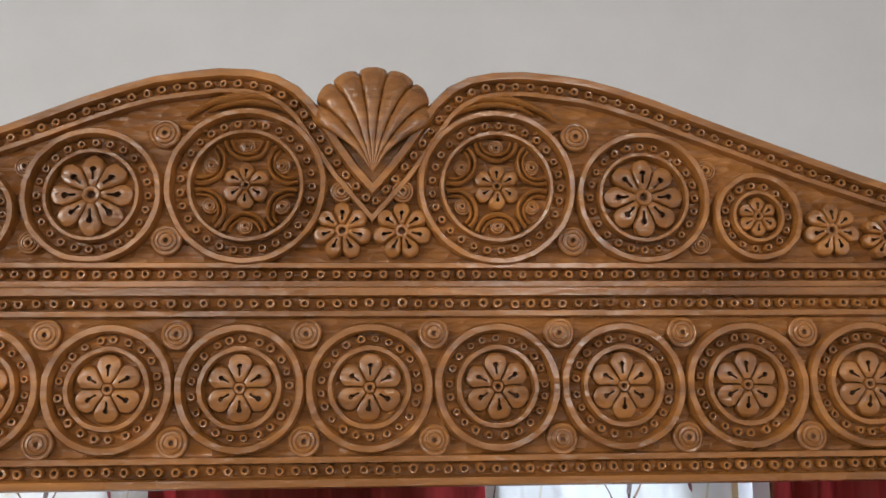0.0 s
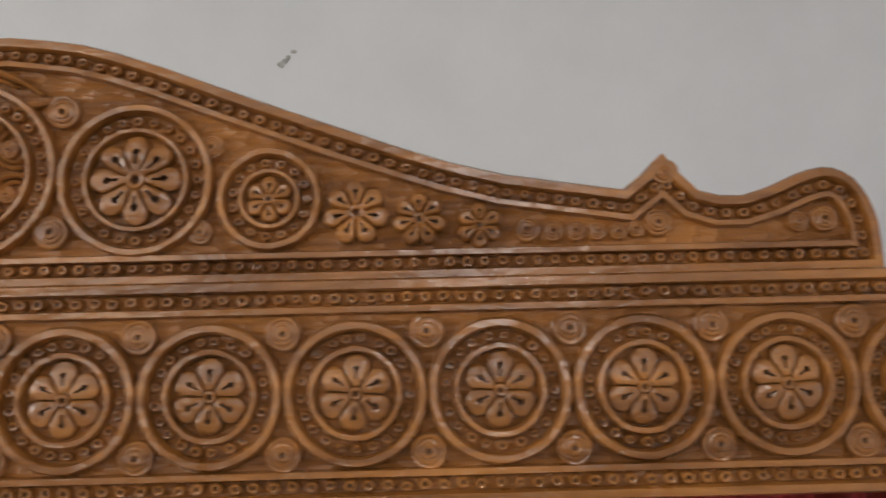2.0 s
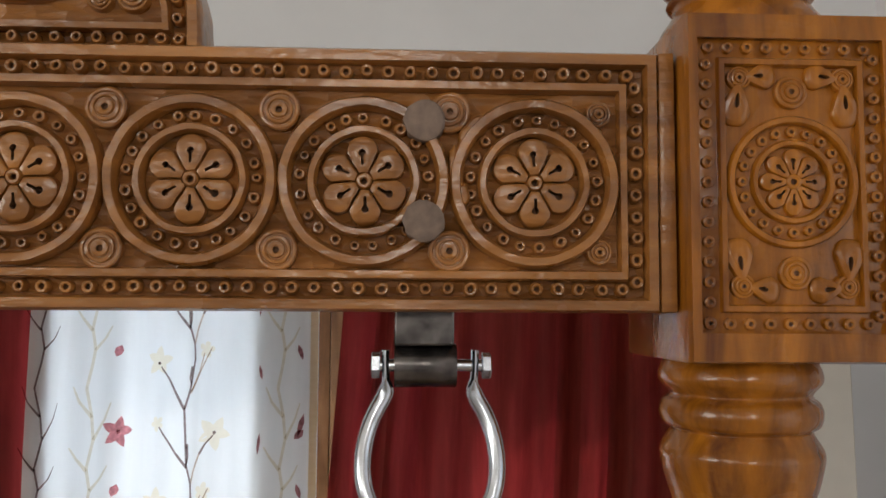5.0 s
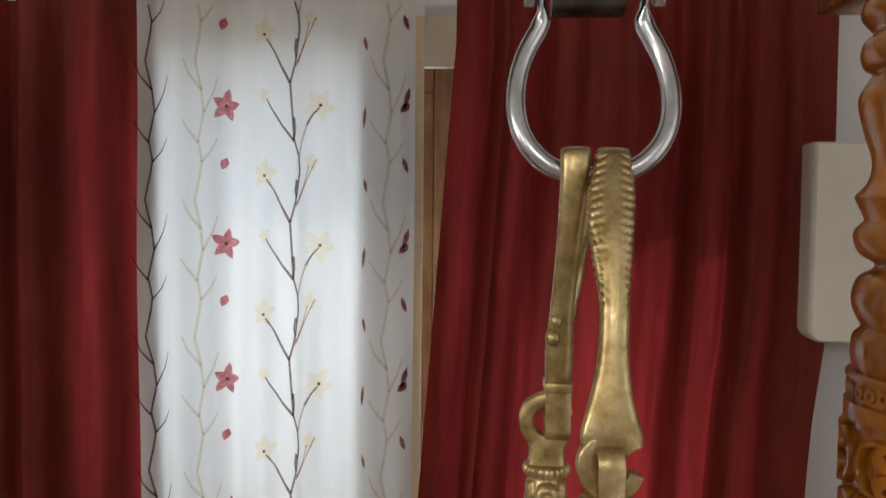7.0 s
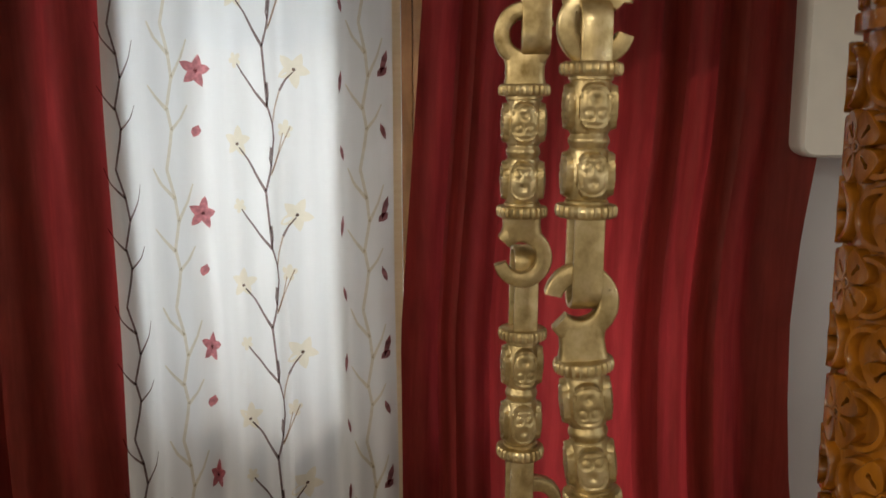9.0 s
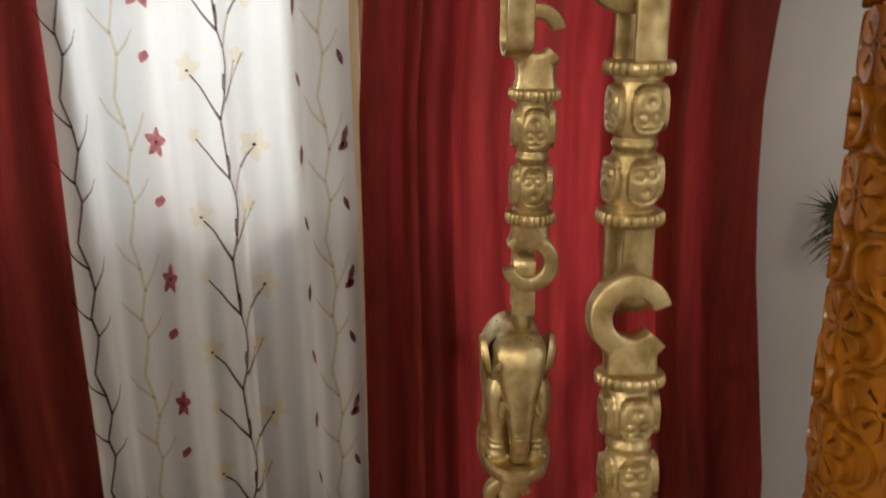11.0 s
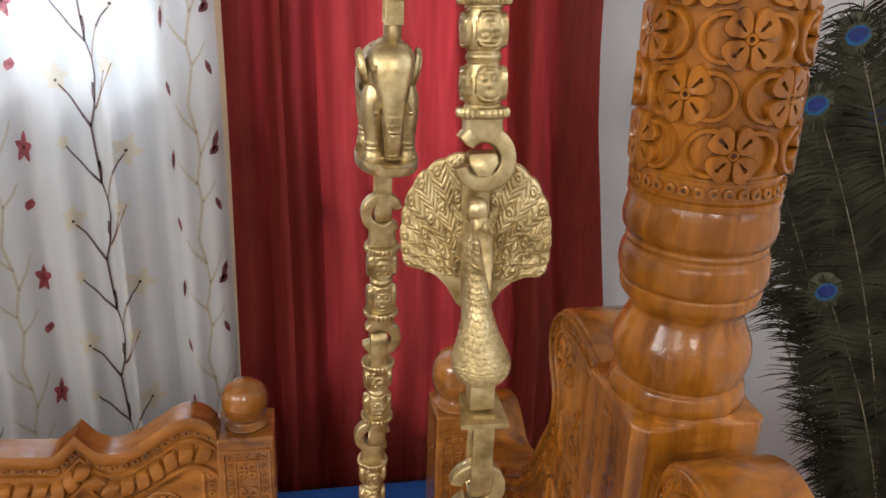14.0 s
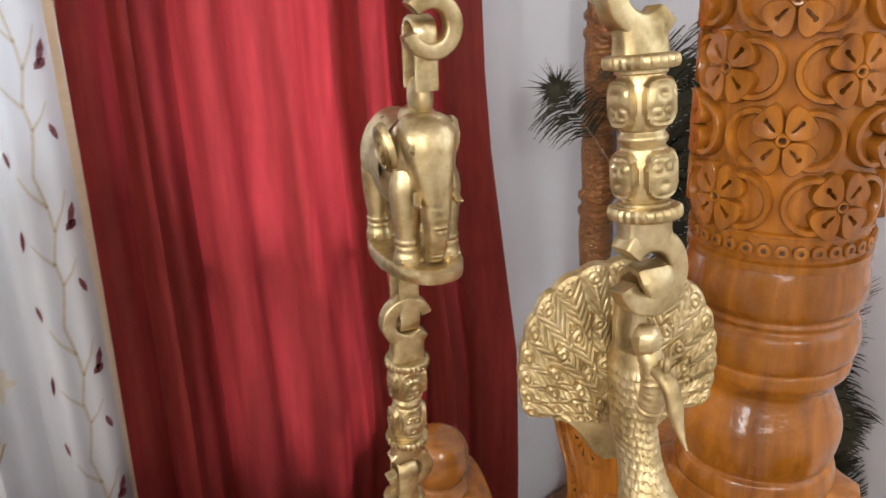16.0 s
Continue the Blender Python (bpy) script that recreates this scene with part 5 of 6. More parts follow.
bm = clasp(front_chain, [(0.8545, 0.020, 1.6262, 0.0035, 0.0030), (0.8542, 0.014, 1.6245, 0.0072, 0.0075), (0.8532, 0.006, 1.6165, 0.0088, 0.0062), (0.8519, -0.002, 1.604, 0.0104, 0.0060), (0.8510, -0.009, 1.590, 0.0102, 0.0062),
                         (0.8513, -0.014, 1.574, 0.0085, 0.0060), (0.8520, -0.018, 1.556, 0.0064, 0.0056), (0.8515, -0.021, 1.538, 0.0064, 0.0056), (0.8508, -0.024, 1.523, 0.0082, 0.0050), (0.8504, -0.026, 1.5125, 0.0106, 0.0046), (0.8506, -0.027, 1.5040, 0.0130, 0.0044), (0.8508, -0.027, 1.4985, 0.0128, 0.0042)], True)
top_clasp = cpart("clasp", bm, front_chain, "leaf shaped cast clasp")
bm = bmesh.new()
hook(bm, 0.8510, 1.4905, -1, 1, 0.0070, 0.0150, -0.027, 0.0044, False)
cpart("hook", bm, front_chain, "flat open hook", top_clasp)
bm = clasp(front_chain, [(0.8575, 0.022, 1.6262, 0.0035, 0.003), (0.858, 0.029, 1.622, 0.006, 0.0045), (0.858, 0.034, 1.610, 0.0064, 0.004), (0.857, 0.030, 1.590, 0.006, 0.004), (0.856, 0.014, 1.570, 0.005, 0.004), (0.856, -0.008, 1.557, 0.004, 0.004)], False)
cpart("clasp_tongue", bm, front_chain, "", top_clasp)
bm = clasp(back_chain, [(0.8375, 0.020, 1.6265, 0.0035, 0.003), (0.8373, 0.013, 1.6245, 0.0068, 0.0060), (0.8369, 0.010, 1.615, 0.0066, 0.0052), (0.8363, 0.012, 1.598, 0.0062, 0.0048), (0.8353, 0.017, 1.580, 0.0058, 0.0046), (0.8342, 0.022, 1.562, 0.0056, 0.0048),
                        (0.8331, 0.026, 1.545, 0.0058, 0.0050), (0.8327, 0.029, 1.530, 0.0068, 0.0050), (0.8327, 0.031, 1.518, 0.0066, 0.0046), (0.8325, 0.033, 1.508, 0.0060, 0.0042)], False)
rear_clasp = cpart("clasp", bm, back_chain, "slim cast clasp with a knob")
bm = clasp(back_chain, [(0.8388, 0.022, 1.6265, 0.003, 0.003), (0.8400, 0.030, 1.622, 0.0062, 0.0045), (0.8410, 0.034, 1.606, 0.0066, 0.004), (0.8410, 0.036, 1.588, 0.0064, 0.004), (0.8385, 0.036, 1.565, 0.0058, 0.004), (0.8345, 0.034, 1.540, 0.0048, 0.004), (0.8315, 0.032, 1.520, 0.004, 0.003)], False)
cpart("clasp_tongue", bm, back_chain, "", rear_clasp)
bm = bmesh.new()
for x, y, z, r in ((0.8290, 0.0225, 1.5360, 0.0038), (0.8306, 0.0225, 1.5440, 0.0032), (0.8318, 0.0225, 1.5500, 0.0026)):
    lathe(bm, [(r * math.sin(math.pi * k / 8), z - r * 1.15 * math.cos(math.pi * k / 8)) for k in range(9)], 14, x, y)
cpart("knob", bm, back_chain, "", rear_clasp)
bm = bmesh.new()
strap(bm, 0.8325, 1.510, 1.4835, 0.0062, 0.0085)
for v in bm.verts:
    v.co.y += 0.034
cpart("strap", bm, back_chain, "narrow strap loop", rear_clasp)
bm = bmesh.new()
box(bm, 0.8258, 0.8392, 0.0245, 0.0435, 1.5085, 1.5135, 0.001)
cpart("collar", bm, back_chain, "", rear_clasp)

# ---- brass peacock on the front chain ----
PX, PY = 0.8605, -0.049
FAN_TURN = radians(-18)
FEATHERS = 17


def fan_edge(a):
    """Radius of the spread tail at the angle a from the waist."""
    pts = [(2, 0.031), (8, 0.0345), (22, 0.0385), (36, 0.0440), (50, 0.0510), (62, 0.0565), (76, 0.0600), (90, 0.0612)]
    q = math.degrees(a)
    q = 180 - q if q > 90 else q
    for (a0, r0), (a1, r1) in zip(pts, pts[1:]):
        if q <= a1:
            return r0 + (r1 - r0) * (q - a0) / (a1 - a0)
    return pts[-1][1]


def fan_point(u, v, back=False):
    a = radians(4 + 172 * u)
    s = u * FEATHERS
    w = (s % 1.0) - 0.5
    edge = fan_edge(a) * (0.982 + 0.018 * math.cos(math.pi * w))
    q = edge * v
    y = PY - 0.0008 - 0.0016 * math.sin(math.pi * 0.5 * (1 - v))
    if back:
        y = PY + 0.0035
    else:
        tier, tip, count, shift = 0, 1.0, FEATHERS, 0.0
        for k, (reach, number, off) in enumerate(((0.74, 14, 0.5), (0.50, 11, 0.0), (0.28, 8, 0.5))):
            f = ((u * number + off) % 1.0) - 0.5
            if v < reach * (1 - 0.30 * (2 * abs(f)) ** 2.4):
                tier, tip, count, shift = k + 1, reach, number, off
        f = ((u * count + shift) % 1.0) - 0.5
        span = q * math.pi * 172 / 180 / count
        across = f * span
        h = 0.00110 * tier + 0.00080 * (1 - (2 * f) ** 2)
        h += 0.00030 * math.exp(-(across / 0.0005) ** 2)
        which = int(u * count + shift) + 31 * tier
        lean = 1.5 + 0.35 * math.sin(which * 2.9)
        barb = math.sin((q - abs(across + 0.0004 * math.sin(which * 5.1)) * lean) * 2 * math.pi / (0.0034 + 0.0004 * math.sin(which * 1.7)) + 2.1 * which)
        h -= 0.00030 * max(0.0, barb + 0.2 * math.sin(q * 1500 + across * 900 + which)) ** 1.4
        eye = math.hypot(q - edge * (tip - 0.075), across) / 0.0026
        if eye < 1.0:
            h = 0.00110 * tier + 0.0006 - 0.00034 * math.cos(2 * math.pi * eye / 0.9)
        h *= min(1.0, v * 3)
        y -= 1.1 * h * bump_step(1.0, 0.97, v)
    side = q * math.cos(a)
    return (PX + side * math.cos(FAN_TURN) - (y - PY) * math.sin(FAN_TURN), PY + side * math.sin(FAN_TURN) + (y - PY) * math.cos(FAN_TURN), 1.0265 + q * math.sin(a))


bm = bmesh.new()
NU, NV = 17 * 30, 140
rows = [[fan_point(i / NU, 0.06 + 0.94 * k / (NV - 1)) for i in range(NU + 1)] for k in range(NV)]
rows.append([fan_point(i / NU, 1.0, True) for i in range(NU + 1)])
rows.append([fan_point(i / NU, 0.06, True) for i in range(NU + 1)])
loft(bm, rows, False)
skirt = [(0.0305, 1.0295), (0.024, 1.0285), (0.0180, 1.0255), (0.0135, 1.0210), (0.0108, 1.0165), (0.0085, 1.0125), (0.0050, 1.0095)]
side_pts = skirt + [(-x, z) for x, z in skirt[::-1]]
front = [(PX + x * math.cos(FAN_TURN), PY + x * math.sin(FAN_TURN) - 0.0022, z) for x, z in side_pts]
loft(bm, [front, [(px, py + 0.0050, z) for px, py, z in front]], True, True, True)
peacock = tagged(empty("peacock_ornament", PX, PY, 0.985), "cast brass peacock with spread tail hung in the chain", "ornament")


def ppart(name, bm, label=""):
    return hpart(name, bm, BRASS if name in ("loop", "strap", "plate") else BRASS_CAST, label, True, peacock)


ppart("tail_fan", bm, "spread tail of engraved feathers")
PX, PY = 0.8575, -0.061


def bird(u, v):
    """Body from the tail's foot down to the rounded breast, covered in scales."""
    line = [(1.0600, 0.0046, 0.0092, 0.0, 0.002), (1.050, 0.0052, 0.0104, 0.0, 0.001), (1.040, 0.0056, 0.0110, 0.0004, 0.0), (1.030, 0.0060, 0.0108, 0.0008, -0.002), (1.022, 0.0060, 0.0100, 0.001, -0.005), (1.012, 0.0078, 0.0098, 0.0015, -0.009),
            (1.003, 0.0110, 0.0112, 0.0018, -0.013), (0.9965, 0.0133, 0.0122, 0.0022, -0.0152), (0.9915, 0.0128, 0.0118, 0.0024, -0.016), (0.9872, 0.0104, 0.0096, 0.0025, -0.016), (0.9845, 0.0070, 0.0064, 0.0025, -0.0155), (0.9832, 0.0030, 0.0030, 0.0025, -0.015)]
    s = v * (len(line) - 1)
    i = min(int(s), len(line) - 2)
    t = s - i
    p = [line[max(i - 1, 0)], line[i], line[i + 1], line[min(i + 2, len(line) - 1)]]
    z, w, d, ox, oy = [0.5 * (2 * b + (c - a) * t + (2 * a - 5 * b + 4 * c - e) * t * t + (3 * b - a - 3 * c + e) * t ** 3) for a, b, c, e in zip(*p)]
    a = 2 * math.pi * u
    h = 0.0
    if 0.06 < v < 0.93:
        k = int(v * 33)
        f = abs(((u * 20 + 0.5 * (k % 2) + 0.12 * math.sin(k * 3.7)) % 1.0) - 0.5) * 2
        row = (v * 33 + 0.42 * (1 - f ** 2) + 0.10 * math.sin(u * 44)) % 1.0
        h = 0.00072 * row ** 0.8 * (1 - 0.35 * f) - 0.0003 * math.exp(-((row - 0.55) / 0.2) ** 2 - (f / 0.35) ** 2)
    return (PX + ox + (w + h) * math.sin(a), PY + oy - (d + h) * math.cos(a), z)


bm = bmesh.new()
grid(bm, bird, 156, 210, True, (True, True))
ppart("body", bm, "pear shaped scaly body")
# banded neck that stands proud of the tail, head with a long bent beak
bm = bmesh.new()
neck = smooth_profile([(-0.001, -0.0060, 1.066), (0.000, -0.0105, 1.060), (0.0005, -0.0115, 1.054), (0.0010, -0.0115, 1.049), (0.0012, -0.0100, 1.044), (0.0012, -0.0080, 1.040), (0.0012, -0.0060, 1.036)], 6)
tube(bm, [(PX + x, PY + y, z) for x, y, z in neck], [0.0040 + 0.00025 * math.cos(k * 2.4) + 0.0010 * k / 36 for k in range(37)], 24)
ppart("neck", bm, "neck with carved bands")
bm = bmesh.new()
head = smooth_profile([(0.0, -0.0095, 1.0585), (0.0002, -0.0150, 1.0580), (0.0004, -0.0195, 1.0555), (0.0006, -0.0222, 1.0510), (0.0008, -0.0240, 1.0455), (0.0010, -0.0265, 1.0405), (0.0012, -0.0295, 1.0365)], 5)
tube(bm, [(PX + x, PY + y, z) for x, y, z in head], [0.0026 if k < 18 else max(0.0005, 0.0026 - 0.0021 * (k - 18) / 11) for k in range(31)], 18, True, [1.3 - 0.4 * k / 30 for k in range(31)])
for k in range(3):
    lathe(bm, [(0.0013 * math.sin(math.pi * q / 6), 1.0588 + 0.0012 * k - 0.0032 * math.cos(math.pi * q / 6)) for q in range(7)], 10, PX + 0.0003, PY - 0.0135 - 0.0022 * k)
ppart("head", bm, "small head with a long beak and crest")
bm = bmesh.new()
lathe(bm, [(0.0050 * math.sin(math.pi * k / 10) ** 0.8, 1.0668 - 0.0056 * math.cos(math.pi * k / 10)) for k in range(11)], 7, PX - 0.001, PY - 0.0085)
ppart("knob", bm)
# loop that hangs in the hook, and the plate and tongue below
bm = bmesh.new()
tongue = [(0.007, 1.060), (0.007, 1.080), (0.0055, 1.0875), (0.0005, 1.0912), (-0.0045, 1.0908), (-0.0066, 1.0880), (-0.0072, 1.0832)]
rows = []
for i, (y, z) in enumerate(tongue):
    w = 0.0062 if i < 6 else 0.0030
    ya, za = tongue[max(i - 1, 0)]
    yb, zb = tongue[min(i + 1, 6)]
    d = Vector((yb - ya, zb - za)).normalized()
    rows.append([(PX + ex * w, PY - 0.0045 + y - d.y * ey * 0.0016, z + d.x * ey * 0.0016) for ex, ey in ((-1, -0.6), (-0.8, -1), (0.8, -1), (1, -0.6), (1, 0.6), (0.8, 1), (-0.8, 1), (-1, 0.6))])
loft(bm, rows, True, True, True)
ppart("loop", bm, "bent loop that hangs in the hook")
bm = bmesh.new()
box(bm, PX - 0.0035, PX + 0.0085, PY - 0.0215, PY - 0.0105, 0.972, 0.986, 0.0014)
ppart("shank", bm)
bm = bmesh.new()
vs = [(PX + x, PY + y, z) for x, y, z in ((-0.0085, -0.0275, 0.9690), (0.0145, -0.0275, 0.9680), (0.0125, -0.0085, 0.9735), (-0.0060, -0.0085, 0.9745))]
loft(bm, [[(x, y, z) for x, y, z in vs], [(x, y, z - 0.0026) for x, y, z in vs]], True, True, True)
ppart("plate", bm, "square foot plate")
bm = bmesh.new()
strap(bm, PX + 0.0035, 0.971, 0.922, 0.0050, 0.0075, 0.0030)
for v in bm.verts:
    v.co.y += PY - 0.017
ppart("strap", bm, "narrow strap loop")

# ---- brass elephant on the back chain ----
EX, EY = 0.8335, 0.076
bm = bmesh.new()


def blob(bm, c, r, n=28, m=18, power=1.0):
    loops = []
    for k in range(m + 1):
        p = math.pi * k / m
        s = max(math.sin(p), 1e-3) ** power
        loops.append([(c[0] + r[0] * s * math.cos(2 * math.pi * i / n), c[1] + r[1] * s * math.sin(2 * math.pi * i / n), c[2] + r[2] * math.cos(p)) for i in range(n)])
    return loft(bm, loops, True, True, True)


blob(bm, (EX, EY + 0.014, 1.0950), (0.0158, 0.0260, 0.0215), 36, 24, 0.8)
# forehead and trunk in one sweep: z, half width, half depth, how far forward
sweep = smooth_profile([(1.1215, 0.0030, 0.0030, -0.0110), (1.1205, 0.0088, 0.0062, -0.0115), (1.1165, 0.0120, 0.0092, -0.0130), (1.1100, 0.0125, 0.0104, -0.0145), (1.1020, 0.0112, 0.0098, -0.0165), (1.0930, 0.0090, 0.0084, -0.0190),
                        (1.0840, 0.0073, 0.0070, -0.0210), (1.0750, 0.0060, 0.0058, -0.0222), (1.0670, 0.0050, 0.0048, -0.0222), (1.0600, 0.0044, 0.0040, -0.0205), (1.0555, 0.0040, 0.0036, -0.0185)], 6)
rows = []
for z, w, d, oy in sweep:
    row = []
    for i in range(40):
        a = 2 * math.pi * i / 40
        c, q = math.cos(a), math.sin(a)
        brow = 0.0012 * math.exp(-((z - 1.1125) / 0.004) ** 2) * math.exp(-((abs(c) - 0.75) / 0.2) ** 2) * (q < 0)
        ring = 0.00035 * math.sin(z * 2600) * (q < 0) * bump_step(1.090, 1.080, z)
        row.append((EX + 0.0005 + math.copysign(abs(c) ** 0.7, c) * (w + brow), EY + oy + math.copysign(abs(q) ** 0.8, q) * (d + ring), z))
    rows.append(row)
loft(bm, rows, True, True, True)
for s in (-1, 1):
    # ear: a cupped disc with an engraved coil
    rim = []
    for q, out in ((1.0, 0.0), (0.98, 0.0016), (0.86, 0.0030), (0.60, 0.0024), (0.2, 0.0028)):
        rim.append([(EX + s * (0.0138 + out + 0.0022 * math.sin(b)), EY - 0.0035 + q * (0.0098 + 0.0016 * math.sin(2 * b)) * math.cos(b), 1.1060 + q * 0.0118 * math.sin(b) - q * 0.0015 * math.cos(b)) for b in (2 * math.pi * i / 26 for i in range(26))])
    loft(bm, rim, True, True, True)
    coil = [(EX + s * (0.0170 + 0.0020 * math.sin(b) * k / 44), EY - 0.0035 + (0.0012 + 0.0066 * k / 44) * math.cos(b), 1.1060 + (0.0014 + 0.0082 * k / 44) * math.sin(b)) for k, b in ((k, 0.42 * k) for k in range(45))]
    tube(bm, coil, 0.0008, 6)
    tube(bm, [(EX + s * 0.0075, EY - 0.0220, 1.0885), (EX + s * 0.0098, EY - 0.0268, 1.0845), (EX + s * 0.0096, EY - 0.0305, 1.0855)], [0.0022, 0.0017, 0.0006], 10)
    for y, top in ((-0.0115, 1.090), (0.0275, 1.092)):
        leg = smooth_profile([(0.0052, top + 0.008), (0.0074, top), (0.0071, 1.080), (0.0062, 1.072), (0.0056, 1.0665), (0.0061, 1.0655), (0.0061, 1.0640), (0.0055, 1.0630), (0.0061, 1.0620), (0.0060, 1.0600), (0.0068, 1.0575), (0.0070, 1.0545)], 3)
        lathe(bm, leg, 22, EX + s * 0.0092, EY + y)
        for k in range(3):
            blob(bm, (EX + s * 0.0092 + 0.0042 * (k - 1), EY + y - 0.0058 + 0.0012 * abs(k - 1), 1.0560), (0.0017, 0.0014, 0.0016), 8, 6)
    for q in (1.0, 0.55):
        tube(bm, [(EX + s * 0.0086 + 0.0030 * q * math.cos(b), EY - 0.0228 + 0.0012 * math.cos(b), 1.1082 + 0.0019 * q * math.sin(b)) for b in (2 * math.pi * i / 12 for i in range(13))], 0.0005, 6)
# saddle cloth
rows = []
for k in range(9):
    y = EY + 0.002 + 0.026 * k / 8
    rows.append([(EX + 0.0169 * math.cos(b), y, 1.0955 + 0.0228 * math.sin(b)) for b in (math.pi * (-0.08 + 1.16 * i / 26) for i in range(27))])
loft(bm, rows, False)
oval = [[(EX + q * 0.0190 * math.copysign(abs(math.cos(b)) ** 0.8, math.cos(b)), EY + 0.006 + q * 0.0365 * math.sin(b), z) for b in (2 * math.pi * i / 44 for i in range(44))] for q, z in ((0.88, 1.0470), (0.98, 1.0482), (1.0, 1.0500), (1.0, 1.0532), (0.95, 1.0548))]
loft(bm, oval, True, True, True)
mark = len(bm.verts)
strap(bm, EX + 0.002, 1.131, 1.1625, 0.0052, 0.0085, 0.0030)
strap(bm, EX, 1.045, 1.004, 0.0052, 0.0080, 0.0030)
bm.verts.ensure_lookup_table()
for v in bm.verts[mark:]:
    v.co.y += (0.070 if v.co.z > 1.1 else 0.098)
blob(bm, (EX, 0.098, 1.042), (0.0062, 0.006, 0.0095), 18, 10)
blob(bm, (EX + 0.002, 0.072, 1.1270), (0.0052, 0.0090, 0.0095), 20, 12, 0.6)
blob(bm, (EX + 0.001, 0.074, 1.1190), (0.0085, 0.0100, 0.0050), 20, 10)
blob(bm, (EX, EY - 0.006, 1.1020), (0.0142, 0.0170, 0.0170), 28, 18, 0.75)
elephant = tagged(link_mesh("elephant_ornament", bm, BRASS), "cast brass elephant on an oval plate hung in the chain", "ornament")

# ---- swing stand: scroll brackets ----
def bracket_slab(bm, pts, x0, x1, y=0.0):
    """A thick board cut to a closed line of (y, z), with softened edges."""
    n = len(pts)
    rows = [[(x, py, pz) for py, pz in inset(pts, d)] for x, d in ((x0, 0.0022), (x0 + 0.0008, 0.0008), (x0 + 0.0024, 0.0), (x1 - 0.0024, 0.0), (x1 - 0.0008, 0.0008), (x1, 0.0022))]
    loft(bm, rows)
    for x, d, flip in ((x0, 0.0022, False), (x1, 0.0022, True)):
        vs = [bm.verts.new((x, py, pz)) for py, pz in inset(pts, d)]
        for a, b, c in tessellate_polygon([[Vector((py, pz, 0)) for py, pz in inset(pts, d)]]):
            bm.faces.new((vs[a], vs[b], vs[c]) if not flip else (vs[c], vs[b], vs[a]))
    bmesh.ops.remove_doubles(bm, verts=bm.verts, dist=1e-6)
    return bm


def on_side(bm, x):
    """Turns a relief that faces -y into one on a board's side that faces -x."""
    for v in bm.verts:
        v.co = Vector((x + v.co.y, v.co.x, v.co.z))
    return bm


def ccw(pts):
    area = sum(a[0] * b[1] - b[0] * a[1] for a, b in zip(pts, pts[1:] + pts[:1]))
    return pts if area > 0 else pts[::-1]


BX0, BX1 = 0.996, 1.054
top_line = smooth_profile([(0.0892, 0.882), (0.118, 0.891), (0.146, 0.896), (0.172, 0.896), (0.196, 0.888), (0.214, 0.871), (0.220, 0.850), (0.213, 0.828), (0.202, 0.812), (0.198, 0.796), (0.203, 0.774), (0.220, 0.748), (0.242, 0.710),
                          (0.276, 0.672), (0.320, 0.638), (0.366, 0.614), (0.410, 0.598), (0.438, 0.595), (0.456, 0.606), (0.490, 0.620), (0.530, 0.612), (0.565, 0.592), (0.585, 0.560), (0.580, 0.525), (0.555, 0.505)], 3)
low_line = [(0.52, 0.48), (0.44, 0.445), (0.34, 0.41), (0.24, 0.37), (0.15, 0.31), (0.0892, 0.24)]
bracket = tagged(empty("scroll_bracket", 1.025, 0.0892, 0.6), "carved golden brown scroll bracket behind the post", "bracket", "post brackets")


def brpart(name, bm, top, label="", smooth=True):
    ob = part(name, bm, WOOD_POST, top, label, smooth)
    ob.matrix_parent_inverse = top.matrix_basis.inverted()
    return ob


profile = ccw(top_line + low_line)
bm = bmesh.new()
bracket_slab(bm, profile, BX0, BX1)
brpart("bracket_body", bm, bracket)
bm = bmesh.new()
band(bm, profile, 0.0030, 0.0075, 0.0005, -0.0028)
brpart("rim", on_side(bm, BX0), bracket)
bm = bmesh.new()
band(bm, profile, 0.0175, 0.0210, 0.0005, -0.0026)
brpart("inner_rail", on_side(bm, BX0), bracket)
bm = bmesh.new()
for y, z in resample(inset(profile, 0.0125), 0.0115):
    stud(bm, y, z, 0.0004, 0.0034, 0.0020)
brpart("stud_border", on_side(bm, BX0), bracket)
for y, z, r in ((0.172, 0.850, 0.022), (0.150, 0.796, 0.019), (0.150, 0.742, 0.026), (0.172, 0.678, 0.026), (0.235, 0.635, 0.028), (0.315, 0.572, 0.028), (0.390, 0.538, 0.024), (0.515, 0.558, 0.026), (0.130, 0.610, 0.024), (0.19, 0.56, 0.026)):
    bm = bmesh.new()
    flower(bm, y, z, r, 6, 0.0004, 0.0032, 0.2)
    stud(bm, y, z, 0.0004, 0.0045, 0.0035, 14)
    brpart("carved_flower", on_side(bm, BX0), bracket)
for y0, z0, y1, z1 in ((0.13, 0.83, 0.12, 0.77), (0.175, 0.808, 0.172, 0.77), (0.125, 0.72, 0.118, 0.665), (0.185, 0.73, 0.2, 0.69), (0.15, 0.645, 0.19, 0.615), (0.25, 0.60, 0.29, 0.575)):
    bm = bmesh.new()
    a = math.atan2(-(y1 - y0), z1 - z0)
    petal(bm, y0, z0, a, math.hypot(y1 - y0, z1 - z0), 0.017, 0.0004, 0.003)
    petal(bm, y0, z0, a + 0.9, 0.024, 0.012, 0.0004, 0.003)
    petal(bm, y0, z0, a - 0.9, 0.024, 0.012, 0.0004, 0.003)
    brpart("carved_leaf", on_side(bm, BX0), bracket)
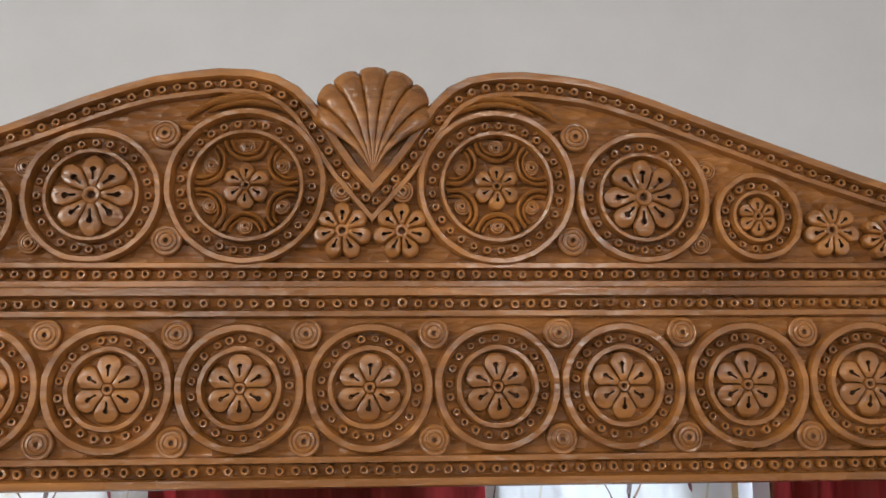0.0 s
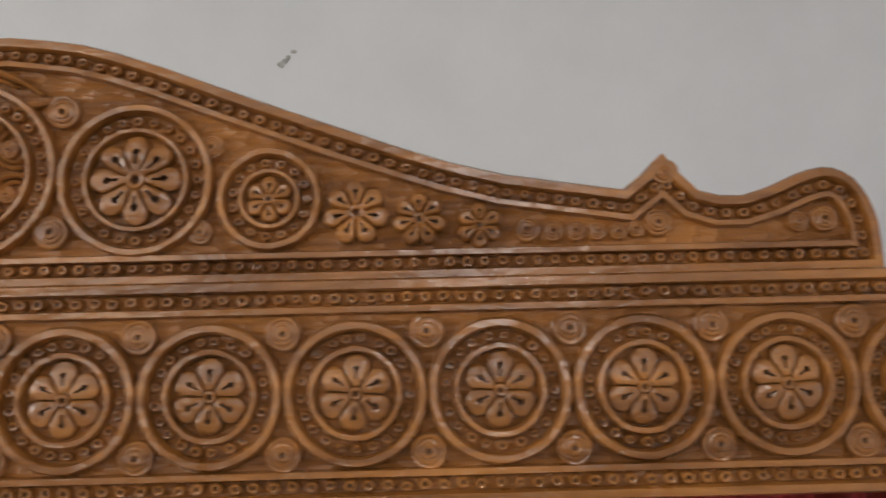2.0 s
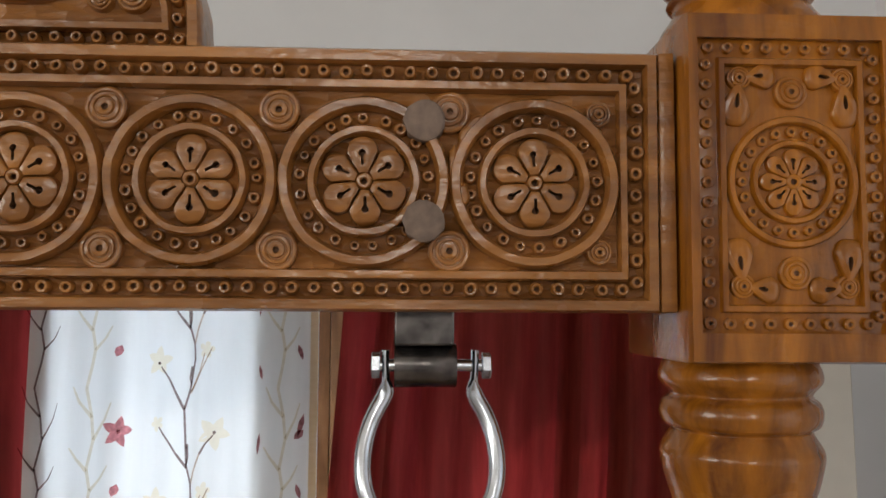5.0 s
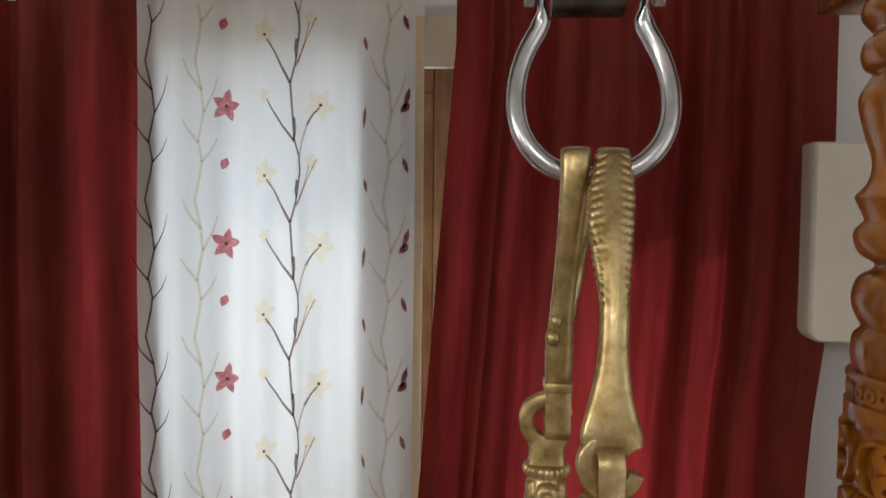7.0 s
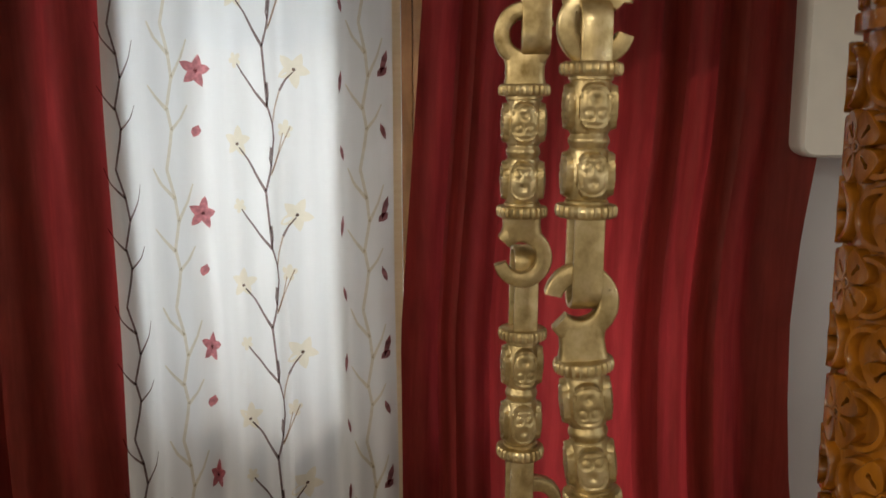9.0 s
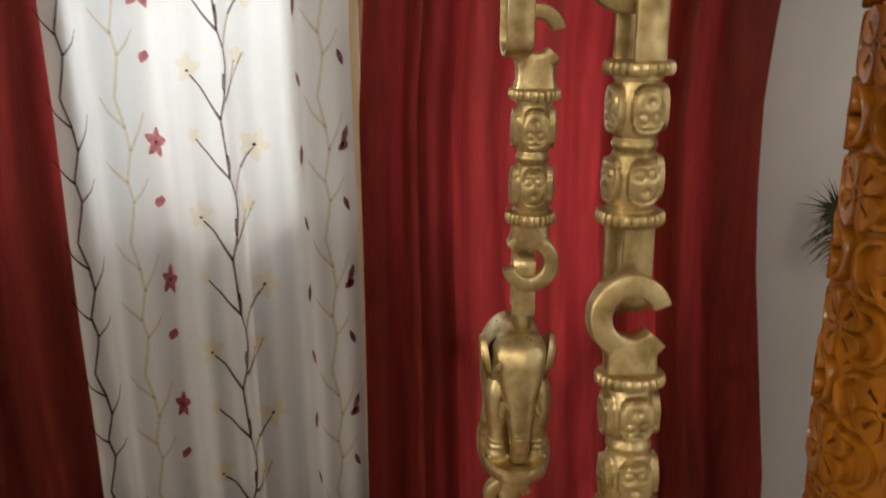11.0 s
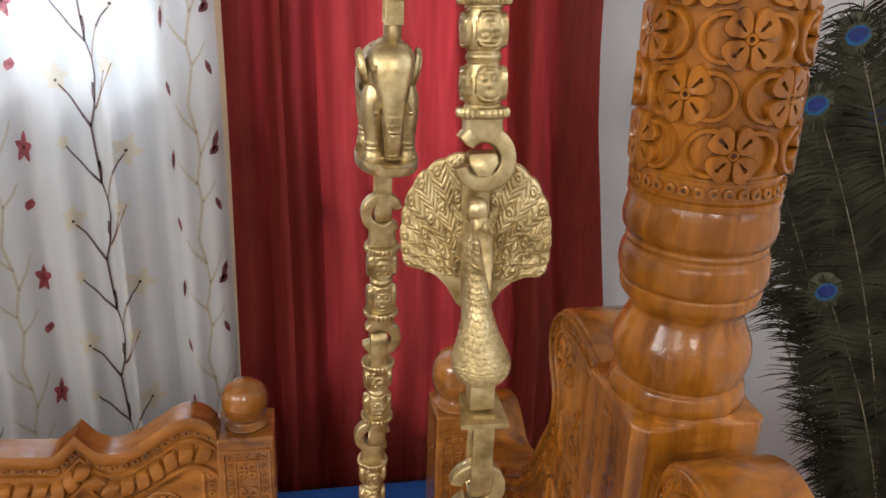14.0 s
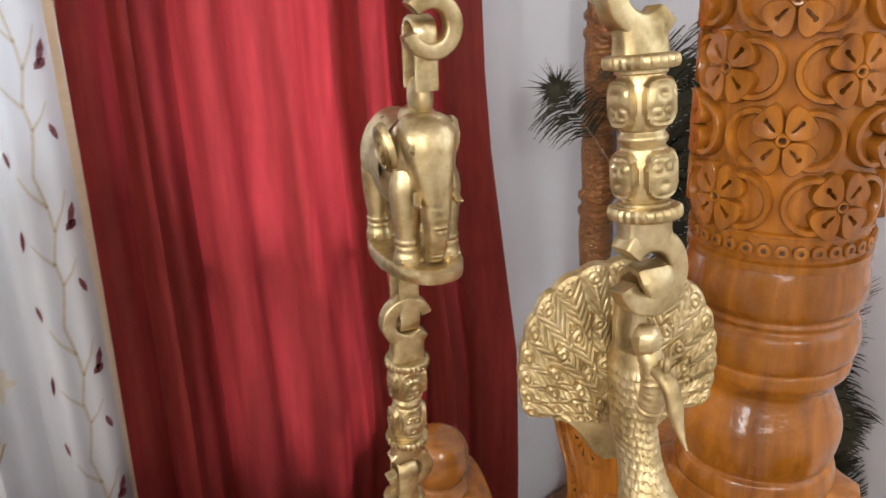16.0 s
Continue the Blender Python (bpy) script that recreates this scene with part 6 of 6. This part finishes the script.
# front bracket: a round scroll that stands out from the base block
front_bracket = tagged(empty("scroll_bracket", 1.025, 0.001, 0.6), "golden brown scroll bracket with dotted ring on its cheek", "bracket", "post brackets")
CYF, CZF, RF = -0.052, 0.852, 0.047
arc = [(CYF + RF * math.cos(radians(a)), CZF + RF * math.sin(radians(a))) for a in range(26, 262, 8)]
fl = arc + [(-0.050, 0.795), (-0.056, 0.770), (-0.075, 0.742), (-0.12, 0.70), (-0.20, 0.675), (-0.32, 0.650), (-0.42, 0.625), (-0.47, 0.60), (-0.48, 0.56), (-0.45, 0.52), (-0.36, 0.46), (-0.22, 0.41), (-0.10, 0.34), (0.0008, 0.25), (0.0008, 0.872)]
fl = ccw(fl)
bm = bmesh.new()
bracket_slab(bm, fl, BX0 - 0.002, BX1 + 0.002)
brpart("bracket_body", bm, front_bracket)
bm = bmesh.new()
ring_relief(bm, CYF, CZF, 0.0395, 0.0440, 0.0005, -0.0024, 44)
ring_relief(bm, CYF, CZF, 0.0265, 0.0300, 0.0005, -0.0024, 40)
for k in range(26):
    a = 2 * math.pi * k / 26
    stud(bm, CYF + 0.0348 * math.cos(a), CZF + 0.0348 * math.sin(a), 0.0004, 0.0032, 0.0020)
brpart("dotted_ring", on_side(bm, BX0 - 0.002), front_bracket)
bm = bmesh.new()
flower(bm, CYF, CZF, 0.025, 8, 0.0004, 0.003)
stud(bm, CYF, CZF, 0.0004, 0.0055, 0.0035, 14)
brpart("carved_flower", on_side(bm, BX0 - 0.002), front_bracket)
bm = bmesh.new()
band(bm, inset(fl, 0.004)[:], 0.0, 0.004, 0.0005, -0.0022)
brpart("rim", on_side(bm, BX0 - 0.002), front_bracket)
for top in (bracket, front_bracket):
    copy_thing(top, Matrix.Translation((-1.036, top.location.y, top.location.z)))

# ---- swing seat ----
YB = 0.318
seat = tagged(empty("wooden_swing", 0.0, 0.11, 0.42), "golden brown carved wooden swing with a scrolled back", "swing")


def spart(name, bm, label="", smooth=True, parent=None):
    ob = part(name, bm, WOOD_SEAT, parent if parent is not None else seat, label, smooth)
    if parent is None:
        ob.matrix_parent_inverse = seat.matrix_basis.inverted()
    return ob


bm = bmesh.new()
box(bm, -0.978, 0.978, -0.145, 0.365, 0.420, 0.458, 0.004)
spart("seat_board", bm, "thick plain seat board", False)
hump = smooth_profile([(0.700, 0.714), (0.690, 0.728), (0.676, 0.7355), (0.660, 0.733), (0.640, 0.7205), (0.620, 0.708), (0.604, 0.702), (0.592, 0.7025), (0.582, 0.708), (0.575, 0.716)], 4)
hump += smooth_profile([(0.5685, 0.7245), (0.560, 0.716), (0.551, 0.707), (0.545, 0.7035), (0.530, 0.7045), (0.508, 0.7065), (0.470, 0.708), (0.40, 0.709), (0.33, 0.710), (0.26, 0.714), (0.18, 0.726), (0.09, 0.744), (0.0, 0.750)], 4)
rail = hump + [(-x, z) for x, z in hump[-2::-1]]
rail = ccw(rail + [(-0.700, 0.458), (0.700, 0.458)])
bm = bmesh.new()
slab(bm, rail, YB, YB + 0.018)
back = spart("backrest", bm, "scrolled backrest with carved borders", False)


CREST = sorted([p for p in rail if p[1] > 0.5])


def strip(bm, d0, d1, y_back, y_front):
    """A raised strip that follows the upper line of the backrest between two depths below it."""
    lines = [(d0, y_back), (d0, y_front + 0.001), (d0 + 0.15 * (d1 - d0), y_front), (d1 - 0.15 * (d1 - d0), y_front), (d1, y_front + 0.001), (d1, y_back)]
    return loft(bm, [[(max(-0.697, min(0.697, x)), y, z - d) for x, z in CREST] for d, y in lines], False)


bm = bmesh.new()
strip(bm, -0.001, 0.013, YB + 0.022, YB - 0.010)
spart("top_rim", bm, "smooth shiny rim", True, back)
bm = bmesh.new()
strip(bm, 0.026, 0.031, YB + 0.001, YB - 0.0035)
spart("inner_rail", bm, "", True, back)
bm = bmesh.new()
strip(bm, 0.056, 0.062, YB + 0.001, YB - 0.0045)
spart("lower_rail", bm, "", True, back)
keep = lambda d, step: [(x, z - d) for x, z in resample(CREST, step, False) if abs(x) < 0.690]
bm = bmesh.new()
for x, z in keep(0.020, 0.0115):
    stud(bm, x, z, YB, 0.0040, 0.0026)
spart("stud_border", bm, "", True, back)
line = keep(0.0435, 0.0165)
for i, (x, z) in enumerate(line):
    xa, za = line[max(i - 1, 0)]
    xb, zb = line[min(i + 1, len(line) - 1)]
    a = math.atan2(zb - za, xb - xa)
    if math.hypot(xb - xa, zb - za) > 0.06:
        continue
    if abs(math.cos(a)) < 0.3:
        continue
    prof = []
    for q, y in ((1.0, YB + 0.0005), (0.95, YB - 0.004), (0.78, YB - 0.0065), (0.3, YB - 0.0072)):
        ring = []
        for k in range(14):
            b = 2 * math.pi * k / 14
            cb, sb = math.cos(b), math.sin(b)
            cb, sb = math.copysign(abs(cb) ** 0.55, cb), math.copysign(abs(sb) ** 0.55, sb)
            px, pz = 0.0082 * q * cb + 0.0030 * sb, 0.0098 * q * sb
            ring.append((x + px * math.cos(a) - pz * math.sin(a), y, z + px * math.sin(a) + pz * math.cos(a)))
        prof.append(ring)
    bm = bmesh.new()
    loft(bm, prof, True, False, True)
    spart("carved_bead", bm, "", True, back)
for side in (-1, 1):
    for x, z, r in ((0.640, 0.630, 0.015), (0.585, 0.612, 0.015), (0.530, 0.612, 0.015), (0.470, 0.585, 0.038), (0.37, 0.585, 0.038), (0.27, 0.59, 0.038), (0.17, 0.6, 0.04), (0.06, 0.62, 0.04)):
        bm = bmesh.new()
        flower(bm, side * x, z, r, 8, YB, 0.0028)
        stud(bm, side * x, z, YB, 0.006, 0.005, 14)
        ring_relief(bm, side * x, z, r * 1.06, r * 1.06 + 0.004, YB, YB - 0.0022, 34)
        spart("carved_flower", bm, "", True, back)
    bm = bmesh.new()
    for k in range(19):
        stud(bm, side * 0.688, 0.470 + 0.0108 * k, YB, 0.0036, 0.0026)
    spart("stud_border", bm, "", True, back)
    for x in (0.6805, 0.6955):
        bm = bmesh.new()
        box(bm, side * x - 0.0018, side * x + 0.0018, YB - 0.003, YB + 0.001, 0.462, 0.668, 0.0008)
        spart("inner_rail", bm, "", True, back)
# corner posts with ball finials
for X0 in (0.724, -0.724, 0.942, -0.942):
    hw, y0, y1 = 0.028, YB - 0.012, YB + 0.044
    big, lift = (1.22, 0.007) if abs(X0) > 0.9 else (0.94, 0.0)  # the outer posts carry the larger balls
    YC = (y0 + y1) / 2
    bm = bmesh.new()
    box(bm, X0 - hw, X0 + hw, y0, y1, 0.4584, 0.711 + lift, 0.0025)
    corner = spart("corner_post", bm, "square carved corner post", False)
    fr = [(X0 - hw + 0.004, 0.465), (X0 + hw - 0.004, 0.465), (X0 + hw - 0.004, 0.699), (X0 - hw + 0.004, 0.699)]
    bm = bmesh.new()
    band(bm, fr, 0.0, 0.004, y0 + 0.001, y0 - 0.003)
    band(bm, fr, 0.0115, 0.0145, y0 + 0.001, y0 - 0.003)
    spart("panel_frame", bm, "", True, corner)
    bm = bmesh.new()
    for x, z in resample(inset(fr, 0.0078), 0.0095):
        stud(bm, x, z, y0 + 0.0004, 0.0031, 0.0022)
    for k in range(7):
        z = 0.490 + 0.0307 * k
        for q in range(4):
            petal(bm, X0, z, math.pi / 4 + q * math.pi / 2, 0.0135, 0.0120, y0 + 0.0004, 0.0028)
        stud(bm, X0, z, y0 + 0.0004, 0.003, 0.003)
    spart("panel_carving", bm, "", True, corner)
    bm = bmesh.new()
    turned = [(0.0215, 0.7112), (0.0225, 0.7136), (0.018, 0.7164), (0.0158, 0.7184), (0.0165, 0.7204), (0.0210, 0.7250), (0.0238, 0.7330), (0.0242, 0.7410), (0.0225, 0.7500), (0.0180, 0.7574), (0.0100, 0.7627), (0.0030, 0.7643), (0.0, 0.7645)]
    lathe(bm, [(r * big, 0.7112 + lift + (z - 0.7112) * big) for r, z in smooth_profile(turned, 4)], 36, X0, YC)
    spart("ball_finial", bm, "turned ball finial", True, corner)

# ---- behind the swing ----
# low chest under a blue cloth
chest = tagged(empty("covered_platform", 0.87, 0.76, 0.0), "low platform covered with a bright blue cloth", "platform")
bm = bmesh.new()
box(bm, 0.60, 1.16, 0.56, 0.955, 0.0, 0.151, 0.006)
ob = part("platform_body", bm, WOOD_FRAME, chest, "", False)
ob.matrix_parent_inverse = chest.matrix_basis.inverted()
bm = bmesh.new()
cx, cy = 0.88, 0.7575
loops = []
per = []
for i in range(160):
    b = 2 * math.pi * i / 160
    c, s = math.cos(b), math.sin(b)
    q = 1 / max(abs(c) / 0.287, abs(s) / 0.204)
    per.append((c * q, s * q, b))
for z, k in ((0.356, 0.02), (0.3565, 0.5), (0.356, 0.9), (0.3555, 0.97), (0.353, 0.99), (0.348, 1.0), (0.30, 1.006), (0.24, 1.012), (0.206, 1.016)):
    wave = max(0.0, (0.345 - z)) * 0.05
    loops.append([(cx + x * k + wave * math.sin(17 * b) * math.cos(b), cy + y * k + wave * math.sin(17 * b) * math.sin(b), z - 0.198 + (0.0012 * math.sin(9 * x * 7 + 5 * y * 9) if k < 0.95 else 0)) for x, y, b in per])
loft(bm, loops, True, True, False)
ob = part("cloth", bm, BLUE, chest, "bright blue cloth")
ob.matrix_parent_inverse = chest.matrix_basis.inverted()

# white unit on the wall
unit = tagged(empty("wall_unit", 1.35, 1.1197, 1.55), "plain white plastic unit mounted on the wall", "wall unit")
bm = bmesh.new()
loop = []
for cxx, cz, a0 in ((1.58, 1.697, 0), (1.303, 1.697, 90), (1.319, 1.409, 180), (1.57, 1.409, 270)):
    r = 0.006 if cz > 1.6 else 0.022
    loop += [(cxx + r * math.cos(radians(a0 + 15 * k)), cz + r * math.sin(radians(a0 + 15 * k))) for k in range(7)]
loft(bm, [[(x, y, z) for x, z in inset(loop, d)] for y, d in ((1.1197, 0.0004), (0.9919, 0.0004))], True, True, True)
ob = part("housing", bm, PLASTIC, unit)
ob.matrix_parent_inverse = unit.matrix_basis.inverted()
bm = bmesh.new()
loft(bm, [[(x, y, z) for x, z in inset(loop, d)] for y, d in ((0.9918, 0.0), (0.976, 0.0), (0.967, 0.0015), (0.963, 0.0048))], True, True, True)
ob = part("front_cover", bm, PLASTIC, unit)
ob.matrix_parent_inverse = unit.matrix_basis.inverted()
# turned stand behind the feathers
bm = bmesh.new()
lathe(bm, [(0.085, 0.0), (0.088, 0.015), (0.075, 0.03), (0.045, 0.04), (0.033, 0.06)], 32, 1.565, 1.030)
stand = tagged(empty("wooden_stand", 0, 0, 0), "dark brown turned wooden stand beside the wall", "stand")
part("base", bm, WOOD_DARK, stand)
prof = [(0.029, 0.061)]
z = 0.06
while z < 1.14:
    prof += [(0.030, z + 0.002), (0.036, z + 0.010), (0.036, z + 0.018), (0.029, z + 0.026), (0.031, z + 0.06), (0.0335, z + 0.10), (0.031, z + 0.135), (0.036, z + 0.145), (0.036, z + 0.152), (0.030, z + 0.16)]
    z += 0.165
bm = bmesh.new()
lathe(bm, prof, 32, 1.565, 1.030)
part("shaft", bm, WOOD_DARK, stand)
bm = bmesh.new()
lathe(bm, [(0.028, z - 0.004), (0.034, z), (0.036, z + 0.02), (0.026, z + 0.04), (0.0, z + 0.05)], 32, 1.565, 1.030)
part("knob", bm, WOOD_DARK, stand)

# peacock feathers in a floor vase
VX, VY = 1.688, 0.50
bm = bmesh.new()
lathe(bm, smooth_profile([(0.0, 0.0), (0.034, 0.0), (0.036, 0.01), (0.046, 0.05), (0.050, 0.10), (0.042, 0.15), (0.034, 0.175), (0.038, 0.19), (0.034, 0.189), (0.030, 0.175), (0.04, 0.14), (0.02, 0.08)], 4), 36, VX, VY)
vase = tagged(link_mesh("floor_vase", bm, BRASS), "round floor vase holding peacock feathers", "vase")
rng = random.Random(7)


def feather(base, tip, bend, eye=True, length_barb=0.062, seed=1, density=1.0, blue=True, start=0.12):
    """A long tail feather: pale shaft, loose dark barbs down both sides, a fringed blue eye near the tip."""
    r = random.Random(seed)
    base, tip, bend = Vector(base), Vector(tip), Vector(bend)
    curve = [base * (1 - t) ** 2 + (base + (tip - base) * 0.55 + bend) * 2 * t * (1 - t) + tip * t * t for t in (k / 40 for k in range(41))]
    thing = tagged(empty("peacock_feather", *base), "long peacock feather with loose dark green barbs" + (" and a round eye" if eye else ""), "feather", "peacock feathers")

    def fpart(name, bm, m, label=""):
        ob = part(name, bm, m, thing, label)
        ob.matrix_parent_inverse = thing.matrix_basis.inverted()
        return ob

    bm = bmesh.new()
    tube(bm, curve, [0.0019 - 0.0012 * k / 40 for k in range(41)], 6)
    fpart("shaft", bm, FEATHER_PALE, "pale shaft")
    bm = bmesh.new()
    total = sum((b - a).length for a, b in zip(curve, curve[1:]))
    n = int(total / 0.0030 * density)
    view = Vector((0.45, 1.0, -0.3)).normalized()
    for k in range(n):
        t = start + (0.98 - start) * k / n + r.uniform(-0.006, 0.006)
        f = min(39.0, max(0.0, t * 40))
        i = int(f)
        p = curve[i].lerp(curve[i + 1], f - i)
        d = (curve[i + 1] - curve[i]).normalized()
        for s in (-1, 1):
            L = length_barb * (0.30 + 0.70 * math.sin(math.pi * min(1, t * 0.75))) * (r.uniform(0.45, 1.25) + 0.22 * math.sin(t * 37 + seed + s)) * (1 - 0.45 * bump_step(0.93, 1.0, t))
            out = (d.cross(view) * s + view * (0.30 * math.sin(t * 23 + 2 * seed) + r.uniform(-0.18, 0.18))).normalized()
            up = 0.62 + 0.34 * math.sin(t * 19 + 1.3 * seed + 2 * s) + r.uniform(-0.10, 0.10)
            droop = Vector((0, 0, -1)) * (0.18 + 0.34 * math.sin(t * 13 + seed * 0.7 + s) + r.uniform(-0.08, 0.08)) * L
            w = r.uniform(0.0008, 0.0016)
            pts = [p + (out * q + d * up * (q - 0.35 * q * q)) * L + droop * (1.1 * q * q) for q in (0.0, 0.3, 0.58, 0.82, 1.0)]
            side = (pts[3] - pts[0]).cross(view).normalized() * w
            prev = None
            for q, k2 in zip(pts, (0.7, 1.0, 0.9, 0.7, 0.25)):
                now = (bm.verts.new(q - side * k2), bm.verts.new(q + side * k2))
                if prev:
                    bm.faces.new((prev[0], prev[1], now[1], now[0]))
                prev = now
    tagged(fpart("vane", bm, FEATHER, "loose dark green barbs"), kind="stuff")
    if eye:
        d = (curve[-1] - curve[-4]).normalized()
        out = d.cross(view).normalized()
        nrm = out.cross(d).normalized()
        if nrm.dot(view) > 0:
            nrm = -nrm
        c = curve[-1] - d * 0.012
        kinds = (("eye_rim", FEATHER_BRONZE, 0.0245, 0.029, 0.001, 0.0015), ("eye_ring", FEATHER_RING, 0.0160, 0.0130, -0.001, 0.003), ("eye", FEATHER_EYE, 0.0125, 0.0092, 0.001, 0.0050))
        for name, m, rx, rz, off, lift in kinds if blue else ():
            bm = bmesh.new()
            loops = []
            for q, h in ((1.0, 0.0), (0.97, 1.0), (0.6, 1.6), (0.05, 1.9)):
                loops.append([tuple(c + d * off + out * (rx * q * math.cos(b) * (1 + 0.08 * math.sin(9 * b))) + d * (rz * q * math.sin(b)) + nrm * (lift + 0.0006 * h)) for b in (2 * math.pi * j / 32 for j in range(32))])
            loft(bm, loops, True, True, True)
            fpart(name, bm, m, {"eye": "dark blue eye spot", "eye_ring": "blue-green ring", "eye_rim": "bronze rim"}[name])
        if not blue:
            bm = bmesh.new()
            loops = [[tuple(c + out * (q * 0.011 * math.cos(b) * (1 + 0.25 * math.sin(7 * b))) + d * (q * 0.014 * math.sin(b)) + nrm * h) for b in (2 * math.pi * j / 28 for j in range(28))] for q, h in ((1.0, 0.0), (0.8, 0.0015), (0.1, 0.0022))]
            loft(bm, loops, True, True, True)
            fpart("eye", bm, FEATHER, "dark eye spot")
        # loose barbs that stand out all round the eye
        bm = bmesh.new()
        for k in range(130 if blue else 420):
            b = r.uniform(0, 2 * math.pi)
            inner = 0.018 if blue else 0.004 * r.random()
            L = r.uniform(0.012, 0.030) if blue or r.random() > 0.12 else r.uniform(0.030, 0.060)
            way = (out * math.cos(b) + d * math.sin(b) + nrm * r.uniform(-0.5, 0.5)).normalized()
            bend = (d * r.uniform(-0.1, 0.5) - Vector((0, 0, 1)) * r.uniform(0, 0.4)) * L * 0.5
            side = way.cross(nrm).normalized() * r.uniform(0.0005, 0.0010)
            a, m0, e = c + way * inner, c + way * (inner + 0.55 * L) + bend * 0.3, c + way * (inner + L) + bend
            q = [bm.verts.new(v) for v in (a - side, a + side, m0 + side, m0 - side, e)]
            bm.faces.new(q[:4])
            bm.faces.new((q[3], q[2], q[4]))
        tagged(fpart("eye_fringe", bm, FEATHER, "loose dark barbs round the eye"), kind="stuff")
    return thing


feather((VX - 0.01, VY, 0.10), (1.425, 0.965, 0.965), (0.02, 0.02, 0.16), True, 0.052, 11, 0.14, False, 0.84)
feather((VX, VY + 0.01, 0.10), (1.470, 0.605, 0.985), (0.10, -0.01, 0.02), True, 0.066, 12, 1.3)
feather((VX + 0.01, VY, 0.10), (1.563, 0.595, 0.972), (0.08, -0.01, 0.02), True, 0.066, 13, 1.3)
feather((VX, VY - 0.01, 0.10), (1.532, 0.590, 0.715), (0.08, -0.01, 0.0), True, 0.060, 14, 1.3)
feather((VX + 0.012, VY, 0.10), (1.508, 0.600, 1.078), (0.10, -0.01, 0.02), True, 0.064, 15, 1.2)
seeds = 20
for tx, ty, tz in ((1.56, 0.84, 0.86), (1.60, 0.88, 1.02), (1.70, 0.74, 0.86), (1.67, 0.86, 0.98), (1.69, 0.70, 0.72), (1.71, 0.78, 0.58), (1.55, 0.92, 1.05), (1.70, 0.86, 1.10), (1.64, 0.82, 0.84), (1.69, 0.60, 0.62), (1.71, 0.66, 0.74), (1.70, 0.56, 0.44), (1.72, 0.62, 0.52), (1.68, 0.72, 0.98), (1.71, 0.70, 0.90), (1.72, 0.80, 1.02), (1.58, 0.80, 0.98)):
    seeds += 1
    feather((VX + rng.uniform(-0.015, 0.015), VY + rng.uniform(-0.015, 0.015), 0.10), (tx, ty, tz), (rng.uniform(-0.02, 0.05), rng.uniform(-0.04, 0.02), 0.05), False, 0.080 if tz > 0.8 else 0.058, seeds, 1.3)
